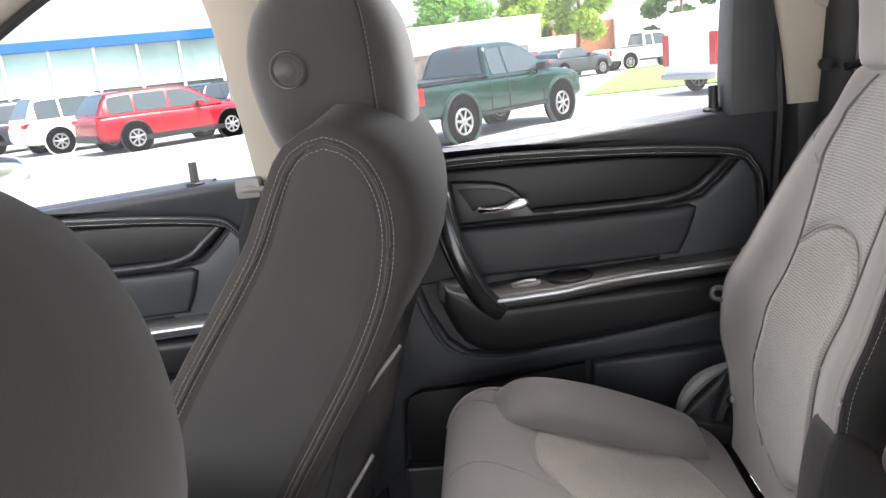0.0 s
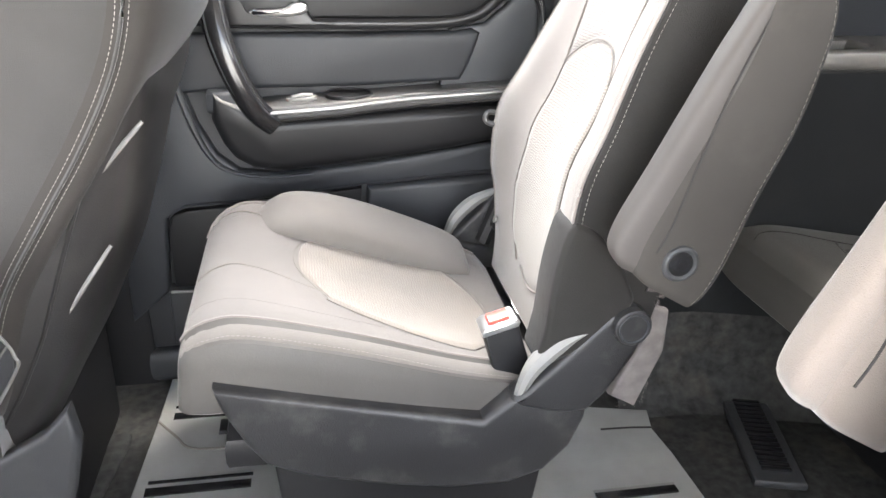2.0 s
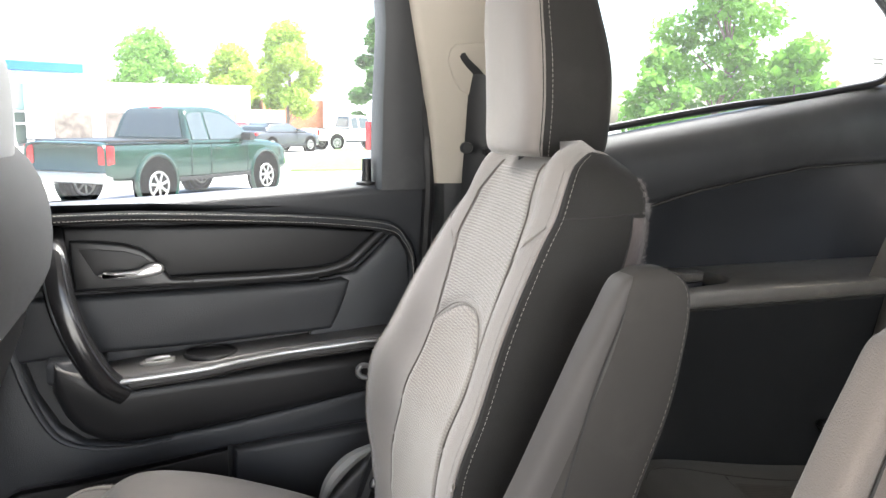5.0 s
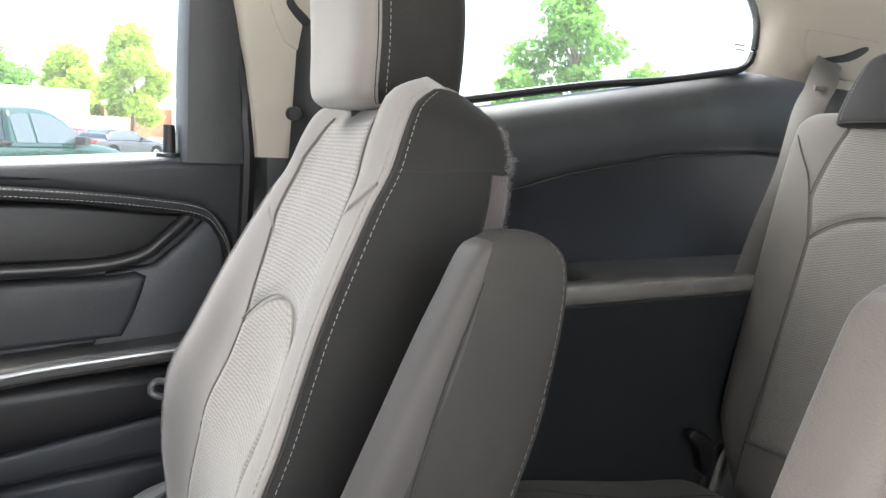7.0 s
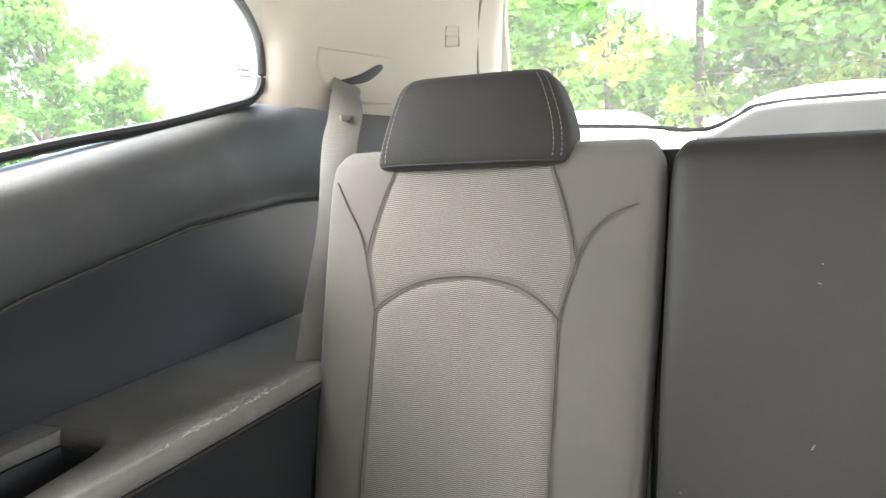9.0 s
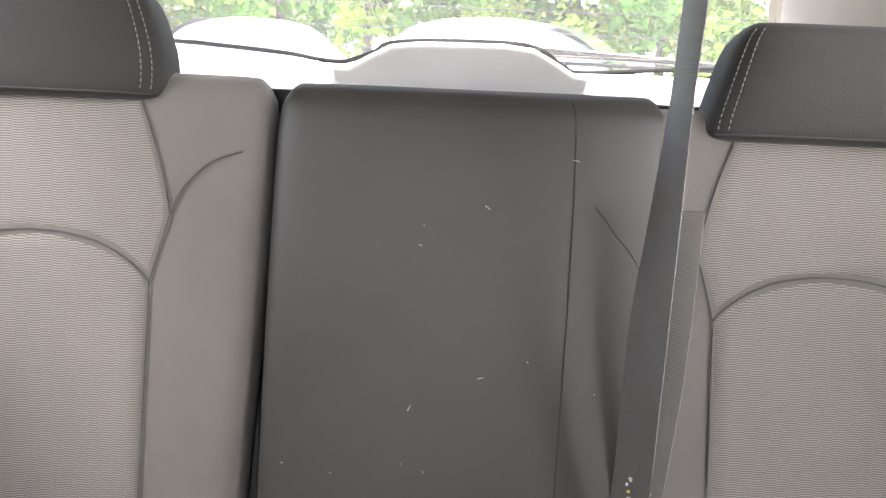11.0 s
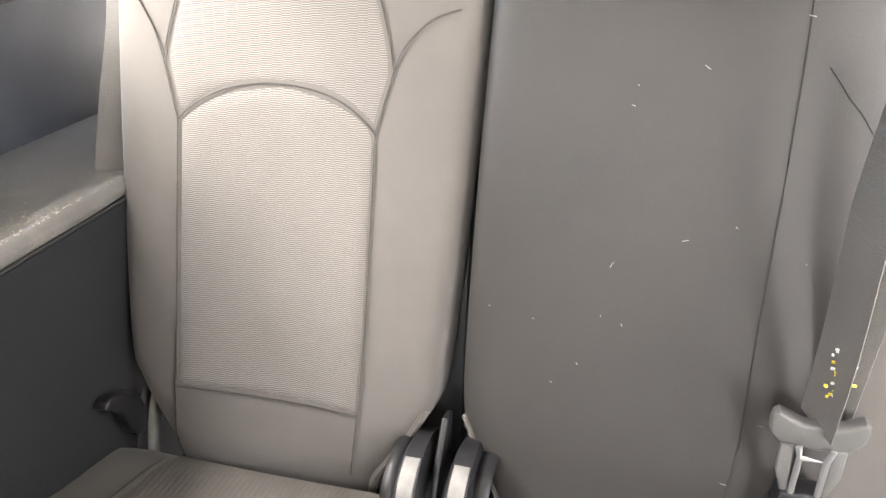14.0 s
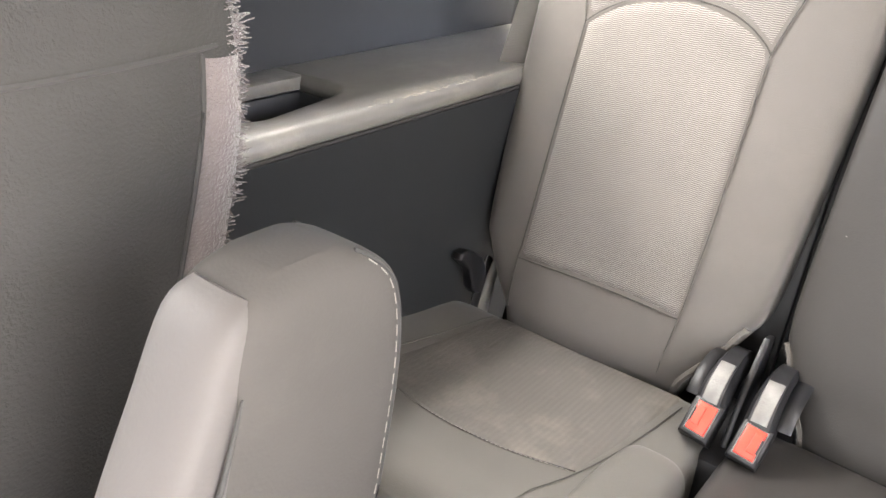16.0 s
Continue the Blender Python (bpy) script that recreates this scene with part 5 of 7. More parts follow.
def recliner(parent, x, y, z, sg):
    """A black recliner housing with a worn upper face and a thin cover beside it (sg: the cover's side)."""
    c = Vector((x, y, z))
    ln = spline([c + LONG * 0.010 - OUT * 0.014, c + LONG * 0.034 - OUT * 0.010, c + LONG * 0.060 - OUT * 0.022, c + LONG * 0.082 - OUT * 0.05, c + LONG * 0.09 - OUT * 0.085], 6)
    rings = []
    for i, p in enumerate(ln):
        t = i / (len(ln) - 1)
        w = 0.0165 - 0.006 * t
        d = (ln[min(i + 1, len(ln) - 1)] - ln[max(i - 1, 0)]).normalized()
        up = Vector((0, 1, 0)).cross(d).normalized() * -1
        if up.z < 0:
            up = -up
        rings.append([p + Vector((0, a * w, 0)) + up * b for a, b in ((-1, -0.02), (-1, 0.004), (-0.72, 0.0105), (0.72, 0.0105), (1, 0.004), (1, -0.02))])
    body = part("recliner_housing", loft(rings), BLACK, parent)
    face = [(r[2] + r[3]) / 2 + OUT * 0.0006 for r in rings]
    part("worn_face", strip(face[3:13], 0.017, 0.0016, (0, 1, 0)), WORNMETAL, body, "scuffed grey upper face")
    part("recliner_cover", tube([p + Vector((0.006, sg * 0.0215, -0.004)) for p in ln[3:-5]], 0.003, 8, 0.009, up=(0, 1, 0)), BLACK, body)


def buckle(x, y, z, group, sg):
    b = root("belt_buckle", (x, y, z - 0.05), "black belt buckle with a red release button", "belt buckle", group)
    m = Matrix.Translation((x, y, z)) @ Matrix.Rotation(radians(7), 4, "X") @ Matrix.Rotation(radians(-48), 4, "Y")
    flat = lambda u, v, h: Vector((u, v, h))
    body = part("body", moved(slab([(-0.023, -0.0165), (0.021, -0.0165), (0.021, 0.0165), (-0.023, 0.0165)], flat, -0.05, 0.0, 0.005), m), BLACK, b)
    e = sg * 0.0045
    part("release_button", moved(slab([(-0.0165, -0.0105), (0.0165, -0.0105), (0.0165, 0.0105), (-0.0165, 0.0105)], flat, -0.01, 0.003, 0.002), m), RED, b)
    part("button_ridge", moved(slab([(-0.010, e - 0.0045), (0.012, e - 0.0045), (0.012, e + 0.0045), (-0.010, e + 0.0045)], flat, 0.002, 0.0045, 0.0015), m), RED, body)
    part("latch_slot", moved(slab([(-0.008, sg * 0.0082), (0.008, sg * 0.0082), (0.008, sg * 0.0108), (-0.008, sg * 0.0108)][::sg], flat, 0.001, 0.0042, 0.0005), m), BLACK, body)
    part("button_edge", moved(tube([(-0.0175, -0.0115, 0.001), (0.0175, -0.0115, 0.001), (0.0175, 0.0115, 0.001), (-0.0175, 0.0115, 0.001), (-0.0175, -0.0115, 0.001)], 0.0007, 5), m), GREYPLASTIC, body)
    return b


def felt_edge(pad, sg, parent, seed):
    """The fuzzy felt edge of a backrest's cut corner."""
    r = random.Random(seed)
    ln = [pad.side(sg, 0.70, 0.002 + 0.21 * k / 24, -0.0005) for k in range(25)]
    hairs = [tube(ln, 0.0055, 7)]
    for i in range(120):
        p = r.choice(ln) + Vector((r.uniform(-0.006, 0.002), r.uniform(-0.005, 0.005), r.uniform(-0.005, 0.005)))
        d = Vector((r.uniform(-1, 0.2), r.uniform(-1, 1), r.uniform(-1, 1))).normalized() * r.uniform(0.002, 0.005)
        hairs.append(tube([p, p + d], 0.00025, 3))
    part("felt_edge", join(*hairs), FELT_EDGE, parent, "fuzzy grey felt edge")


FELT_EDGE = mat("grey_felt_edge", (0.085, 0.077, 0.068), 0.95, vary=0.2, scale=60, bump=0.4, bump_scale=900, spec=0.1, sheen=0.3)
third_seat = root("third_row_chair", (1.1, 0.83, FLOOR), "grey cloth third-row seat with ribbed inserts", "car seat", "third-row seats")
third_pad = build_third_back(third_seat, 0.8335, 1)
cp = outer_cushion(0.83)
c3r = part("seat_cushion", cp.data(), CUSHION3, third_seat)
# worn insert; its base is darkened too for the cushion's shade
WORN = mat("worn_shaded_cushion_insert", (0.064, 0.058, 0.051), 0.85, vary=0.10, scale=10, bump=0.2, bands=("Y", 45, 0.06, 0.6), stains=(0.24, 0.212, 0.172), stain_scale=9, stain_amount=0.32)
part("cushion_insert", cp.patch(lambda s: -0.60 - 0.18 * s, lambda s: 0.56 + 0.02 * s, lambda u: 0.42 - 0.065 * (1 - (2 * u - 1) ** 2), 0.985, 0.002), WORN, c3r, "worn ribbed insert")
part("seam", tube(cp.line([(0.70, 0.05), (0.74, 0.12), (0.70, 0.25), (0.64, 0.45), (0.57, 0.95)], 0.0015), 0.0008, 6), SEAM3, c3r)
part("seam", tube(cp.line([(-0.56, 0.10), (-0.60, 0.25), (-0.68, 0.45), (-0.75, 0.72), (-0.78, 0.9)], 0.0015), 0.0008, 6), SEAM3, c3r)
dashes("stitching", cp.line([(-0.64, 0.41), (-0.3, 0.36), (0.1, 0.35), (0.58, 0.41)], 0.003), c3r)
part("seam", tube(cp.line([(-0.66, 0.425), (-0.3, 0.365), (0.1, 0.355), (0.62, 0.42)], 0.0015), 0.0008, 6), SEAM3, c3r)
bol = Pad([(0.0, (0.862, 0.700, 0.765), 0.045, 0.034, 0.0), (0.1, (0.888, 0.698, 0.768), 0.062, 0.042, 0.0), (0.6, (0.97, 0.692, 0.757), 0.075, 0.043, 0.0), (0.93, (1.045, 0.688, 0.752), 0.072, 0.040, 0.0), (1.0, (1.062, 0.687, 0.75), 0.05, 0.03, 0.0)], (0, 0, 1), (0, 1, 0), 3.5)
part("cushion_bolster", bol.data(), CUSHION3, third_seat)
part("seat_frame", box(1.02, 1.24, 0.70, 1.03, FLOOR, 0.66, 0.02), BLACK, third_seat)
part("back_board", slab([(0.66, 0.640), (0.66, 1.03), (1.37, 0.985), (1.37, 0.645)], lambda u, v, h: Vector((plane_x(u) + h, v, u)), 0.085, 0.10, 0.004), BLACK, third_seat)
hinge(third_seat, 1.235, 1.030, 0.83)
recliner(third_seat, 1.107, 0.666, 0.846, 1)
felt_edge(third_pad, -1, third_seat, 5)

bench = root("bench_seat", (1.1, 0.25, FLOOR), "two-place grey cloth third-row bench with plain centre back", "car seat", "third-row seats")
cb = Pad(back_rows(0.439, 0.189, -0.004, dx=0.004, flare=0.0, z1=1.388, grow=0.06, c0=0.72), (-0.98, 0, 0.196), (0, 1, 0), 8)
cback = part("centre_back", cb.data(), VINYL, bench, "plain charcoal centre back with lint and scuffs")
part("seam", tube(cb.line([(-0.50, 0.03), (-0.47, 0.3), (-0.50, 0.7), (-0.52, 0.985)], 0.0003), 0.0008, 6), SEAM2, cback)
part("seam", tube(cb.line([(-0.62, 0.83), (-0.78, 0.78), (-0.95, 0.68)], 0.0002), 0.0007, 6), SEAM2, cback)
part("back_board", slab([(0.66, -0.09), (0.66, 0.660), (1.37, 0.660), (1.37, -0.06)], lambda u, v, h: Vector((plane_x(u) + h, v, u)), 0.102, 0.116, 0.004), BLACK, bench)
build_third_back(bench, 0.108, -1, -0.014)
for yc, hw, nm in ((0.44, 0.198, "centre_cushion"), (0.065, 0.178, "seat_cushion")):
    cc = cushion(yc, hw, 0.84)
    cu = part(nm, cc.data(), VINYL if nm == "centre_cushion" else CUSHION3, bench)
    if nm == "seat_cushion":
        part("cushion_insert", cc.patch(lambda s: -0.6, lambda s: 0.6, 0.45, 0.97, 0.002), WEAVE3, cu)
part("seat_frame", box(1.02, 1.24, -0.06, 0.60, FLOOR, 0.66, 0.02), BLACK, bench)
part("latch_box", box(1.10, 1.24, 0.585, 0.705, FLOOR, 0.80, 0.01), BLACK, bench)
recliner(bench, 1.107, 0.613, 0.846, -1)
part("hinge_plate", slab([(1.225, 0.905), (1.205, 0.91), (1.168, 0.87), (1.150, 0.84), (1.13, 0.79), (1.12, 0.74), (1.20, 0.74)], xz, 0.6395, 0.6475, 0.003, 2, smooth=1), BLACK, bench)
felt_edge(cb, 1, bench, 6)
buckle(1.105, 0.666, 0.846, "third-row buckles", 1)
buckle(1.105, 0.613, 0.843, "third-row buckles", -1)

# lint and scratches on the plain back
rnd = random.Random(11)
bits = []
for i in range(18):
    u, s = rnd.uniform(-0.9, 0.9), rnd.uniform(0.08, 0.95)
    p = cb.front(u, s, 0.001)
    a, L = rnd.uniform(0, math.pi), rnd.choice((0.0015, 0.002, 0.003, 0.006))
    d = Vector((0.2 * math.sin(a), math.cos(a), math.sin(a))) * L
    bits.append(tube([p - d / 2, p + d / 2], 0.0004, 4))
tagged(part("lint", join(*bits), STITCH, cback, "pale lint specks"), kind="stuff")

# centre shoulder belt from the roof
TONGUE_GREY = mat("grey_tongue_plastic", (0.10, 0.098, 0.093), 0.5, vary=0.08, scale=10, bump=0.2, bump_scale=600)
belt3 = root("seat_belt", (1.2, 0.29, 0.8), "grey centre belt hanging from the roof with its tongue", "seat belt", "belts")
bp = spline([(1.36, 0.235, 1.70), (1.30, 0.252, 1.55), (1.225, 0.276, 1.42), (1.18, 0.292, 1.29), (1.17, 0.297, 1.20), (1.175, 0.294, 1.08), (1.19, 0.292, 0.985)], 8)
part("webbing", strip(bp, 0.046, 0.0022, [(1.0, 0.05 + 0.45 * min(1, max(0, (i - 18) / 14)), 0.1) for i in range(len(bp))]), WEBBING, belt3)
part("webbing", strip([p + Vector((0.018, -0.012, 0)) for p in spline([(1.20, 0.283, 1.30), (1.19, 0.285, 1.15), (1.20, 0.290, 0.98)], 8)], 0.044, 0.0022, (0.5, 0.8, 0)), WEBBING, belt3)
lab = []
rnd = random.Random(3)
for i in range(26):
    z, y = 1.055 + rnd.uniform(-0.028, 0.022), 0.287 + rnd.uniform(-0.011, 0.011)
    lab.append(box(1.1735, 1.1752, y - rnd.uniform(0.0006, 0.003), y + 0.001, z, z + 0.0022, 0.0003))
part("label_print", join(*lab[:15]), LABEL_Y, belt3, "worn yellow printed label")
part("label_print", join(*lab[15:]), WHITEPRINT, belt3)
part("tongue_head", slab([(0.250, 0.992), (0.256, 1.003), (0.275, 0.993), (0.305, 0.993), (0.326, 1.003), (0.332, 0.990), (0.322, 0.968), (0.262, 0.966)], lambda u, v, h: Vector((h + 0.1 * (1.0 - v), u, v)), 1.176, 1.192, 0.004, smooth=2), TONGUE_GREY, belt3)
tg = part("tongue", tube([(1.173, 0.277, 0.972), (1.174, 0.280, 0.958), (1.176, 0.280, 0.913), (1.176, 0.303, 0.913), (1.174, 0.303, 0.958), (1.173, 0.280, 0.958), (1.174, 0.303, 0.958), (1.173, 0.306, 0.972)], 0.0034, 6, 0.0014, up=(1, 0, 0)), SILVER, belt3, "bright metal latch tongue")
part("tongue_wing", join(slab([(0.264, 0.968), (0.275, 0.968), (0.278, 0.912), (0.272, 0.914), (0.264, 0.938)], lambda u, v, h: Vector((h, u, v)), 1.177, 1.184, 0.002), slab([(0.308, 0.968), (0.320, 0.968), (0.320, 0.938), (0.312, 0.914), (0.305, 0.912)], lambda u, v, h: Vector((h, u, v)), 1.177, 1.184, 0.002)), TONGUE_GREY, belt3)
mb = part("mini_buckle", slab([(0.272, 0.893), (0.316, 0.893), (0.318, 0.868), (0.313, 0.852), (0.276, 0.852), (0.270, 0.868)], lambda u, v, h: Vector((h, u, v)), 1.170, 1.205, 0.009, smooth=2), BLACK, belt3)
part("collar", slab([(0.276, 0.916), (0.312, 0.916), (0.315, 0.891), (0.273, 0.891)], lambda u, v, h: Vector((h, u, v)), 1.173, 1.20, 0.005, smooth=1), BLACK, mb)
part("webbing", strip(spline([(1.19, 0.290, 0.855), (1.185, 0.292, 0.83), (1.17, 0.292, 0.81)], 5), 0.044, 0.002, (0, 1, 0)), WEBBING, belt3)
# outer shoulder belt
belt4 = root("seat_belt", (1.2, 1.06, 0.84), "grey shoulder belt hanging beside the third-row seat", "seat belt", "belts")
part("webbing", strip(spline([(1.492, 1.104, 1.488), (1.465, 1.090, 1.470), (1.430, 1.074, 1.435), (1.385, 1.060, 1.39), (1.338, 1.046, 1.29), (1.297, 1.050, 1.19), (1.262, 1.060, 1.06), (1.262, 1.066, 0.92), (1.25, 1.066, 0.86)], 8), 0.047, 0.0025, [Vector((0.95, -0.10, -0.1)).lerp(Vector((0.55, -0.84, 0.0)), min(1, max(0, (i - 6) / 12))) for i in range(65)]), WEBBING, belt4)
part("anchor", slab([(1.148, 0.886), (1.163, 0.895), (1.200, 0.874), (1.213, 0.842), (1.202, 0.812), (1.182, 0.828), (1.172, 0.862)], xz, 1.030, 1.048, 0.004, smooth=2), BLACK, belt4, "black belt clip")
part("belt_mark", box(1.405, 1.445, 1.065, 1.0685, 1.428, 1.436, 0.0008), SEAM, belt4)

# ---- rear quarter trim ----
quarter = root("wall_quarter", (1.05, 1.2, FLOOR), "dark grained quarter panel with a shelf under the window", "wall", kind="structure")


def sheet(curves):
    """A surface through several curves of equal length."""
    n = len(curves[0])
    V = [p for c in curves for p in c]
    F = [(i * n + j, i * n + j + 1, (i + 1) * n + j + 1, (i + 1) * n + j) for i in range(len(curves) - 1) for j in range(n - 1)]
    return V, F


def sill_z(x):
    return 1.352 + (x - 0.75) * 0.175


def line_z(x):
    return lerp([(0.6, 1.20), (0.855, 1.252), (0.97, 1.281), (1.18, 1.315), (1.375, 1.325), (1.7, 1.31)], x)[0]


xs = [0.66 + 0.86 * k / 36 for k in range(37)]
upper = [[Vector((x, y + dy, z)) for x in xs for y, z in ((f(x)),)] for f, dy in (
    (lambda x: (1.235, sill_z(x) - 0.008), 0), (lambda x: (1.195, sill_z(x) + 0.002), 0), (lambda x: (1.165, sill_z(x) - 0.002), 0), (lambda x: (1.145, sill_z(x) - 0.020), 0),
    (lambda x: (1.132, (sill_z(x) + line_z(x)) / 2), 0), (lambda x: (1.138, line_z(x) + 0.012), 0), (lambda x: (1.146, line_z(x)), 0), (lambda x: (1.160, line_z(x) - 0.006), 0))]
part("window_ledge", sheet(upper), PLASTIC, quarter)
part("ledge_groove", tube([Vector((x, 1.148, line_z(x) - 0.004)) for x in xs], 0.0025, 6), SEAM2, quarter)
part("side_trim", sheet([[Vector((x, 1.155 + 0.075 * t + 0.02 * math.sin(t * 3), line_z(x) * (1 - t) + 1.115 * t)) for x in xs] for t in [k / 8 for k in range(9)]]), PLASTIC2, quarter)
# shelf with an open bin; a black disc paints the shade of a cup hole
shelf = part("shelf", slab([(0.66, 1.235), (0.66, 1.045), (0.70, 1.030), (1.2, 1.030), (1.60, 1.045), (1.60, 1.235), (1.008, 1.235), (1.008, 1.150), (1.005, 1.122), (0.992, 1.106), (0.97, 1.099), (0.866, 1.080), (0.850, 1.084), (0.844, 1.10), (0.846, 1.235)], lambda u, v, h: Vector((u, v, h)), 1.105, 1.130, 0.012, 5), SHELFMAT, quarter, "dusty shelf with an oblong bin")
part("shelf_back", box(0.80, 1.10, 1.186, 1.235, 1.0, 1.110, 0.003), PLASTIC2, quarter)
part("shelf_lip", box(0.82, 1.03, 1.184, 1.24, 1.111, 1.1285, 0.006), SHELFMAT, quarter)
part("bin_wall", join(box(0.838, 1.014, 1.070, 1.079, 1.04, 1.096, 0.002), box(0.836, 0.844, 1.075, 1.19, 1.04, 1.096, 0.002), box(1.009, 1.017, 1.095, 1.19, 1.04, 1.1085, 0.002)), PLASTIC2, quarter)
part("bin_floor", box(0.83, 1.02, 1.065, 1.24, 1.03, 1.045, 0.004), PLASTIC, quarter)
part("cup_rim", ring((0.755, 1.115, 1.1300), 0.040, 0.003, (0, 0, 1)), BLACK, quarter)
part("cup_well", disc((0.755, 1.115, 1.1295), 0.040, (0, 0, 1), 0.002), BLACK, quarter)
part("lower_trim", sheet([[Vector((x, y + k * (flare_y(x) - 1.085), z)) for x in xs] for y, z, k in ((1.045, 1.110, 0), (1.031, 1.103, 0), (1.036, 1.08, 0.05), (1.060, 0.95, 0.45), (1.085, 0.80, 1), (1.095, 0.64, 1))]), QUARTER_LOW, quarter)
part("carpet_side", sheet([[Vector((x, y + flare_y(x) - 1.085, z)) for x in xs] for y, z in ((1.097, 0.645), (1.092, 0.60), (1.09, 0.52), (1.05, FLOOR + 0.012), (1.02, FLOOR + 0.004))]), CARPET, quarter, "dark carpet turned up at the side")
part("lower_groove", tube([(x, 1.0335, 1.1055) for x in xs], 0.0018, 6), SEAM2, quarter)
part("window_seal", tube(spline([(0.60, 1.205, 1.336), (0.772, 1.200, 1.368), (1.026, 1.190, 1.412), (1.19, 1.180, 1.433), (1.29, 1.172, 1.451), (1.340, 1.168, 1.461), (1.362, 1.166, 1.475), (1.371, 1.165, 1.50), (1.370, 1.164, 1.538), (1.355, 1.163, 1.567), (1.330, 1.162, 1.592), (1.28, 1.16, 1.625), (1.18, 1.158, 1.655), (0.7, 1.165, 1.68)], 8), 0.0065, 8), BLACK, quarter)
rndq = random.Random(8)
# dusty smear that also paints the window's highlight along the shelf front
smear = []
for i in range(300):
    x, y = rndq.choice((rndq.gauss(1.135, 0.03), rndq.uniform(0.98, 1.28), rndq.gauss(1.05, 0.03))), 1.034 + abs(rndq.gauss(0, 0.022))
    L = rndq.uniform(0.001, 0.005)
    smear.append(box(x, x + L, y, y + rndq.uniform(0.0005, 0.0015), 1.1294, 1.1302, 0.0002))
tagged(part("dust_smear", join(*smear), DUST_SHEEN, shelf, "pale dusty smear with a painted window highlight"), kind="stuff")
crumbs = []
for i in range(26):
    x, y = rndq.uniform(0.72, 1.33), rndq.uniform(1.19, 1.23) if i % 2 else rndq.uniform(1.05, 1.2)
    if 0.82 < x < 1.03 and y > 1.06:
        continue
    crumbs.append(box(x, x + rndq.uniform(0.0007, 0.002), y, y + 0.001, 1.1295, 1.1307, 0.0002))
tagged(part("crumbs", join(*crumbs), STITCH, shelf, "pale crumbs"), kind="stuff")
# tail pillar
fronts = [(1.333, 1.170, 1.459), (1.362, 1.167, 1.475), (1.370, 1.166, 1.50), (1.369, 1.165, 1.538), (1.354, 1.164, 1.567), (1.330, 1.163, 1.592), (1.28, 1.161, 1.63), (1.20, 1.158, 1.69)]
columns = [(1.40, 1.135, 1.08, 1.452, 1.40), (1.50, 1.105, 1.05, 1.441, 1.50), (1.66, 1.06, 1.01, 1.430, 1.66), (1.80, 1.035, 0.98, 1.432, 1.78), (1.90, 1.02, 0.97, 1.44, 1.83), (1.99, 1.06, 1.0, 1.455, 1.89)]
dp = []
for fx, fy, fz in fronts:
    row = [(fx, fy, fz)]
    t = (fz - 1.459) / 0.231
    for x0, y0, y1, zb, x1 in columns:
        row.append((x0 + (x1 - x0) * t * t, y0 + (y1 - y0) * (0.4 * t + 0.6 * t * t), zb + (1.71 - zb) * t))
    dp.append(row)
part("tail_pillar_trim", sheet([spline([Vector(p) for p in r], 6) for r in dp]), BEIGE, quarter, "beige pillar trim")
part("trim_groove", tube(spline([(1.815, 1.026, 1.475), (1.80, 1.018, 1.57), (1.785, 0.998, 1.64), (1.775, 0.975, 1.71)], 6), 0.003, 6), SEAM, quarter)
part("backing", box(1.39, 2.0, 1.238, 1.255, FLOOR, 1.45, 0.004), BLACK, quarter)
part("under_pillar", sheet([[Vector((x, 1.16 - 0.12 * (x - 1.45), z)) for x in (1.525, 1.6, 1.7, 1.9, 2.0)] for z in (1.48, 1.40, 1.30, 1.0, FLOOR)]), BLACK, quarter)
part("belt_guide", slab([(1.434, 1.533), (1.50, 1.529), (1.572, 1.523), (1.582, 1.50), (1.579, 1.453), (1.522, 1.454), (1.466, 1.466), (1.440, 1.490), (1.431, 1.515)], lambda u, v, h: Vector((u, h - 0.285 * (u - 1.45) - 0.12 * (v - 1.49), v)), 1.109, 1.125, 0.004, 3), BEIGE, quarter)
part("guide_slot", slab([(1.469, 1.487), (1.478, 1.481), (1.522, 1.486), (1.552, 1.505), (1.545, 1.512), (1.511, 1.498), (1.484, 1.491)], lambda u, v, h: Vector((u, h - 0.285 * (u - 1.45) - 0.12 * (v - 1.49), v)), 1.107, 1.12, 0.001, 2, smooth=3), BLACK, quarter)
part("badge_emboss", join(*[tube(q, 0.0015, 5) for q in ([(1.70, 1.035, 1.545), (1.735, 1.026, 1.547), (1.735, 1.024, 1.58), (1.70, 1.033, 1.578), (1.70, 1.035, 1.545)], [(1.702, 1.033, 1.562), (1.733, 1.025, 1.564)])]), BEIGE, quarter)
quarter_l = root("wall_quarter", (1.05, -0.25, FLOOR), "beige tail pillar on the doorway side", "wall", kind="structure")
part("tail_pillar_trim", sheet([spline([Vector((p[0], 0.95 - p[1], p[2])) for p in r], 6) for r in dp]), BEIGE, quarter_l, "beige pillar trim")
part("under_pillar", sheet([[Vector((x, -0.15 + 0.10 * (x - 1.38), z)) for x in (1.0, 1.38, 1.5, 1.7, 1.9, 2.0)] for z in (1.455, 1.40, 1.30, 1.0, FLOOR)]), PLASTIC, quarter_l)
part("belt_guide", slab([(1.434, 1.533), (1.50, 1.529), (1.572, 1.523), (1.582, 1.50), (1.579, 1.453), (1.522, 1.454), (1.466, 1.466), (1.440, 1.490), (1.431, 1.515)], lambda u, v, h: Vector((u, 0.95 - h + 0.285 * (u - 1.45) + 0.12 * (v - 1.49), v)), 1.109, 1.125, 0.004, 3), BEIGE, quarter_l)
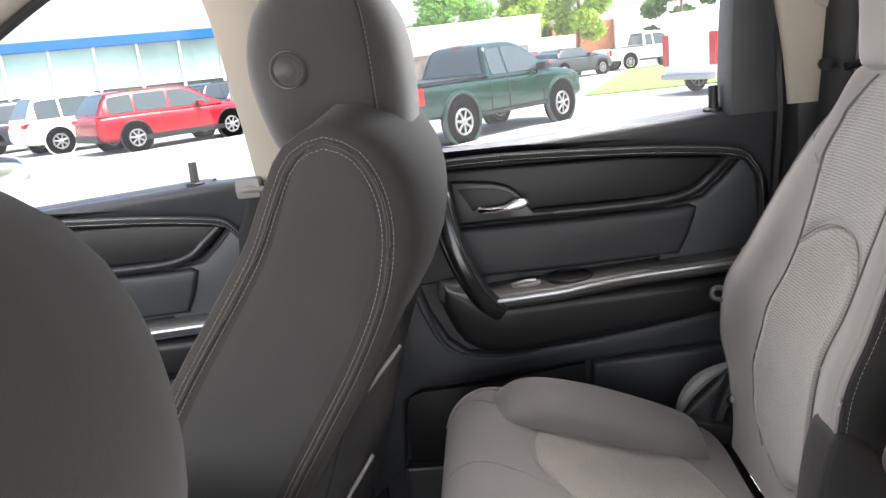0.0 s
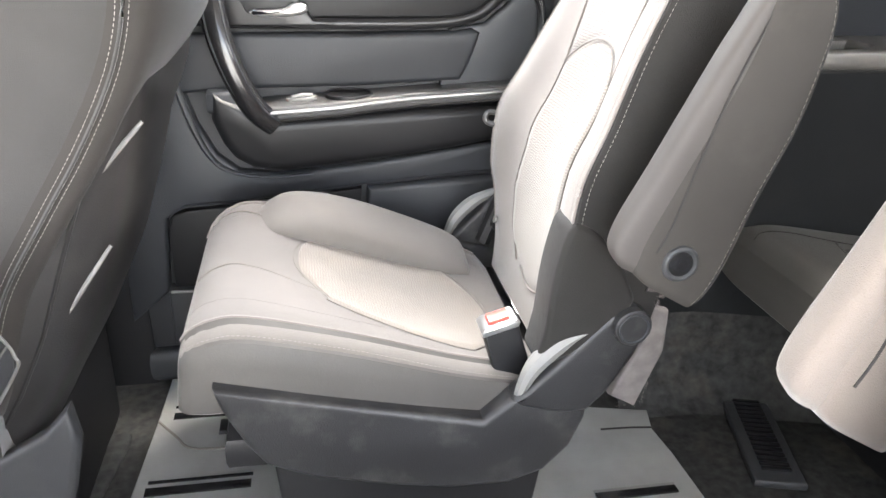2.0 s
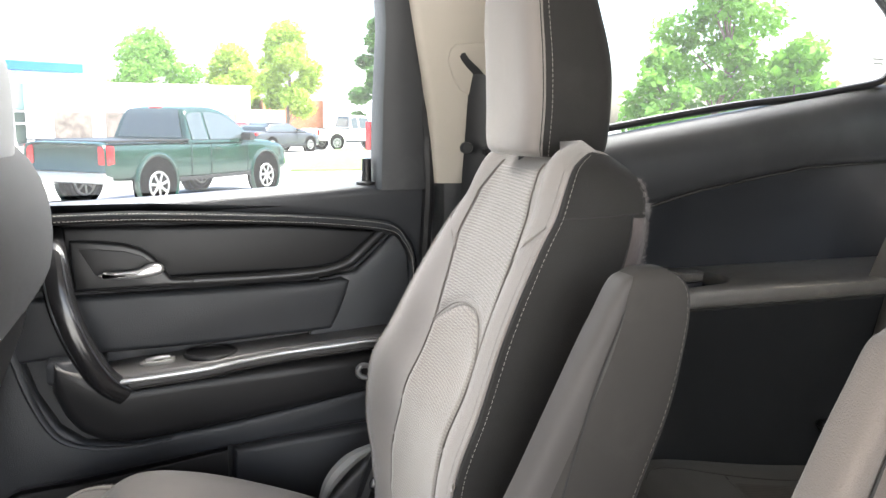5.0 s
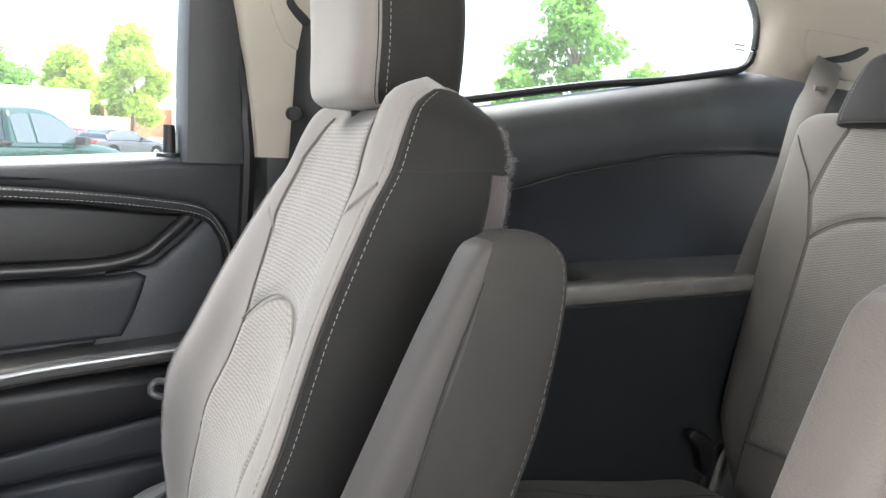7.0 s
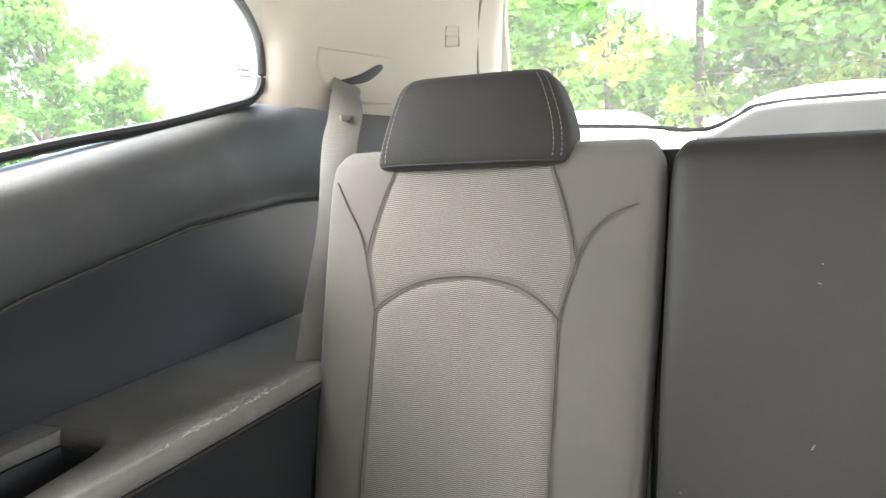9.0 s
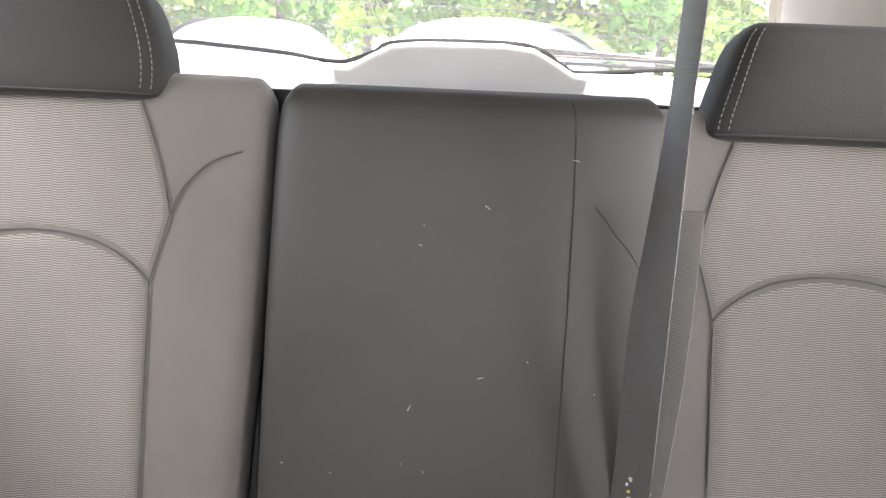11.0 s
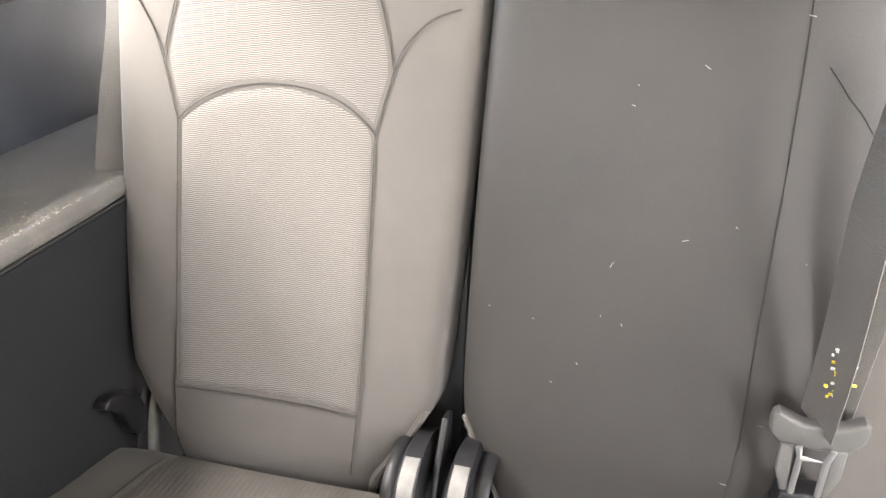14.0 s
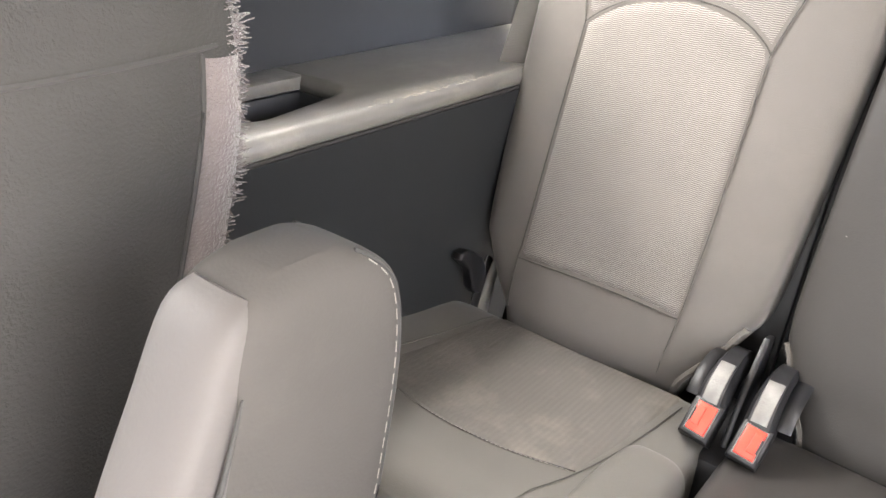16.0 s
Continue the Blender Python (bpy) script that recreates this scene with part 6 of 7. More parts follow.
part("guide_slot", slab([(1.469, 1.487), (1.478, 1.481), (1.522, 1.486), (1.552, 1.505), (1.545, 1.512), (1.511, 1.498), (1.484, 1.491)], lambda u, v, h: Vector((u, 0.95 - h + 0.285 * (u - 1.45) + 0.12 * (v - 1.49), v)), 1.107, 1.12, 0.001, 2, smooth=3), BLACK, quarter_l)
part("badge_emboss", join(*[tube([(p[0], 0.95 - p[1], p[2]) for p in q], 0.0015, 5) for q in ([(1.70, 1.037, 1.545), (1.735, 1.028, 1.547), (1.735, 1.026, 1.58), (1.70, 1.035, 1.578), (1.70, 1.037, 1.545)],)]), BEIGE, quarter_l)

# tailgate
tail = root("door_3", (1.95, CY, FLOOR), "tailgate with pale inner sill and a raised wiper cover", "tailgate", kind="structure")
TR = mat("pale_grey_tailgate_trim", (0.42, 0.42, 0.42), 0.6, vary=0.05, scale=5, bump=0.15, bump_scale=500)
part("inner_trim", sheet([[Vector((x + 0.02 * ((y - CY) / 0.6) ** 2 * -1, y, z)) for y in [-0.14 + 1.23 * k / 30 for k in range(31)]] for x, z in ((1.80, 0.6), (1.82, 1.0), (1.84, 1.25), (1.87, 1.335), (1.91, 1.368), (1.97, 1.378), (2.0, 1.36))]), TR, tail)
hump = [(0.66, 1.372), (0.635, 1.376), (0.60, 1.395), (0.565, 1.413), (0.52, 1.419), (0.38, 1.421), (0.33, 1.416), (0.295, 1.398), (0.26, 1.378), (0.235, 1.372), (0.25, 1.33), (0.65, 1.33)]
part("wiper_cover", slab(hump, yz, 1.885, 1.955, 0.012, 3), TR, tail)
part("glass_edge", tube(spline([(1.985, 1.06, 1.405), (1.975, 0.93, 1.402), (1.97, 0.76, 1.391), (1.965, 0.66, 1.380), (1.96, 0.60, 1.398), (1.96, 0.565, 1.416), (1.96, 0.45, 1.4225), (1.96, 0.33, 1.419), (1.96, 0.27, 1.388), (1.965, 0.235, 1.378), (1.975, 0.07, 1.39), (1.985, -0.10, 1.398)], 8), 0.0045, 6), BLACK, tail)
part("gate_frame", tube(spline([(1.99, 1.075, 1.37), (1.95, 1.03, 1.50), (1.88, 1.0, 1.66), (1.83, 0.9, 1.715), (1.82, CY, 1.725), (1.83, 0.05, 1.715), (1.88, -0.05, 1.66), (1.95, -0.08, 1.50), (1.99, -0.125, 1.37)], 6), 0.018, 8), BEIGE, tail)
wip = root("rear_wiper", (2.02, 0.2, 1.39), "black rear wiper arm resting on the glass", "wiper")
part("arm", tube([(2.015, 0.34, 1.412), (2.02, 0.15, 1.405), (2.015, -0.02, 1.398)], lambda t: 0.010 - 0.006 * t, 8), BLACK, wip)
part("blade", tube([(2.01, 0.27, 1.392), (2.01, -0.08, 1.388)], 0.004, 6), BLACK, wip)

# ---- front seats and console ----


SHELL = mat("dark_seat_shell", (0.020, 0.019, 0.019), 0.36, vary=0.12, scale=14, bump=0.15, bump_scale=400, spec=0.5, stains=(0.08, 0.077, 0.07), stain_scale=9, stain_amount=0.3)


def build_front_seat(label):
    """Seen from behind and from the aisle side; local inner flank at y = 0.80."""
    t = root("front_seat", (-0.3, 1.03, FLOOR), label, "car seat", "front seats")
    yc = 1.03
    def even(pts, n=36):
        q = spline([(x, z, 0) for x, z in pts], 10)
        run = [0.0]
        for p0, p1 in zip(q, q[1:]):
            run.append(run[-1] + (p1 - p0).length)
        out, k = [], 0
        for i in range(n + 1):
            want = run[-1] * i / n
            while k < len(run) - 2 and run[k + 1] < want:
                k += 1
            f = (want - run[k]) / max(1e-9, run[k + 1] - run[k])
            out.append(q[k].lerp(q[k + 1], min(1.0, f)))
        return out
    # sewn outline of the flank: front edge and rear edge from the bottom to the round top
    fore = even([(-0.43, 0.78), (-0.415, 0.87), (-0.37, 0.97), (-0.310, 1.069), (-0.25, 1.152), (-0.200, 1.222), (-0.170, 1.28), (-0.149, 1.318), (-0.130, 1.333), (-0.108, 1.338)])
    aft = even([(-0.26, 0.78), (-0.235, 0.86), (-0.210, 0.925), (-0.160, 1.005), (-0.112, 1.08), (-0.073, 1.155), (-0.055, 1.218), (-0.054, 1.268), (-0.066, 1.306), (-0.084, 1.328), (-0.108, 1.338)])
    outline = [Vector((p.x, p.y)) for p in fore] + [Vector((p.x, p.y)) for p in aft[-2::-1]]

    def grown(d):
        """The outline let out by d, less towards the front."""
        big = inset2(outline, -1.0)
        res = []
        for p, q in zip(outline, big):
            n = (q - p).normalized()
            w = max(0.0, min(1.0, (p.y - 1.11) / 0.09))
            full = d * (1 + 0.12 * max(0.0, n.x) ** 3) * w + min(d, 0.022) * (1 - w)
            res.append(p + n * (full if n.x > 0.2 else min(d, 0.018) + (d - min(d, 0.018)) * max(0.0, n.x + 0.3) / 0.5))
        return res
    steps = ((0.0, 0.0), (0.0015, 0.008), (0.006, 0.016), (0.014, 0.023), (0.030, 0.030), (0.060, 0.037), (0.11, 0.044), (0.23, 0.046))
    rings = []
    for off, d in [(0.80 + o, d) for o, d in steps] + [(1.26 - o, d) for o, d in steps[-2::-1]]:
        rings.append([Vector((p.x, off, p.y)) for p in grown(d)])
    b = part("backrest", loft(rings), FRONTREAR, t)
    for y, sg in ((0.7985, -1), (1.2615, 1)):
        V = []
        for p, q in zip(fore, aft):
            V += [Vector((p.x + (q.x - p.x) * k / 8, y - sg * 0.006 * (k in (0, 8)), p.y + (q.y - p.y) * k / 8)) for k in range(9)]
        part("back_flank", (V, [(9 * i + k, 9 * i + k + 1, 9 * i + k + 10, 9 * i + k + 9) for i in range(36) for k in range(8)]), FRONTCLOTH, b, "charcoal cloth side")
        seam = [Vector((p.x, y, p.y)) for p in fore] + [Vector((p.x, y, p.y)) for p in aft[-2::-1]]
        part("piping", tube(seam, 0.0022, 6), FRONTCLOTH, b)
        for d in (-0.006, 0.006):
            path = [Vector((p.x, y + sg * (0.0006 if d < 0 else -0.0012), p.y)) for p in (inset2(outline, -d))]
            part("stitching", stitches(path, 0.0034, 0.0021, 0.00038), STITCH, b)
    # hard shell over the rear
    def shell_x(z):
        return lerp([(0.58, -0.335), (0.70, -0.270), (0.78, -0.222), (0.85, -0.187), (0.95, -0.150), (1.037, -0.117), (1.116, -0.069), (1.193, -0.034), (1.247, -0.014)], z)[0]
    cols = []
    for y, o, cut in ((0.816, -0.030, 0), (0.820, -0.006, 0), (0.828, 0.012, 0), (0.85, 0.034, 0.002), (0.90, 0.050, 0.005), (1.03, 0.054, 0.008), (1.16, 0.050, 0.005), (1.21, 0.034, 0.002), (1.232, 0.012, 0), (1.240, -0.006, 0), (1.244, -0.030, 0)):
        cols.append([Vector((shell_x(0.58 + 0.605 * k / 24) + o * (1 - (k / 24) ** 5), y, 0.58 + (0.605 + cut) * k / 24)) for k in range(25)])
    n_c = len(cols)
    V = [p for c_ in cols for p in c_]
    shell = part("back_shell", (V, [(25 * i + j, 25 * i + j + 1, 25 * i + j + 26, 25 * i + j + 25) for i in range(n_c - 1) for j in range(24)]), SHELL, t, "hard dark back shell with a map pocket")
    part("shell_edge", tube(cols[1], 0.0028, 6), SHELL, shell)
    # grey ribs; the upper one paints a shiny highlight on the shell
    for rib in ([(-0.190, 0.828, 0.846), (-0.150, 0.836, 0.900), (-0.112, 0.850, 0.952)], [(-0.122, 0.828, 1.026), (-0.092, 0.834, 1.060), (-0.060, 0.842, 1.094)]):
        part("pocket_edge", tube(spline(rib, 5), lambda q: 0.0040 - 0.0016 * q, 8), GREYPLASTIC, shell)
    hd = Pad([(0.0, (-0.110, yc, 1.300), 0.060, 0.11, 0.0), (0.08, (-0.112, yc, 1.320), 0.085, 0.13, 0.0), (0.35, (-0.118, yc, 1.40), 0.096, 0.150, 0.0), (0.65, (-0.116, yc, 1.46), 0.088, 0.150, 0.0), (0.88, (-0.112, yc, 1.502), 0.064, 0.13, 0.0), (1.0, (-0.11, yc, 1.522), 0.022, 0.09, 0.0)], (-1, 0, 0.1), (0, 1, 0), 3.8)
    h = part("headrest", hd.data(), FRONTCLOTH, t)
    for sg in (-1, 1):
        ln = [hd.side(sg, -0.62, 0.06 + 0.9 * k / 24, 0.001) for k in range(25)]
        part("seam", tube(ln, 0.0012, 6), SEAM2, h)
        dashes("stitching", ln, h, 0.004, 0, (0.8, sg * 0.2, 0))
        part("post", tube([(-0.095, yc + sg * 0.06, 1.30), (-0.096, yc + sg * 0.06, 1.36)], 0.006), CHROME, h)
    kp = Vector((-0.148, yc - 0.149, 1.415))
    kb = part("release_knob", disc(kp, 0.0165, (0, -1, 0), 0.007, 32, 0.3), VINYL, h, "round release button")
    part("knob_ring", ring(kp + Vector((0, -0.004, 0)), 0.018, 0.0028, (0, 1, 0)), FRONTCLOTH, kb)
    part("knob_face", disc(kp + Vector((0, -0.006, 0)), 0.0095, (0, -1, 0), 0.003, 24, 0.3), VINYL, kb)
    cu = Pad([(0.0, (-0.74, yc, 0.76), 0.04, 0.2, 0.0), (0.1, (-0.70, yc, 0.77), 0.07, 0.235, 0.01), (0.5, (-0.5, yc, 0.75), 0.075, 0.25, 0.02), (1.0, (-0.27, yc, 0.72), 0.07, 0.235, 0.01)], (0, 0, 1), (0, 1, 0), 4)
    part("seat_cushion", cu.data(), FRONTCLOTH, t)
    part("side_shield", slab([(-0.68, 0.72), (-0.30, 0.70), (-0.19, 0.78), (-0.20, 0.66), (-0.28, 0.58), (-0.66, 0.60)], xz, yc - 0.245, yc - 0.215, 0.01, smooth=2), PLASTIC, t)
    part("seat_frame", box(-0.66, -0.26, yc - 0.2, yc + 0.2, FLOOR, 0.68, 0.01), BLACK, t)
    for o in t.children:
        if o.name.startswith(("seat_cushion", "side_shield", "seat_frame")):
            o.location.x += 0.02
    return t


passenger = build_front_seat("charcoal cloth front passenger seat seen from behind")
driver = mirror_thing(passenger, "front_seat", "charcoal cloth driver seat beside the doorway")
driver.location = (-0.368, 0.12, FLOOR + 0.018)
for o in driver.children_recursive:
    if o.name.startswith(("backrest", "back_flank")):
        o.data.materials[0] = DRIVERCLOTH
for o in driver.children:
    if o.name.startswith("headrest"):
        o.location.x -= 0.07
for o in passenger.children:
    if o.name.startswith("headrest"):
        o.location.x -= 0.005

con = root("centre_console", (-0.4, 0.59, FLOOR), "dark centre console with three round sockets at its rear", "console")


FN = Vector((0.82, 0, 0.57))


def con_face(u, v, h):
    """The sloped rear face: u across the car, v down the slope from its top edge."""
    return Vector((-0.212 + 0.57 * v, u, 1.009 - 0.82 * v)) + FN * h


part("body", slab([(-0.85, FLOOR), (-0.46, FLOOR), (-0.36, 0.80), (-0.185, 0.900), (-0.225, 0.995), (-0.85, 0.985)], xz, 0.512, 0.652, 0.018, 4), PLASTIC2, con)
lidp = part("lid", slab([(-0.66, 0.490), (-0.235, 0.490), (-0.218, 0.580), (-0.228, 0.640), (-0.250, 0.658), (-0.66, 0.660)], lambda u, v, h: Vector((u, v, h + 0.01 * math.cos((v - 0.585) * 12))), 0.985, 1.022, 0.016, 4), GLOSSVINYL, con, "glossy black padded lid")
for off in (0.0, 0.006):
    dashes("stitching", spline([(-0.55, 0.640 - off, 1.029), (-0.262 - off, 0.640 - off, 1.029), (-0.252 - off, 0.63, 1.030), (-0.247 - off, 0.53, 1.030)], 6), lidp)
face = part("rear_face", slab([(0.500, 0.0), (0.600, 0.0), (0.630, 0.006), (0.648, 0.022), (0.655, 0.045), (0.655, 0.080), (0.648, 0.096), (0.630, 0.104), (0.508, 0.104), (0.496, 0.090), (0.492, 0.012)], con_face, -0.012, 0.006, 0.004), PLASTIC, con)
# rim of the face, in paler grey that paints its highlight
part("face_rim", tube([con_face(p.x, p.y, 0.007) for p in spline([(0.502, 0.002, 0), (0.600, 0.002, 0), (0.629, 0.008, 0), (0.646, 0.023, 0), (0.653, 0.046, 0), (0.653, 0.079, 0), (0.646, 0.094, 0), (0.629, 0.102, 0), (0.509, 0.102, 0), (0.498, 0.089, 0), (0.494, 0.013, 0)], 4, closed=True)], 0.0016, 6), GREYPLASTIC, face)
part("face_step", tube([con_face(0.498, 0.084, 0.006), con_face(0.650, 0.084, 0.006)], 0.0012, 6), GREYPLASTIC, face)
part("face_step", tube([con_face(0.498, 0.022, 0.004), con_face(0.642, 0.022, 0.004)], 0.004, 6), PLASTIC2, face)
for i, y in enumerate((0.539, 0.581, 0.622)):
    base = con_face(y, 0.050, 0.004)
    s = part("socket", disc(base, 0.0185, FN, 0.020, 28, 0.12), VINYL, face)
    part("socket_ring", ring(base + FN * 0.020, 0.0140, 0.0022, FN), CHROME, s, "chrome ring")
    part("socket_cap", disc(base + FN * 0.018, 0.0125, FN, 0.001 if i == 2 else 0.004), BLACK if i == 2 else PALEPLASTIC, s)
    if i == 2:
        part("socket_contact", disc(base + FN * 0.0185, 0.004, FN, 0.002), STEEL, s)

# ---- things on the floor ----
matt = root("floor_mat", (-0.05, 0.85, FLOOR), "grey rubber floor panel with black drain slots", "floor mat")
part("panel", slab([(-0.162, 1.320), (-0.168, 1.19), (-0.180, 0.993), (-0.20, 0.80), (-0.21, 0.55), (0.702, 0.55), (0.702, 0.862), (0.700, 0.976), (0.694, 1.044), (0.708, 1.097), (0.612, 1.120), (0.50, 1.15), (0.45, 1.320)], lambda u, v, h: Vector((u, v, h)), FLOOR, FLOOR + 0.014, 0.004), RUBBER, matt)
for y, x0, w in ((1.284, -0.142, 0.003), (1.250, -0.142, 0.008), (1.222, -0.142, 0.003), (1.194, -0.142, 0.009), (1.022, -0.158, 0.003), (1.000, -0.160, 0.009)):
    part("slot", box(x0, x0 + 0.16, y - w, y + w, FLOOR + 0.0135, FLOOR + 0.0165, 0.001), GLOSSBLACK, matt)
part("groove", tube(spline([(0.600, 1.052, FLOOR + 0.0142), (0.65, 1.050, FLOOR + 0.0142), (0.692, 1.045, FLOOR + 0.0142)], 6), 0.002, 6), SEAM2, matt)
part("groove", tube(spline([(-0.166, 1.183, FLOOR + 0.0142), (-0.130, 1.135, FLOOR + 0.0142), (-0.10, 1.10, FLOOR + 0.0142), (-0.02, 1.092, FLOOR + 0.0142)], 6), 0.0025, 6), SEAM, matt)
for x0, x1, y in ((0.0, 0.14, 0.80), (0.16, 0.30, 0.70), (0.53, 0.665, 0.888)):
    part("track_slot", box(x0, x1, y - 0.008, y + 0.008, FLOOR + 0.0135, FLOOR + 0.018, 0.002), GLOSSBLACK, matt)
    part("track_rim", tube([(x0, y + 0.012, FLOOR + 0.015), (x1, y + 0.012, FLOOR + 0.015)], 0.003), GREYPLASTIC, matt)
carp = root("carpet_mat", (-0.3, 0.85, FLOOR), "dirty black carpet mat behind the front seat", "floor mat")
part("mat", slab([(-0.48, 1.13), (-0.48, 0.62), (-0.27, 0.60), (-0.225, 1.0), (-0.205, 1.14), (-0.225, 1.165), (-0.29, 1.145)], lambda u, v, h: Vector((u, v, h)), FLOOR + 0.002, FLOOR + 0.012, 0.004, smooth=3), CARPET, carp)
sill = thing("trim", slab([(-0.2, 1.325), (0.58, 1.325), (0.58, 1.36), (-0.2, 1.36)], lambda u, v, h: Vector((u, v, h)), FLOOR, 0.535, 0.025), PLASTIC, "black plastic door sill scuff plate", "sill", kind="structure")
vent = root("floor_vent", (0.85, 0.95, FLOOR), "black slotted air vent in the carpet", "vent")
vm = Matrix.Translation((0.885, 1.025, FLOOR)) @ Matrix.Rotation(radians(-16), 4, "Z")
part("bezel", moved(slab([(-0.042, -0.155), (0.042, -0.155), (0.042, 0.155), (-0.042, 0.155)], lambda u, v, h: Vector((u, v, h)), 0.0, 0.016, 0.006), vm), PLASTIC, vent)
for k in range(20):
    part("slat", moved(box(-0.024, 0.024, -0.128 + 0.0130 * k, -0.121 + 0.0130 * k, 0.012, 0.020, 0.001), vm), GLOSSBLACK, vent)

# ---- outside: ground, cars, buildings, trees ----
GZ = -0.15
ground = thing("ground", slab([(-600, -600), (600, -600), (600, 600), (-600, 600)], lambda u, v, h: Vector((u, v, h)), GZ - 0.5, GZ, 0.01, 1), ASPHALT, "pale sunlit asphalt car park", "ground", kind="structure")
lawn = thing("lawn", slab([(3.2, 24), (18, 24), (30, 42), (8, 42)], lambda u, v, h: Vector((u, v, h)), GZ, GZ + 0.06, 0.03), GRASS, "mown green lawn strip", "grass", kind="stuff")


def wheel(parent, x, y, z, r=0.36, w=0.24):
    k = part("wheel", join(ring((x, y, z), r - 0.075, 0.085, (0, 1, 0), 26, 10)), TYRE, parent)
    rim = part("rim", join(disc((x, y - w * 0.32, z), r * 0.60, (0, 1, 0), w * 0.64, 20)), TYRE, k)
    sp = []
    for a in range(7):
        d = Vector((math.cos(a * 2 * math.pi / 7 + 0.3), 0, math.sin(a * 2 * math.pi / 7 + 0.3)))
        for sg in (-1, 1):
            c = Vector((x, y + sg * w * 0.40, z))
            sp.append(tube([c, c + d * r * 0.60], r * 0.065, 6, 0.012, up=(0, 1, 0)))
    for sg in (-1, 1):
        sp.append(ring((x, y + sg * w * 0.38, z), r * 0.60, 0.022, (0, 1, 0), 22, 6))
        sp.append(disc((x, y + sg * w * 0.38, z), r * 0.16, (0, sg, 0), 0.03, 12))
    part("spokes", join(*sp), ALLOY, k)
    return k


def side_loft(profile, half, crown=0.10, n=5):
    """A body from a closed side outline (x, z): flanks bulge a little, edges rounded."""
    rings = []
    for t, ins in ((-1.0, 0.10), (-0.985, 0.045), (-0.93, 0.012), (-0.75, 0.0), (0.75, 0.0), (0.93, 0.012), (0.985, 0.045), (1.0, 0.10)):
        rings.append([Vector((p.x, t * half, p.y)) for p in inset2([Vector(q) for q in profile], ins)])
    return loft(rings)


def hull(rows, power=6.0, n=36):
    """A car's lower body: rows of x, lowest and highest z, half width, with softly rounded cross-sections."""
    rings = []
    for x, z0, z1, hw in [(*p, q.x) for p, q in zip(spline([r[:3] for r in rows], 5), spline([(r[3], 0, 0) for r in rows], 5))]:
        r = []
        for k in range(n):
            a = 2 * math.pi * (k + 0.5) / n
            ca, sa = math.cos(a), math.sin(a)
            zz = math.copysign(abs(sa) ** (2 / power), sa)
            r.append(Vector((x, hw * math.copysign(abs(ca) ** (2 / power), ca) * (1 - 0.03 * max(0, zz) ** 2), (z0 + z1) / 2 + (z1 - z0) / 2 * zz)))
        rings.append(r)
    return loft(rings)


def cabin(parent, rows, zb, hb, ht, paint, side_panes, glass, screen=(0.10, 0.92)):
    """Roof and pillars over the belt line zb: rows of x and roof height; dark side panes, windscreen and rear window lie on it."""
    line = spline([(x, 0, z) for x, z in rows], 6)
    top = max(p.z for p in line)

    def half(z):
        return hb + (ht - hb) * max(0.0, (z - zb)) / (top - zb)
    rings = []
    for p in line:
        h, e = half(p.z), min(0.07, max(0.005, (p.z - zb) * 0.3))
        side = [(hb, zb - 0.02), (half(p.z - e), p.z - e), (h - e * 0.35, p.z - e * 0.3), (h - e * 1.4, p.z - e * 0.04), (h * 0.5, p.z + 0.012)]
        rings.append([Vector((p.x, y, z)) for y, z in side] + [Vector((p.x, -y, z)) for y, z in side[::-1]])
    cab = part("cabin", loft(rings), paint, parent)

    def roof(x):
        for p, q in zip(line, line[1:]):
            if p.x <= x <= q.x:
                return p.z + (q.z - p.z) * (x - p.x) / max(1e-6, q.x - p.x)
        return zb
    for x0, x1 in side_panes:
        xs = [x0 + (x1 - x0) * k / 10 for k in range(11)]
        for s in (-1, 1):
            V = []
            for x in xs:
                zt = max(zb + 0.055, roof(x) - 0.105)
                for z in (zb + 0.045, zt):
                    V.append(Vector((x, s * (half(z) + 0.009), z)))
            part("window", (V, [(2 * k, 2 * k + 2, 2 * k + 3, 2 * k + 1) for k in range(10)]), glass, cab, smooth=False)
    k_top = max(range(len(line)), key=lambda k: line[k].z)
    for nm, seg in (("rear_window", line[:k_top]), ("windscreen", line[k_top:])):
        seg = [p for p in seg if screen[0] < (p.z - zb) / (top - zb) < screen[1]]
        if len(seg) > 1:
            e = -0.012 if nm == "rear_window" else 0.012
            V = [Vector((p.x + e, t * (half(p.z) - 0.11), p.z + 0.012)) for p in seg for t in (-1, -0.5, 0, 0.5, 1)]
            part(nm, (V, [(5 * i + j, 5 * i + j + 1, 5 * i + j + 6, 5 * i + j + 5) for i in range(len(seg) - 1) for j in range(4)]), glass, cab)
    return cab


def place_car(c, x, y, heading):
    """heading: degrees of the nose from the x axis."""
    c.matrix_basis = pose(x, y, GZ, 0, 0, heading)


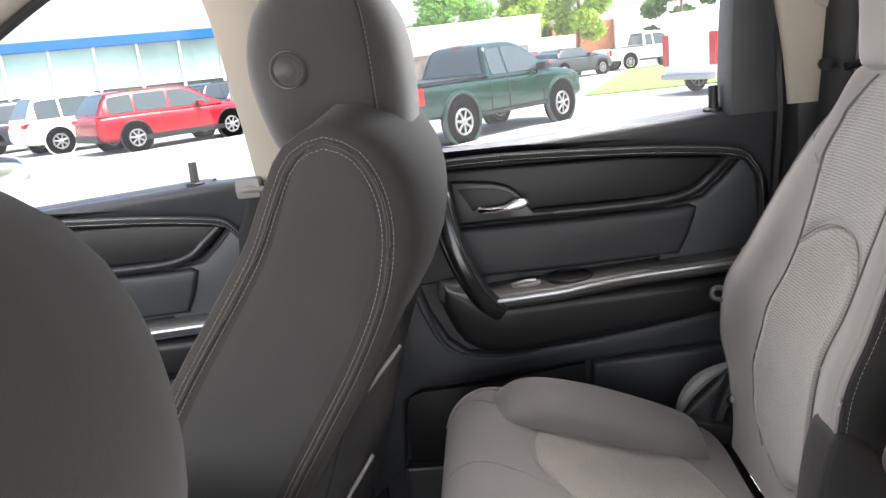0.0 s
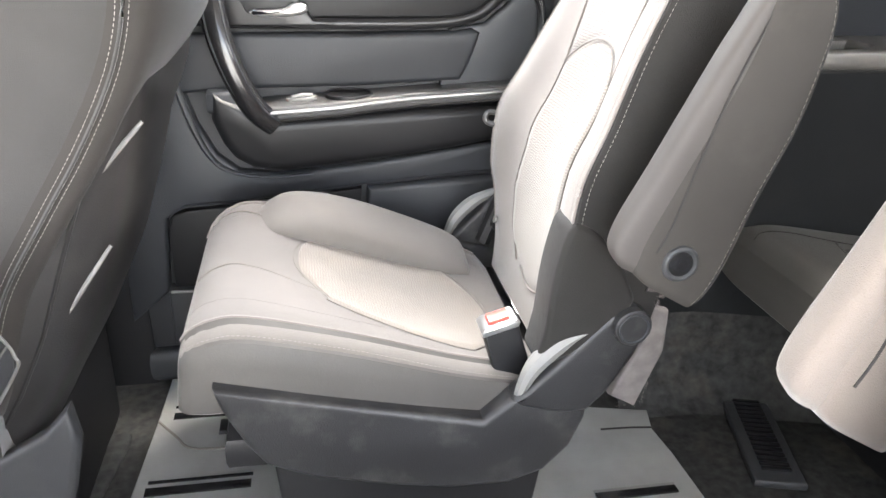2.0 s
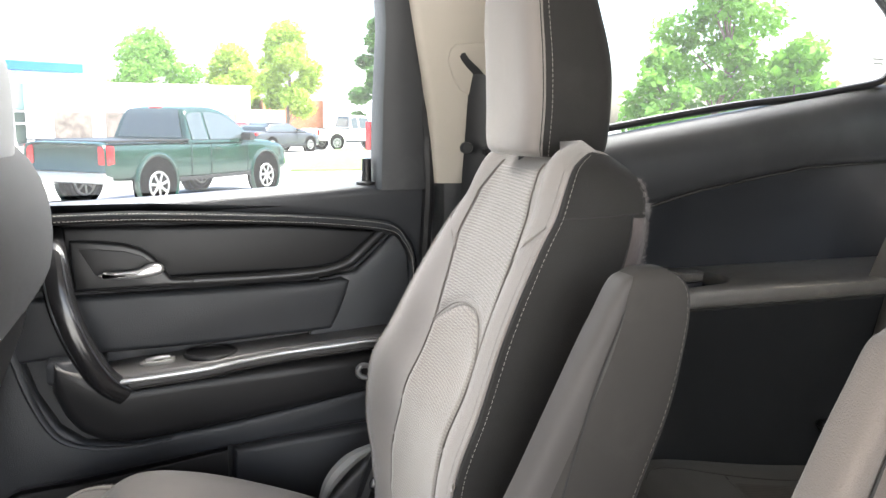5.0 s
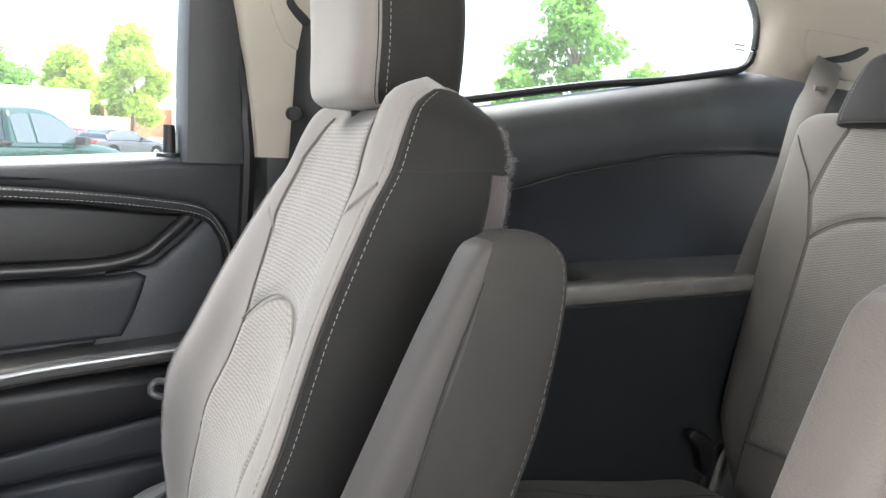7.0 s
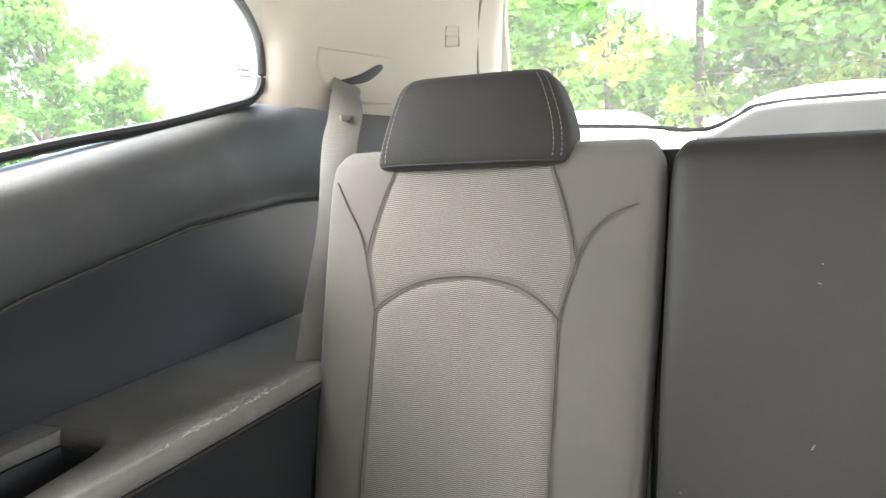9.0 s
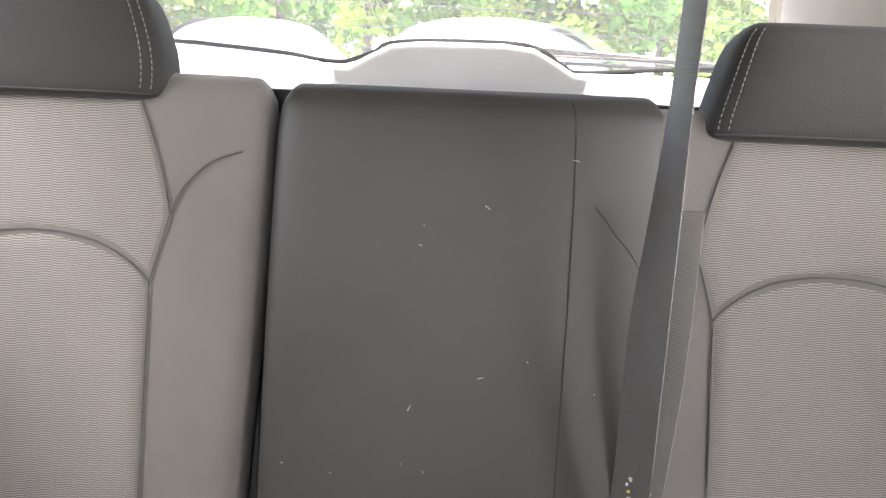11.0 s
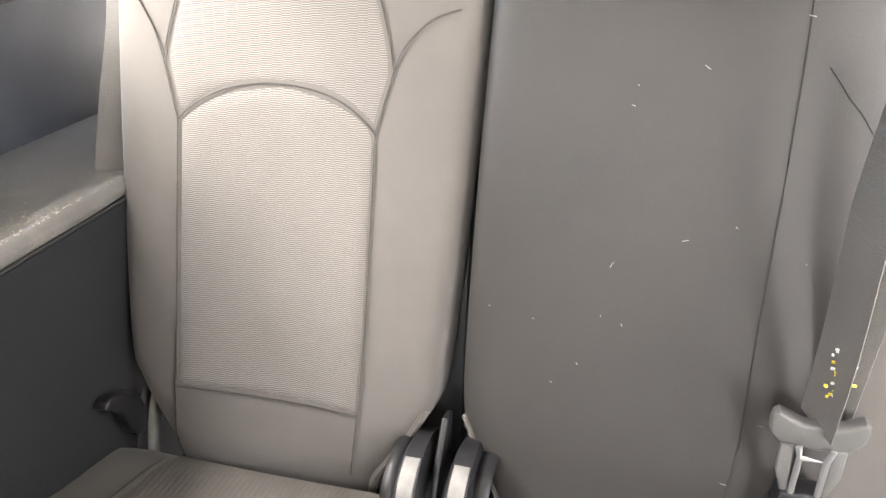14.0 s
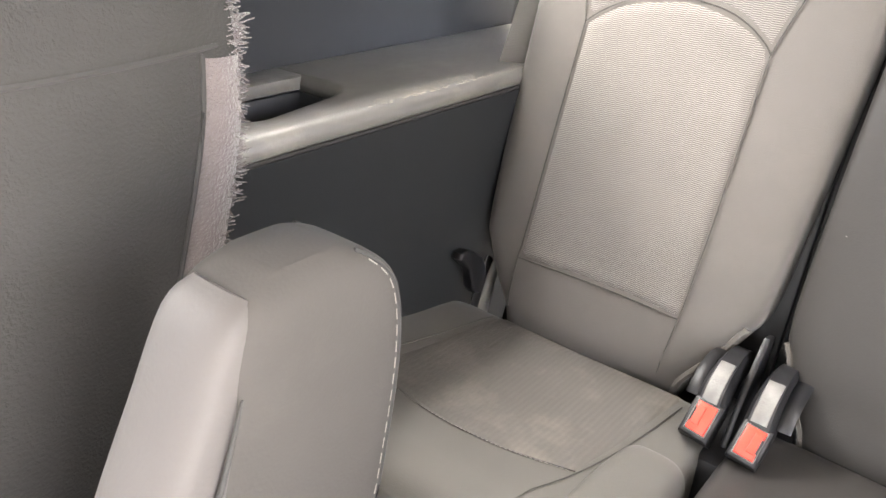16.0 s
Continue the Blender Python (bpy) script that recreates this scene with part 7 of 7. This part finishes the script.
def suv(name, label, paint, L=4.86, H=1.70, cat="car", dark_low=True, group="parked cars", saloon_tail=0.0):
    c = root(name, (0, 0, 0), label, cat, group)
    h = L / 2
    part("body", hull([(-h, 0.50, 0.86, 0.78), (-h + 0.06, 0.40, 0.98, 0.88), (-h + 0.35, 0.30, 1.06, 0.94), (-0.6, 0.26, 1.06, 0.95), (0.5, 0.26, 1.05, 0.95), (h - 1.2, 0.27, 1.04, 0.95), (h - 0.6, 0.28, 0.98, 0.93), (h - 0.15, 0.32, 0.84, 0.83), (h, 0.42, 0.68, 0.70)]), paint, c)
    r = -h + 0.10 + saloon_tail
    cabin(c, [(r, 1.03), (r + 0.10, 1.24), (r + 0.30, H - 0.14), (r + 0.55, H - 0.03), (-0.2, H), (h - 2.15, H - 0.05), (h - 1.75, H - 0.26), (h - 1.18, 1.04)], 1.02, 0.91, 0.70, paint,
          ((r + 0.30, r + 0.98), (r + 1.05, r + 1.95), (r + 2.02, h - 1.55)), CAR_GLASS)
    for x in (-L * 0.294, L * 0.294):
        for s in (-1, 1):
            part("wheel_arch", disc((x, s * 0.79, 0.38), 0.43, (0, s, 0), 0.172, 30, 0.05), ARCH, c)
            part("arch_lip", ring((x, s * 0.945, 0.38), 0.445, 0.022, (0, 1, 0)), BLACK if dark_low else paint, c)
            wheel(c, x, s * 0.87, 0.37)
    if dark_low:
        part("side_cladding", join(box(-h + 0.9, h - 0.95, -0.968, -0.93, 0.27, 0.42, 0.02), box(-h + 0.9, h - 0.95, 0.93, 0.968, 0.27, 0.42, 0.02)), BLACK, c)
        part("rear_valance", box(-h - 0.015, -h + 0.2, -0.80, 0.80, 0.34, 0.55, 0.05), BLACK, c)
    for s in (-1, 1):
        part("tail_lamp", box(-h - 0.005, -h + 0.28, s * 0.74 - 0.15, s * 0.74 + 0.15, 0.84, 0.97, 0.04), LAMP_RED, c)
        part("wing_mirror", box(h - 2.0, h - 1.84, s * 1.0 - 0.09, s * 1.0 + 0.09, 1.03, 1.17, 0.05), paint, c)
        part("door_line", join(*[box(x, x + 0.008, s * 0.953 - 0.003, s * 0.953 + 0.003, 0.45, 1.0, 0.001) for x in (-0.62, 0.42)]), BLACK, c)
        part("door_handle", join(*[box(x, x + 0.18, s * 0.962 - 0.012, s * 0.962 + 0.012, 0.88, 0.915, 0.01) for x in (-0.50, 0.52)]), paint, c)
    part("roof_rails", join(*[tube([(-h + 0.85, s * 0.64, H - 0.02), (h - 2.3, s * 0.64, H - 0.01)], 0.02) for s in (-1, 1)]), BLACK, c)
    return c


def pickup(name, label, paint, L=5.4, H=1.79):
    c = root(name, (0, 0, 0), label, "pickup truck", "parked cars")
    h = L / 2
    part("body", hull([(-h, 0.60, 1.10, 0.86), (-h + 0.05, 0.52, 1.16, 0.915), (-1.6, 0.46, 1.17, 0.93), (-0.5, 0.42, 1.15, 0.935), (0.6, 0.42, 1.14, 0.935), (1.2, 0.42, 1.17, 0.94), (h - 0.9, 0.44, 1.15, 0.94), (h - 0.35, 0.46, 1.06, 0.90), (h - 0.06, 0.50, 0.92, 0.80), (h, 0.56, 0.78, 0.70)], 8.0), paint, c)
    part("bed_well", box(-h + 0.12, -0.72, -0.80, 0.80, 1.10, 1.176, 0.005), BLACK, c)
    part("bed_rails", join(*[box(-h + 0.05, -0.70, s * 0.875 - 0.045, s * 0.875 + 0.045, 1.165, 1.187, 0.01) for s in (-1, 1)]), BLACK, c)
    cabin(c, [(-0.74, 1.14), (-0.70, 1.38), (-0.62, H - 0.13), (-0.48, H - 0.03), (0.0, H), (0.42, H - 0.03), (0.80, H - 0.20), (1.38, 1.15)], 1.13, 0.90, 0.68, paint, ((-0.60, -0.16), (-0.09, 1.06)), CAR_GLASS)
    for x in (-1.60, 1.66):
        for s in (-1, 1):
            part("wheel_arch", disc((x, s * 0.78, 0.43), 0.46, (0, s, 0), 0.172, 30, 0.04), ARCH, c)
            part("wheel_flare", ring((x, s * 0.925, 0.44), 0.50, 0.045, (0, 1, 0)), paint, c)
            wheel(c, x, s * 0.86, 0.39, 0.39)
    for s in (-1, 1):
        part("tail_lamp", box(-h - 0.012, -h + 0.14, s * 0.815 - 0.10, s * 0.815 + 0.10, 0.78, 1.10, 0.03), LAMP_RED, c)
        part("wing_mirror", box(0.86, 1.02, s * 1.02 - 0.11, s * 1.02 + 0.11, 1.14, 1.31, 0.05), BLACK, c)
        part("door_handle", join(*[box(x, x + 0.2, s * 0.953 - 0.015, s * 0.953 + 0.015, 0.99, 1.03, 0.012) for x in (-0.02,)]), paint, c)
        part("door_line", join(*[box(x, x + 0.009, s * 0.942 - 0.003, s * 0.942 + 0.003, 0.5, 1.12, 0.001) for x in (-0.70, -0.14, 1.02)]), BLACK, c)
        part("sill_strip", box(-1.05, 1.1, s * 0.938 - 0.012, s * 0.938 + 0.012, 0.43, 0.50, 0.01), BLACK, c)
    part("tailgate_line", join(box(-h - 0.004, -h + 0.01, -0.72, 0.72, 1.095, 1.105, 0.001), box(-h - 0.004, -h + 0.01, -0.72, 0.72, 0.66, 0.67, 0.001)), BLACK, c)
    part("bumper", box(-h - 0.10, -h + 0.10, -0.90, 0.90, 0.48, 0.66, 0.05), ALLOY, c)
    part("high_brake_lamp", box(-0.56, -0.50, -0.14, 0.14, H - 0.05, H - 0.015, 0.01), LAMP_RED, c)
    return c


truck = pickup("pickup_truck", "dark green extended-cab pickup truck parked outside", CAR_GREEN)
place_car(truck, 0.0, 16.2, 50)
red = suv("red_suv", "red crossover parked on the lot", CAR_RED, 4.86, 1.64)
place_car(red, -9.0, 22.0, 47)
esc = suv("white_suv", "cream white small SUV with roof rails", CAR_WHITE, 4.45, 1.74, dark_low=False)
place_car(esc, -12.4, 24.0, 47)
gsuv = suv("grey_suv", "dark grey SUV at the end of the row", CAR_GREY, 4.8, 1.68)
place_car(gsuv, -15.9, 26.2, 47)
far1 = suv("white_car", "white car beyond the red crossover", CAR_WHITE, 4.6, 1.6)
place_car(far1, -7.2, 29.0, 62)
far2 = suv("silver_car", "dark silver car beyond the red crossover", CAR_GREY, 4.6, 1.62)
place_car(far2, -9.9, 30.5, 62)
sed = suv("dark_sedan", "dark saloon parked far off by the lawn", CAR_GREY, 4.7, 1.45, saloon_tail=0.55)
place_car(sed, 4.6, 39.5, 40)
sed2 = suv("red_sedan", "small red car parked far off", CAR_RED, 4.3, 1.45, saloon_tail=0.4)
place_car(sed2, 2.9, 43.0, 40)
wt = pickup("white_pickup", "white pickup truck parked far off", CAR_WHITE, 5.6, 1.9)
place_car(wt, 9.3, 43.5, 20)
van = root("white_van", (0, 0, 0), "white pickup with a tall white canopy", "van", "parked cars")
part("body", side_loft([(-2.6, 0.4), (-2.6, 1.95), (-2.5, 2.1), (1.0, 2.12), (1.5, 1.95), (2.2, 1.2), (2.9, 1.0), (3.0, 0.5), (2.6, 0.35)], 1.0), CAR_WHITE, van)
for s in (-1, 1):
    part("tail_lamp", box(-2.63, -2.4, s * 0.90 - 0.11, s * 0.90 + 0.11, 0.75, 1.55, 0.02), LAMP_RED, van)
    for x in (-1.6, 2.0):
        wheel(van, x, s * 0.92, 0.38, 0.38)
part("bumper", box(-2.75, -2.55, -0.95, 0.95, 0.4, 0.55, 0.03), ALLOY, van)
place_car(van, 7.8, 21.5, 25)


def saloon(label, L, H):
    """A white car with a smooth arched roof."""
    c = root("white_car", (0, 0, 0), label, "car", "parked cars")
    h = L / 2
    roof = [(-h, 0.55), (-h + 0.04, 0.92), (-h + 0.30, 1.06), (-h + 0.80, 1.22), (-h + 1.35, H - 0.10), (-h + 1.9, H - 0.005), (-h + 2.45, H - 0.03), (-h + 2.95, H - 0.20), (-h + 3.45, 1.12), (-h + 3.7, 1.03), (h - 0.5, 0.92), (h - 0.08, 0.72), (h, 0.45)]
    top = spline([(x, z, 0) for x, z in roof], 5)
    rings = []
    for t in (-1.0, -0.99, -0.95, -0.86, -0.7, -0.35, 0.0, 0.35, 0.7, 0.86, 0.95, 0.99, 1.0):
        k = abs(t)
        cut = 1 - 0.62 * max(0, (k - 0.66) / 0.34) ** 1.6
        r = []
        for p in top:
            z = p.y if p.y < 0.95 else 0.95 + (p.y - 0.95) * cut
            r.append(Vector((p.x * (1 - 0.015 * k * k), t * 0.9 * (1 - 0.05 * (p.y > 1.1)), z - 0.05 * k ** 4)))
        rings.append(r + [Vector((h - 0.1, t * 0.88, 0.25)), Vector((-h + 0.1, t * 0.88, 0.28))])
    body = part("body", loft(rings), CAR_WHITE, c)
    ws = [(p.x, p.y) for p in top if -h + 2.55 < p.x < -h + 3.52]
    V = [Vector((x + 0.012, y * (0.60 + 0.10 * i / len(ws)), z + 0.014)) for i, (x, z) in enumerate(ws) for y in (-1, -0.5, 0, 0.5, 1)]
    part("windscreen", (V, [(5 * i + j, 5 * i + j + 1, 5 * i + j + 6, 5 * i + j + 5) for i in range(len(ws) - 1) for j in range(4)]), CAR_GLASS, body)
    for s in (-1, 1):
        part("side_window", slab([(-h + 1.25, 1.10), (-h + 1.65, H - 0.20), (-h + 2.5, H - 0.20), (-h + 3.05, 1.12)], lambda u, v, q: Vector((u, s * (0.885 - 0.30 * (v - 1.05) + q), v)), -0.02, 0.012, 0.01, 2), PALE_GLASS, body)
        part("wing_mirror", box(h - 1.62, h - 1.45, s * 0.98 - 0.09, s * 0.98 + 0.09, 1.02, 1.14, 0.04), CAR_WHITE, body)
        part("tail_lamp", box(-h - 0.01, -h + 0.16, s * 0.70 - 0.14, s * 0.70 + 0.14, 0.80, 0.93, 0.03), LAMP_RED, c)
        for x in (-L * 0.29, L * 0.29):
            wheel(c, x, s * 0.83, 0.34, 0.34, 0.22)
    return c


# far paler than CAR_GLASS: sun glare on the side panes put into the colour
PALE_GLASS = mat("glare_tinted_car_glass", (0.30, 0.31, 0.30), 0.12, vary=0.08, spec=0.7)
wa = saloon("white saloon with an arched roof parked behind the tailgate", 4.7, 1.77)
place_car(wa, 8.0, -0.25, -108)
wb = saloon("white hatchback parked further behind the tailgate", 4.5, 1.74)
place_car(wb, 12.2, 3.6, 80)
rt = pickup("red_pickup", "red pickup truck parked far behind", CAR_RED, 5.4, 1.85)
place_car(rt, 30, -11.5, 100)
wc = suv("white_car", "white car seen through the quarter window", CAR_WHITE, 4.7, 1.62)
place_car(wc, 12.6, 15.8, 130)

# wing mirror outside the front window
wm = root("wing_mirror", (-1.08, 1.72, 1.14), "black passenger wing mirror of the car", "mirror")
part("housing", slab([(1.58, 1.15), (1.60, 1.27), (1.66, 1.30), (1.80, 1.285), (1.83, 1.22), (1.80, 1.15), (1.70, 1.125)], yz, -1.16, -1.05, 0.03, 4, smooth=3), BLACK, wm)
part("mirror_glass", slab([(1.60, 1.16), (1.62, 1.262), (1.67, 1.285), (1.785, 1.27), (1.81, 1.22), (1.785, 1.16), (1.70, 1.14)], yz, -1.052, -1.046, 0.002, smooth=3), CHROME, wm)
part("arm", tube([(-1.11, 1.45, 1.17), (-1.11, 1.60, 1.19)], 0.03), BLACK, wm)

# showroom with a blue fascia
shop = root("showroom_building", (-16, 45, GZ), "glass-fronted showroom with a blue fascia band", "building")
SA, SB = Vector((-34, 34, 0)), Vector((-5.4, 49.1, 0))
SD = (SB - SA).normalized()
SN = Vector((SD.y, -SD.x, 0))


def on_shop(u, out, z):
    return SA + SD * u + SN * out + Vector((0, 0, GZ + z))


def shop_box(u0, u1, o0, o1, z0, z1):
    return slab([(u0, z0), (u1, z0), (u1, z1), (u0, z1)], lambda u, v, h: on_shop(u, h, v), o0, o1, 0.02, 1)


LS = (SB - SA).length
part("wall", shop_box(0, LS, -8, -0.2, 0, 4.55), WALL_WHITE, shop)
part("fascia", shop_box(-0.2, LS, -0.2, 0.5, 4.1, 4.6), BLUE, shop, "blue fascia band")
part("upper_wall", shop_box(9, LS, -0.2, 0.02, 2.0, 4.1), SHOPPANEL, shop, "pale greenish glazing")
k = 0
u = 0.0
while u < LS - 2.2:
    for z0, z1 in (((0.15, 1.2), (1.3, 1.9)) if u > 9 else ((0.15, 1.2), (1.3, 1.85), (1.95, 4.0))):
        w = part("window", shop_box(u + 0.05, u + 2.15, -0.15, -0.05, z0, z1), SHOPGLASS, shop)
    part("mullion", shop_box(u - 0.07, u + 0.07, -0.2, 0.14, 0, 4.1), WALL_WHITE, shop)
    u += 2.2
for z in (1.25, 1.92):
    part("rail", shop_box(0, LS, -0.2, 0.13, z - 0.06, z + 0.06), WALL_WHITE, shop)
pole = thing("lamp_post", tube([(-8.2, 25.5, GZ), (-8.2, 25.5, 9.0)], 0.07, 10), ALLOY, "tall pale metal lamp post on the lot", "lamp post")

# colour of flat wall panels that paint the shaded inside of the workshop
DIM = mat("dim_workshop_inside", (0.16, 0.13, 0.11), 0.8, vary=0.5, scale=2)
garage = root("white_workshop", (-0.5, 48, GZ), "long low white workshop with dim painted openings", "building")
part("wall", box(-8, 3.9, 47, 60, GZ, 3.25, 0.05), WALL_WHITE, garage)
for x in (-6.6, -4.0, -1.4, 1.2):
    part("garage_opening", box(x, x + 1.9, 46.93, 47.05, GZ + 0.2, 1.75, 0.02), DIM, garage)
part("parapet", box(-8.1, 4.0, 46.9, 60.1, 3.25, 3.4, 0.02), WALL_WHITE, garage)
shed = root("brick_building", (12, 75, GZ), "far brick building with a pale flat front", "building")
part("brick_wall", box(7.0, 12.5, 72, 84, GZ, 3.3, 0.05), BRICK, shed)
part("pale_wall", box(12.5, 26, 71, 84, GZ, 4.2, 0.05), WALL_WHITE, shed)
part("annex", box(3.0, 7.5, 60, 72, GZ, 2.2, 0.05), WALL_WHITE, shed)


def leaf_cloud(centres, count, size, seed, flat=0.75):
    """Many small folded leaf clumps scattered in uneven blobs: centres are (x, y, z, radius)."""
    r = random.Random(seed)
    V, F = [], []
    wsum = [c[3] ** 2 for c in centres]
    for i in range(count):
        c = r.choices(centres, wsum)[0]
        d = Vector((r.gauss(0, 1), r.gauss(0, 1), r.gauss(0, 1))).normalized()
        rad = c[3] * (r.random() ** 0.28) * r.uniform(0.75, 1.08)
        p = Vector(c[:3]) + Vector((d.x * rad, d.y * rad, d.z * rad * flat))
        a = Vector((r.gauss(0, 1), r.gauss(0, 1), r.gauss(0, 0.7))).normalized()
        b = a.orthogonal().normalized()
        b = (Matrix.Rotation(r.uniform(0, 6.28), 3, a) @ b)
        s = size * r.uniform(0.55, 1.35)
        k = len(V)
        V += [p - a * s, p + b * s * 0.55, p + a * s, p - b * s * 0.55 + Vector((0, 0, s * 0.2))]
        F += [(k, k + 1, k + 2), (k, k + 2, k + 3)]
    return V, F


def tree(x, y, height, spread, seed, leaves, label, count=5000, size=0.16, low=0.28, conical=False):
    r = random.Random(seed)
    t = root("tree", (x, y, GZ), label, "tree", "trees")
    trunk = [Vector((x + r.uniform(-0.1, 0.1) * k, y + r.uniform(-0.1, 0.1) * k, GZ + height * 0.9 * k / 6)) for k in range(7)]
    limbs = [tube(trunk, lambda s: 0.035 * height * (1 - 0.85 * s) * 0.55, 8)]
    centres = []
    for i in range(16):
        z = low + (1 - low) * (i + 0.5) / 16
        a = i * 2.4 + r.uniform(-0.4, 0.4)
        wid = spread * (1.05 - z) * 1.1 if conical else spread * math.sin(math.pi * min(0.97, (z - low) / (1 - low) * 0.80 + 0.18)) * r.uniform(0.45, 0.95)
        b = Vector((x + math.cos(a) * wid * 0.75, y + math.sin(a) * wid * 0.75, GZ + height * z))
        s = trunk[min(5, int(z * 5))]
        limbs.append(tube([s, s.lerp(b, 0.5) + Vector((0, 0, -0.1)), b], lambda q: 0.012 * height * (1 - 0.8 * q) * 0.5, 5))
        centres.append((b.x, b.y, b.z, spread * r.uniform(0.26, 0.46) * (0.6 if conical else 1)))
    part("trunk", join(*limbs), BARK, t)
    part("crown", leaf_cloud(centres, count, size, seed + 1), leaves, t, smooth=False)
    return t


tree(15.5, 19.5, 6.3, 2.1, 21, LEAF, "young green broadleaf tree seen through the quarter window", 8000, 0.11, 0.2)
tree(13.4, 19.6, 3.6, 1.5, 22, LEAF, "bushy green tree beside the lot", 2500, 0.14, 0.1)
tree(17.5, 18.5, 3.8, 1.6, 23, LEAF, "bushy green tree beside the lot", 2500, 0.14, 0.1)
tree(-2.2, 70, 8.0, 4.2, 31, LEAF, "broad green tree behind the workshop", 9000, 0.2)
tree(4.5, 74, 7.5, 3.8, 32, LEAF2, "pale green tree behind the workshop", 9000, 0.2)
tree(8.2, 64, 8.6, 3.8, 33, LEAF2, "pale green tree beside the brick building", 9000, 0.19)
tree(14.2, 56, 9.2, 4.0, 34, LEAF3, "olive green conifer beyond the lawn", 11000, 0.17, 0.12, True)
woods = root("woods", (34, 0, GZ), "dense sunlit hedge and woods behind the lot", "woods", kind="stuff")
rw = random.Random(77)
for nm, mm, lo, hi, n, size in (("leaves", LEAF, 1.5, 9, 26000, 0.26), ("pale_leaves", LEAF2, 0.6, 4.2, 16000, 0.22), ("dark_leaves", LEAF3, 2.0, 12, 20000, 0.30)):
    cs = []
    for i in range(70):
        y = rw.uniform(-22, 22)
        x = 31 + rw.uniform(-2.5, 3.5) + (0 if nm != "dark_leaves" else 3.0)
        top = hi * (1.0 if y < 9 else max(0.3, 1 - (y - 9) / 14))
        cs.append((x, y, GZ + rw.uniform(lo, max(lo + 0.3, top)), rw.uniform(1.0, 2.2)))
    tagged(part(nm, leaf_cloud(cs, n, size, 80 + n % 7), mm, woods, smooth=False), kind="stuff")
for i in range(12):
    y, x = -18 + 3.1 * i + rw.uniform(-1, 1), 32.5 + rw.uniform(-1.0, 2)
    part("trunk", tube([(x, y, GZ), (x + rw.uniform(-0.3, 0.3), y + rw.uniform(-0.3, 0.3), 11)], lambda t: 0.22 * (1 - 0.5 * t), 8), BARK, woods)
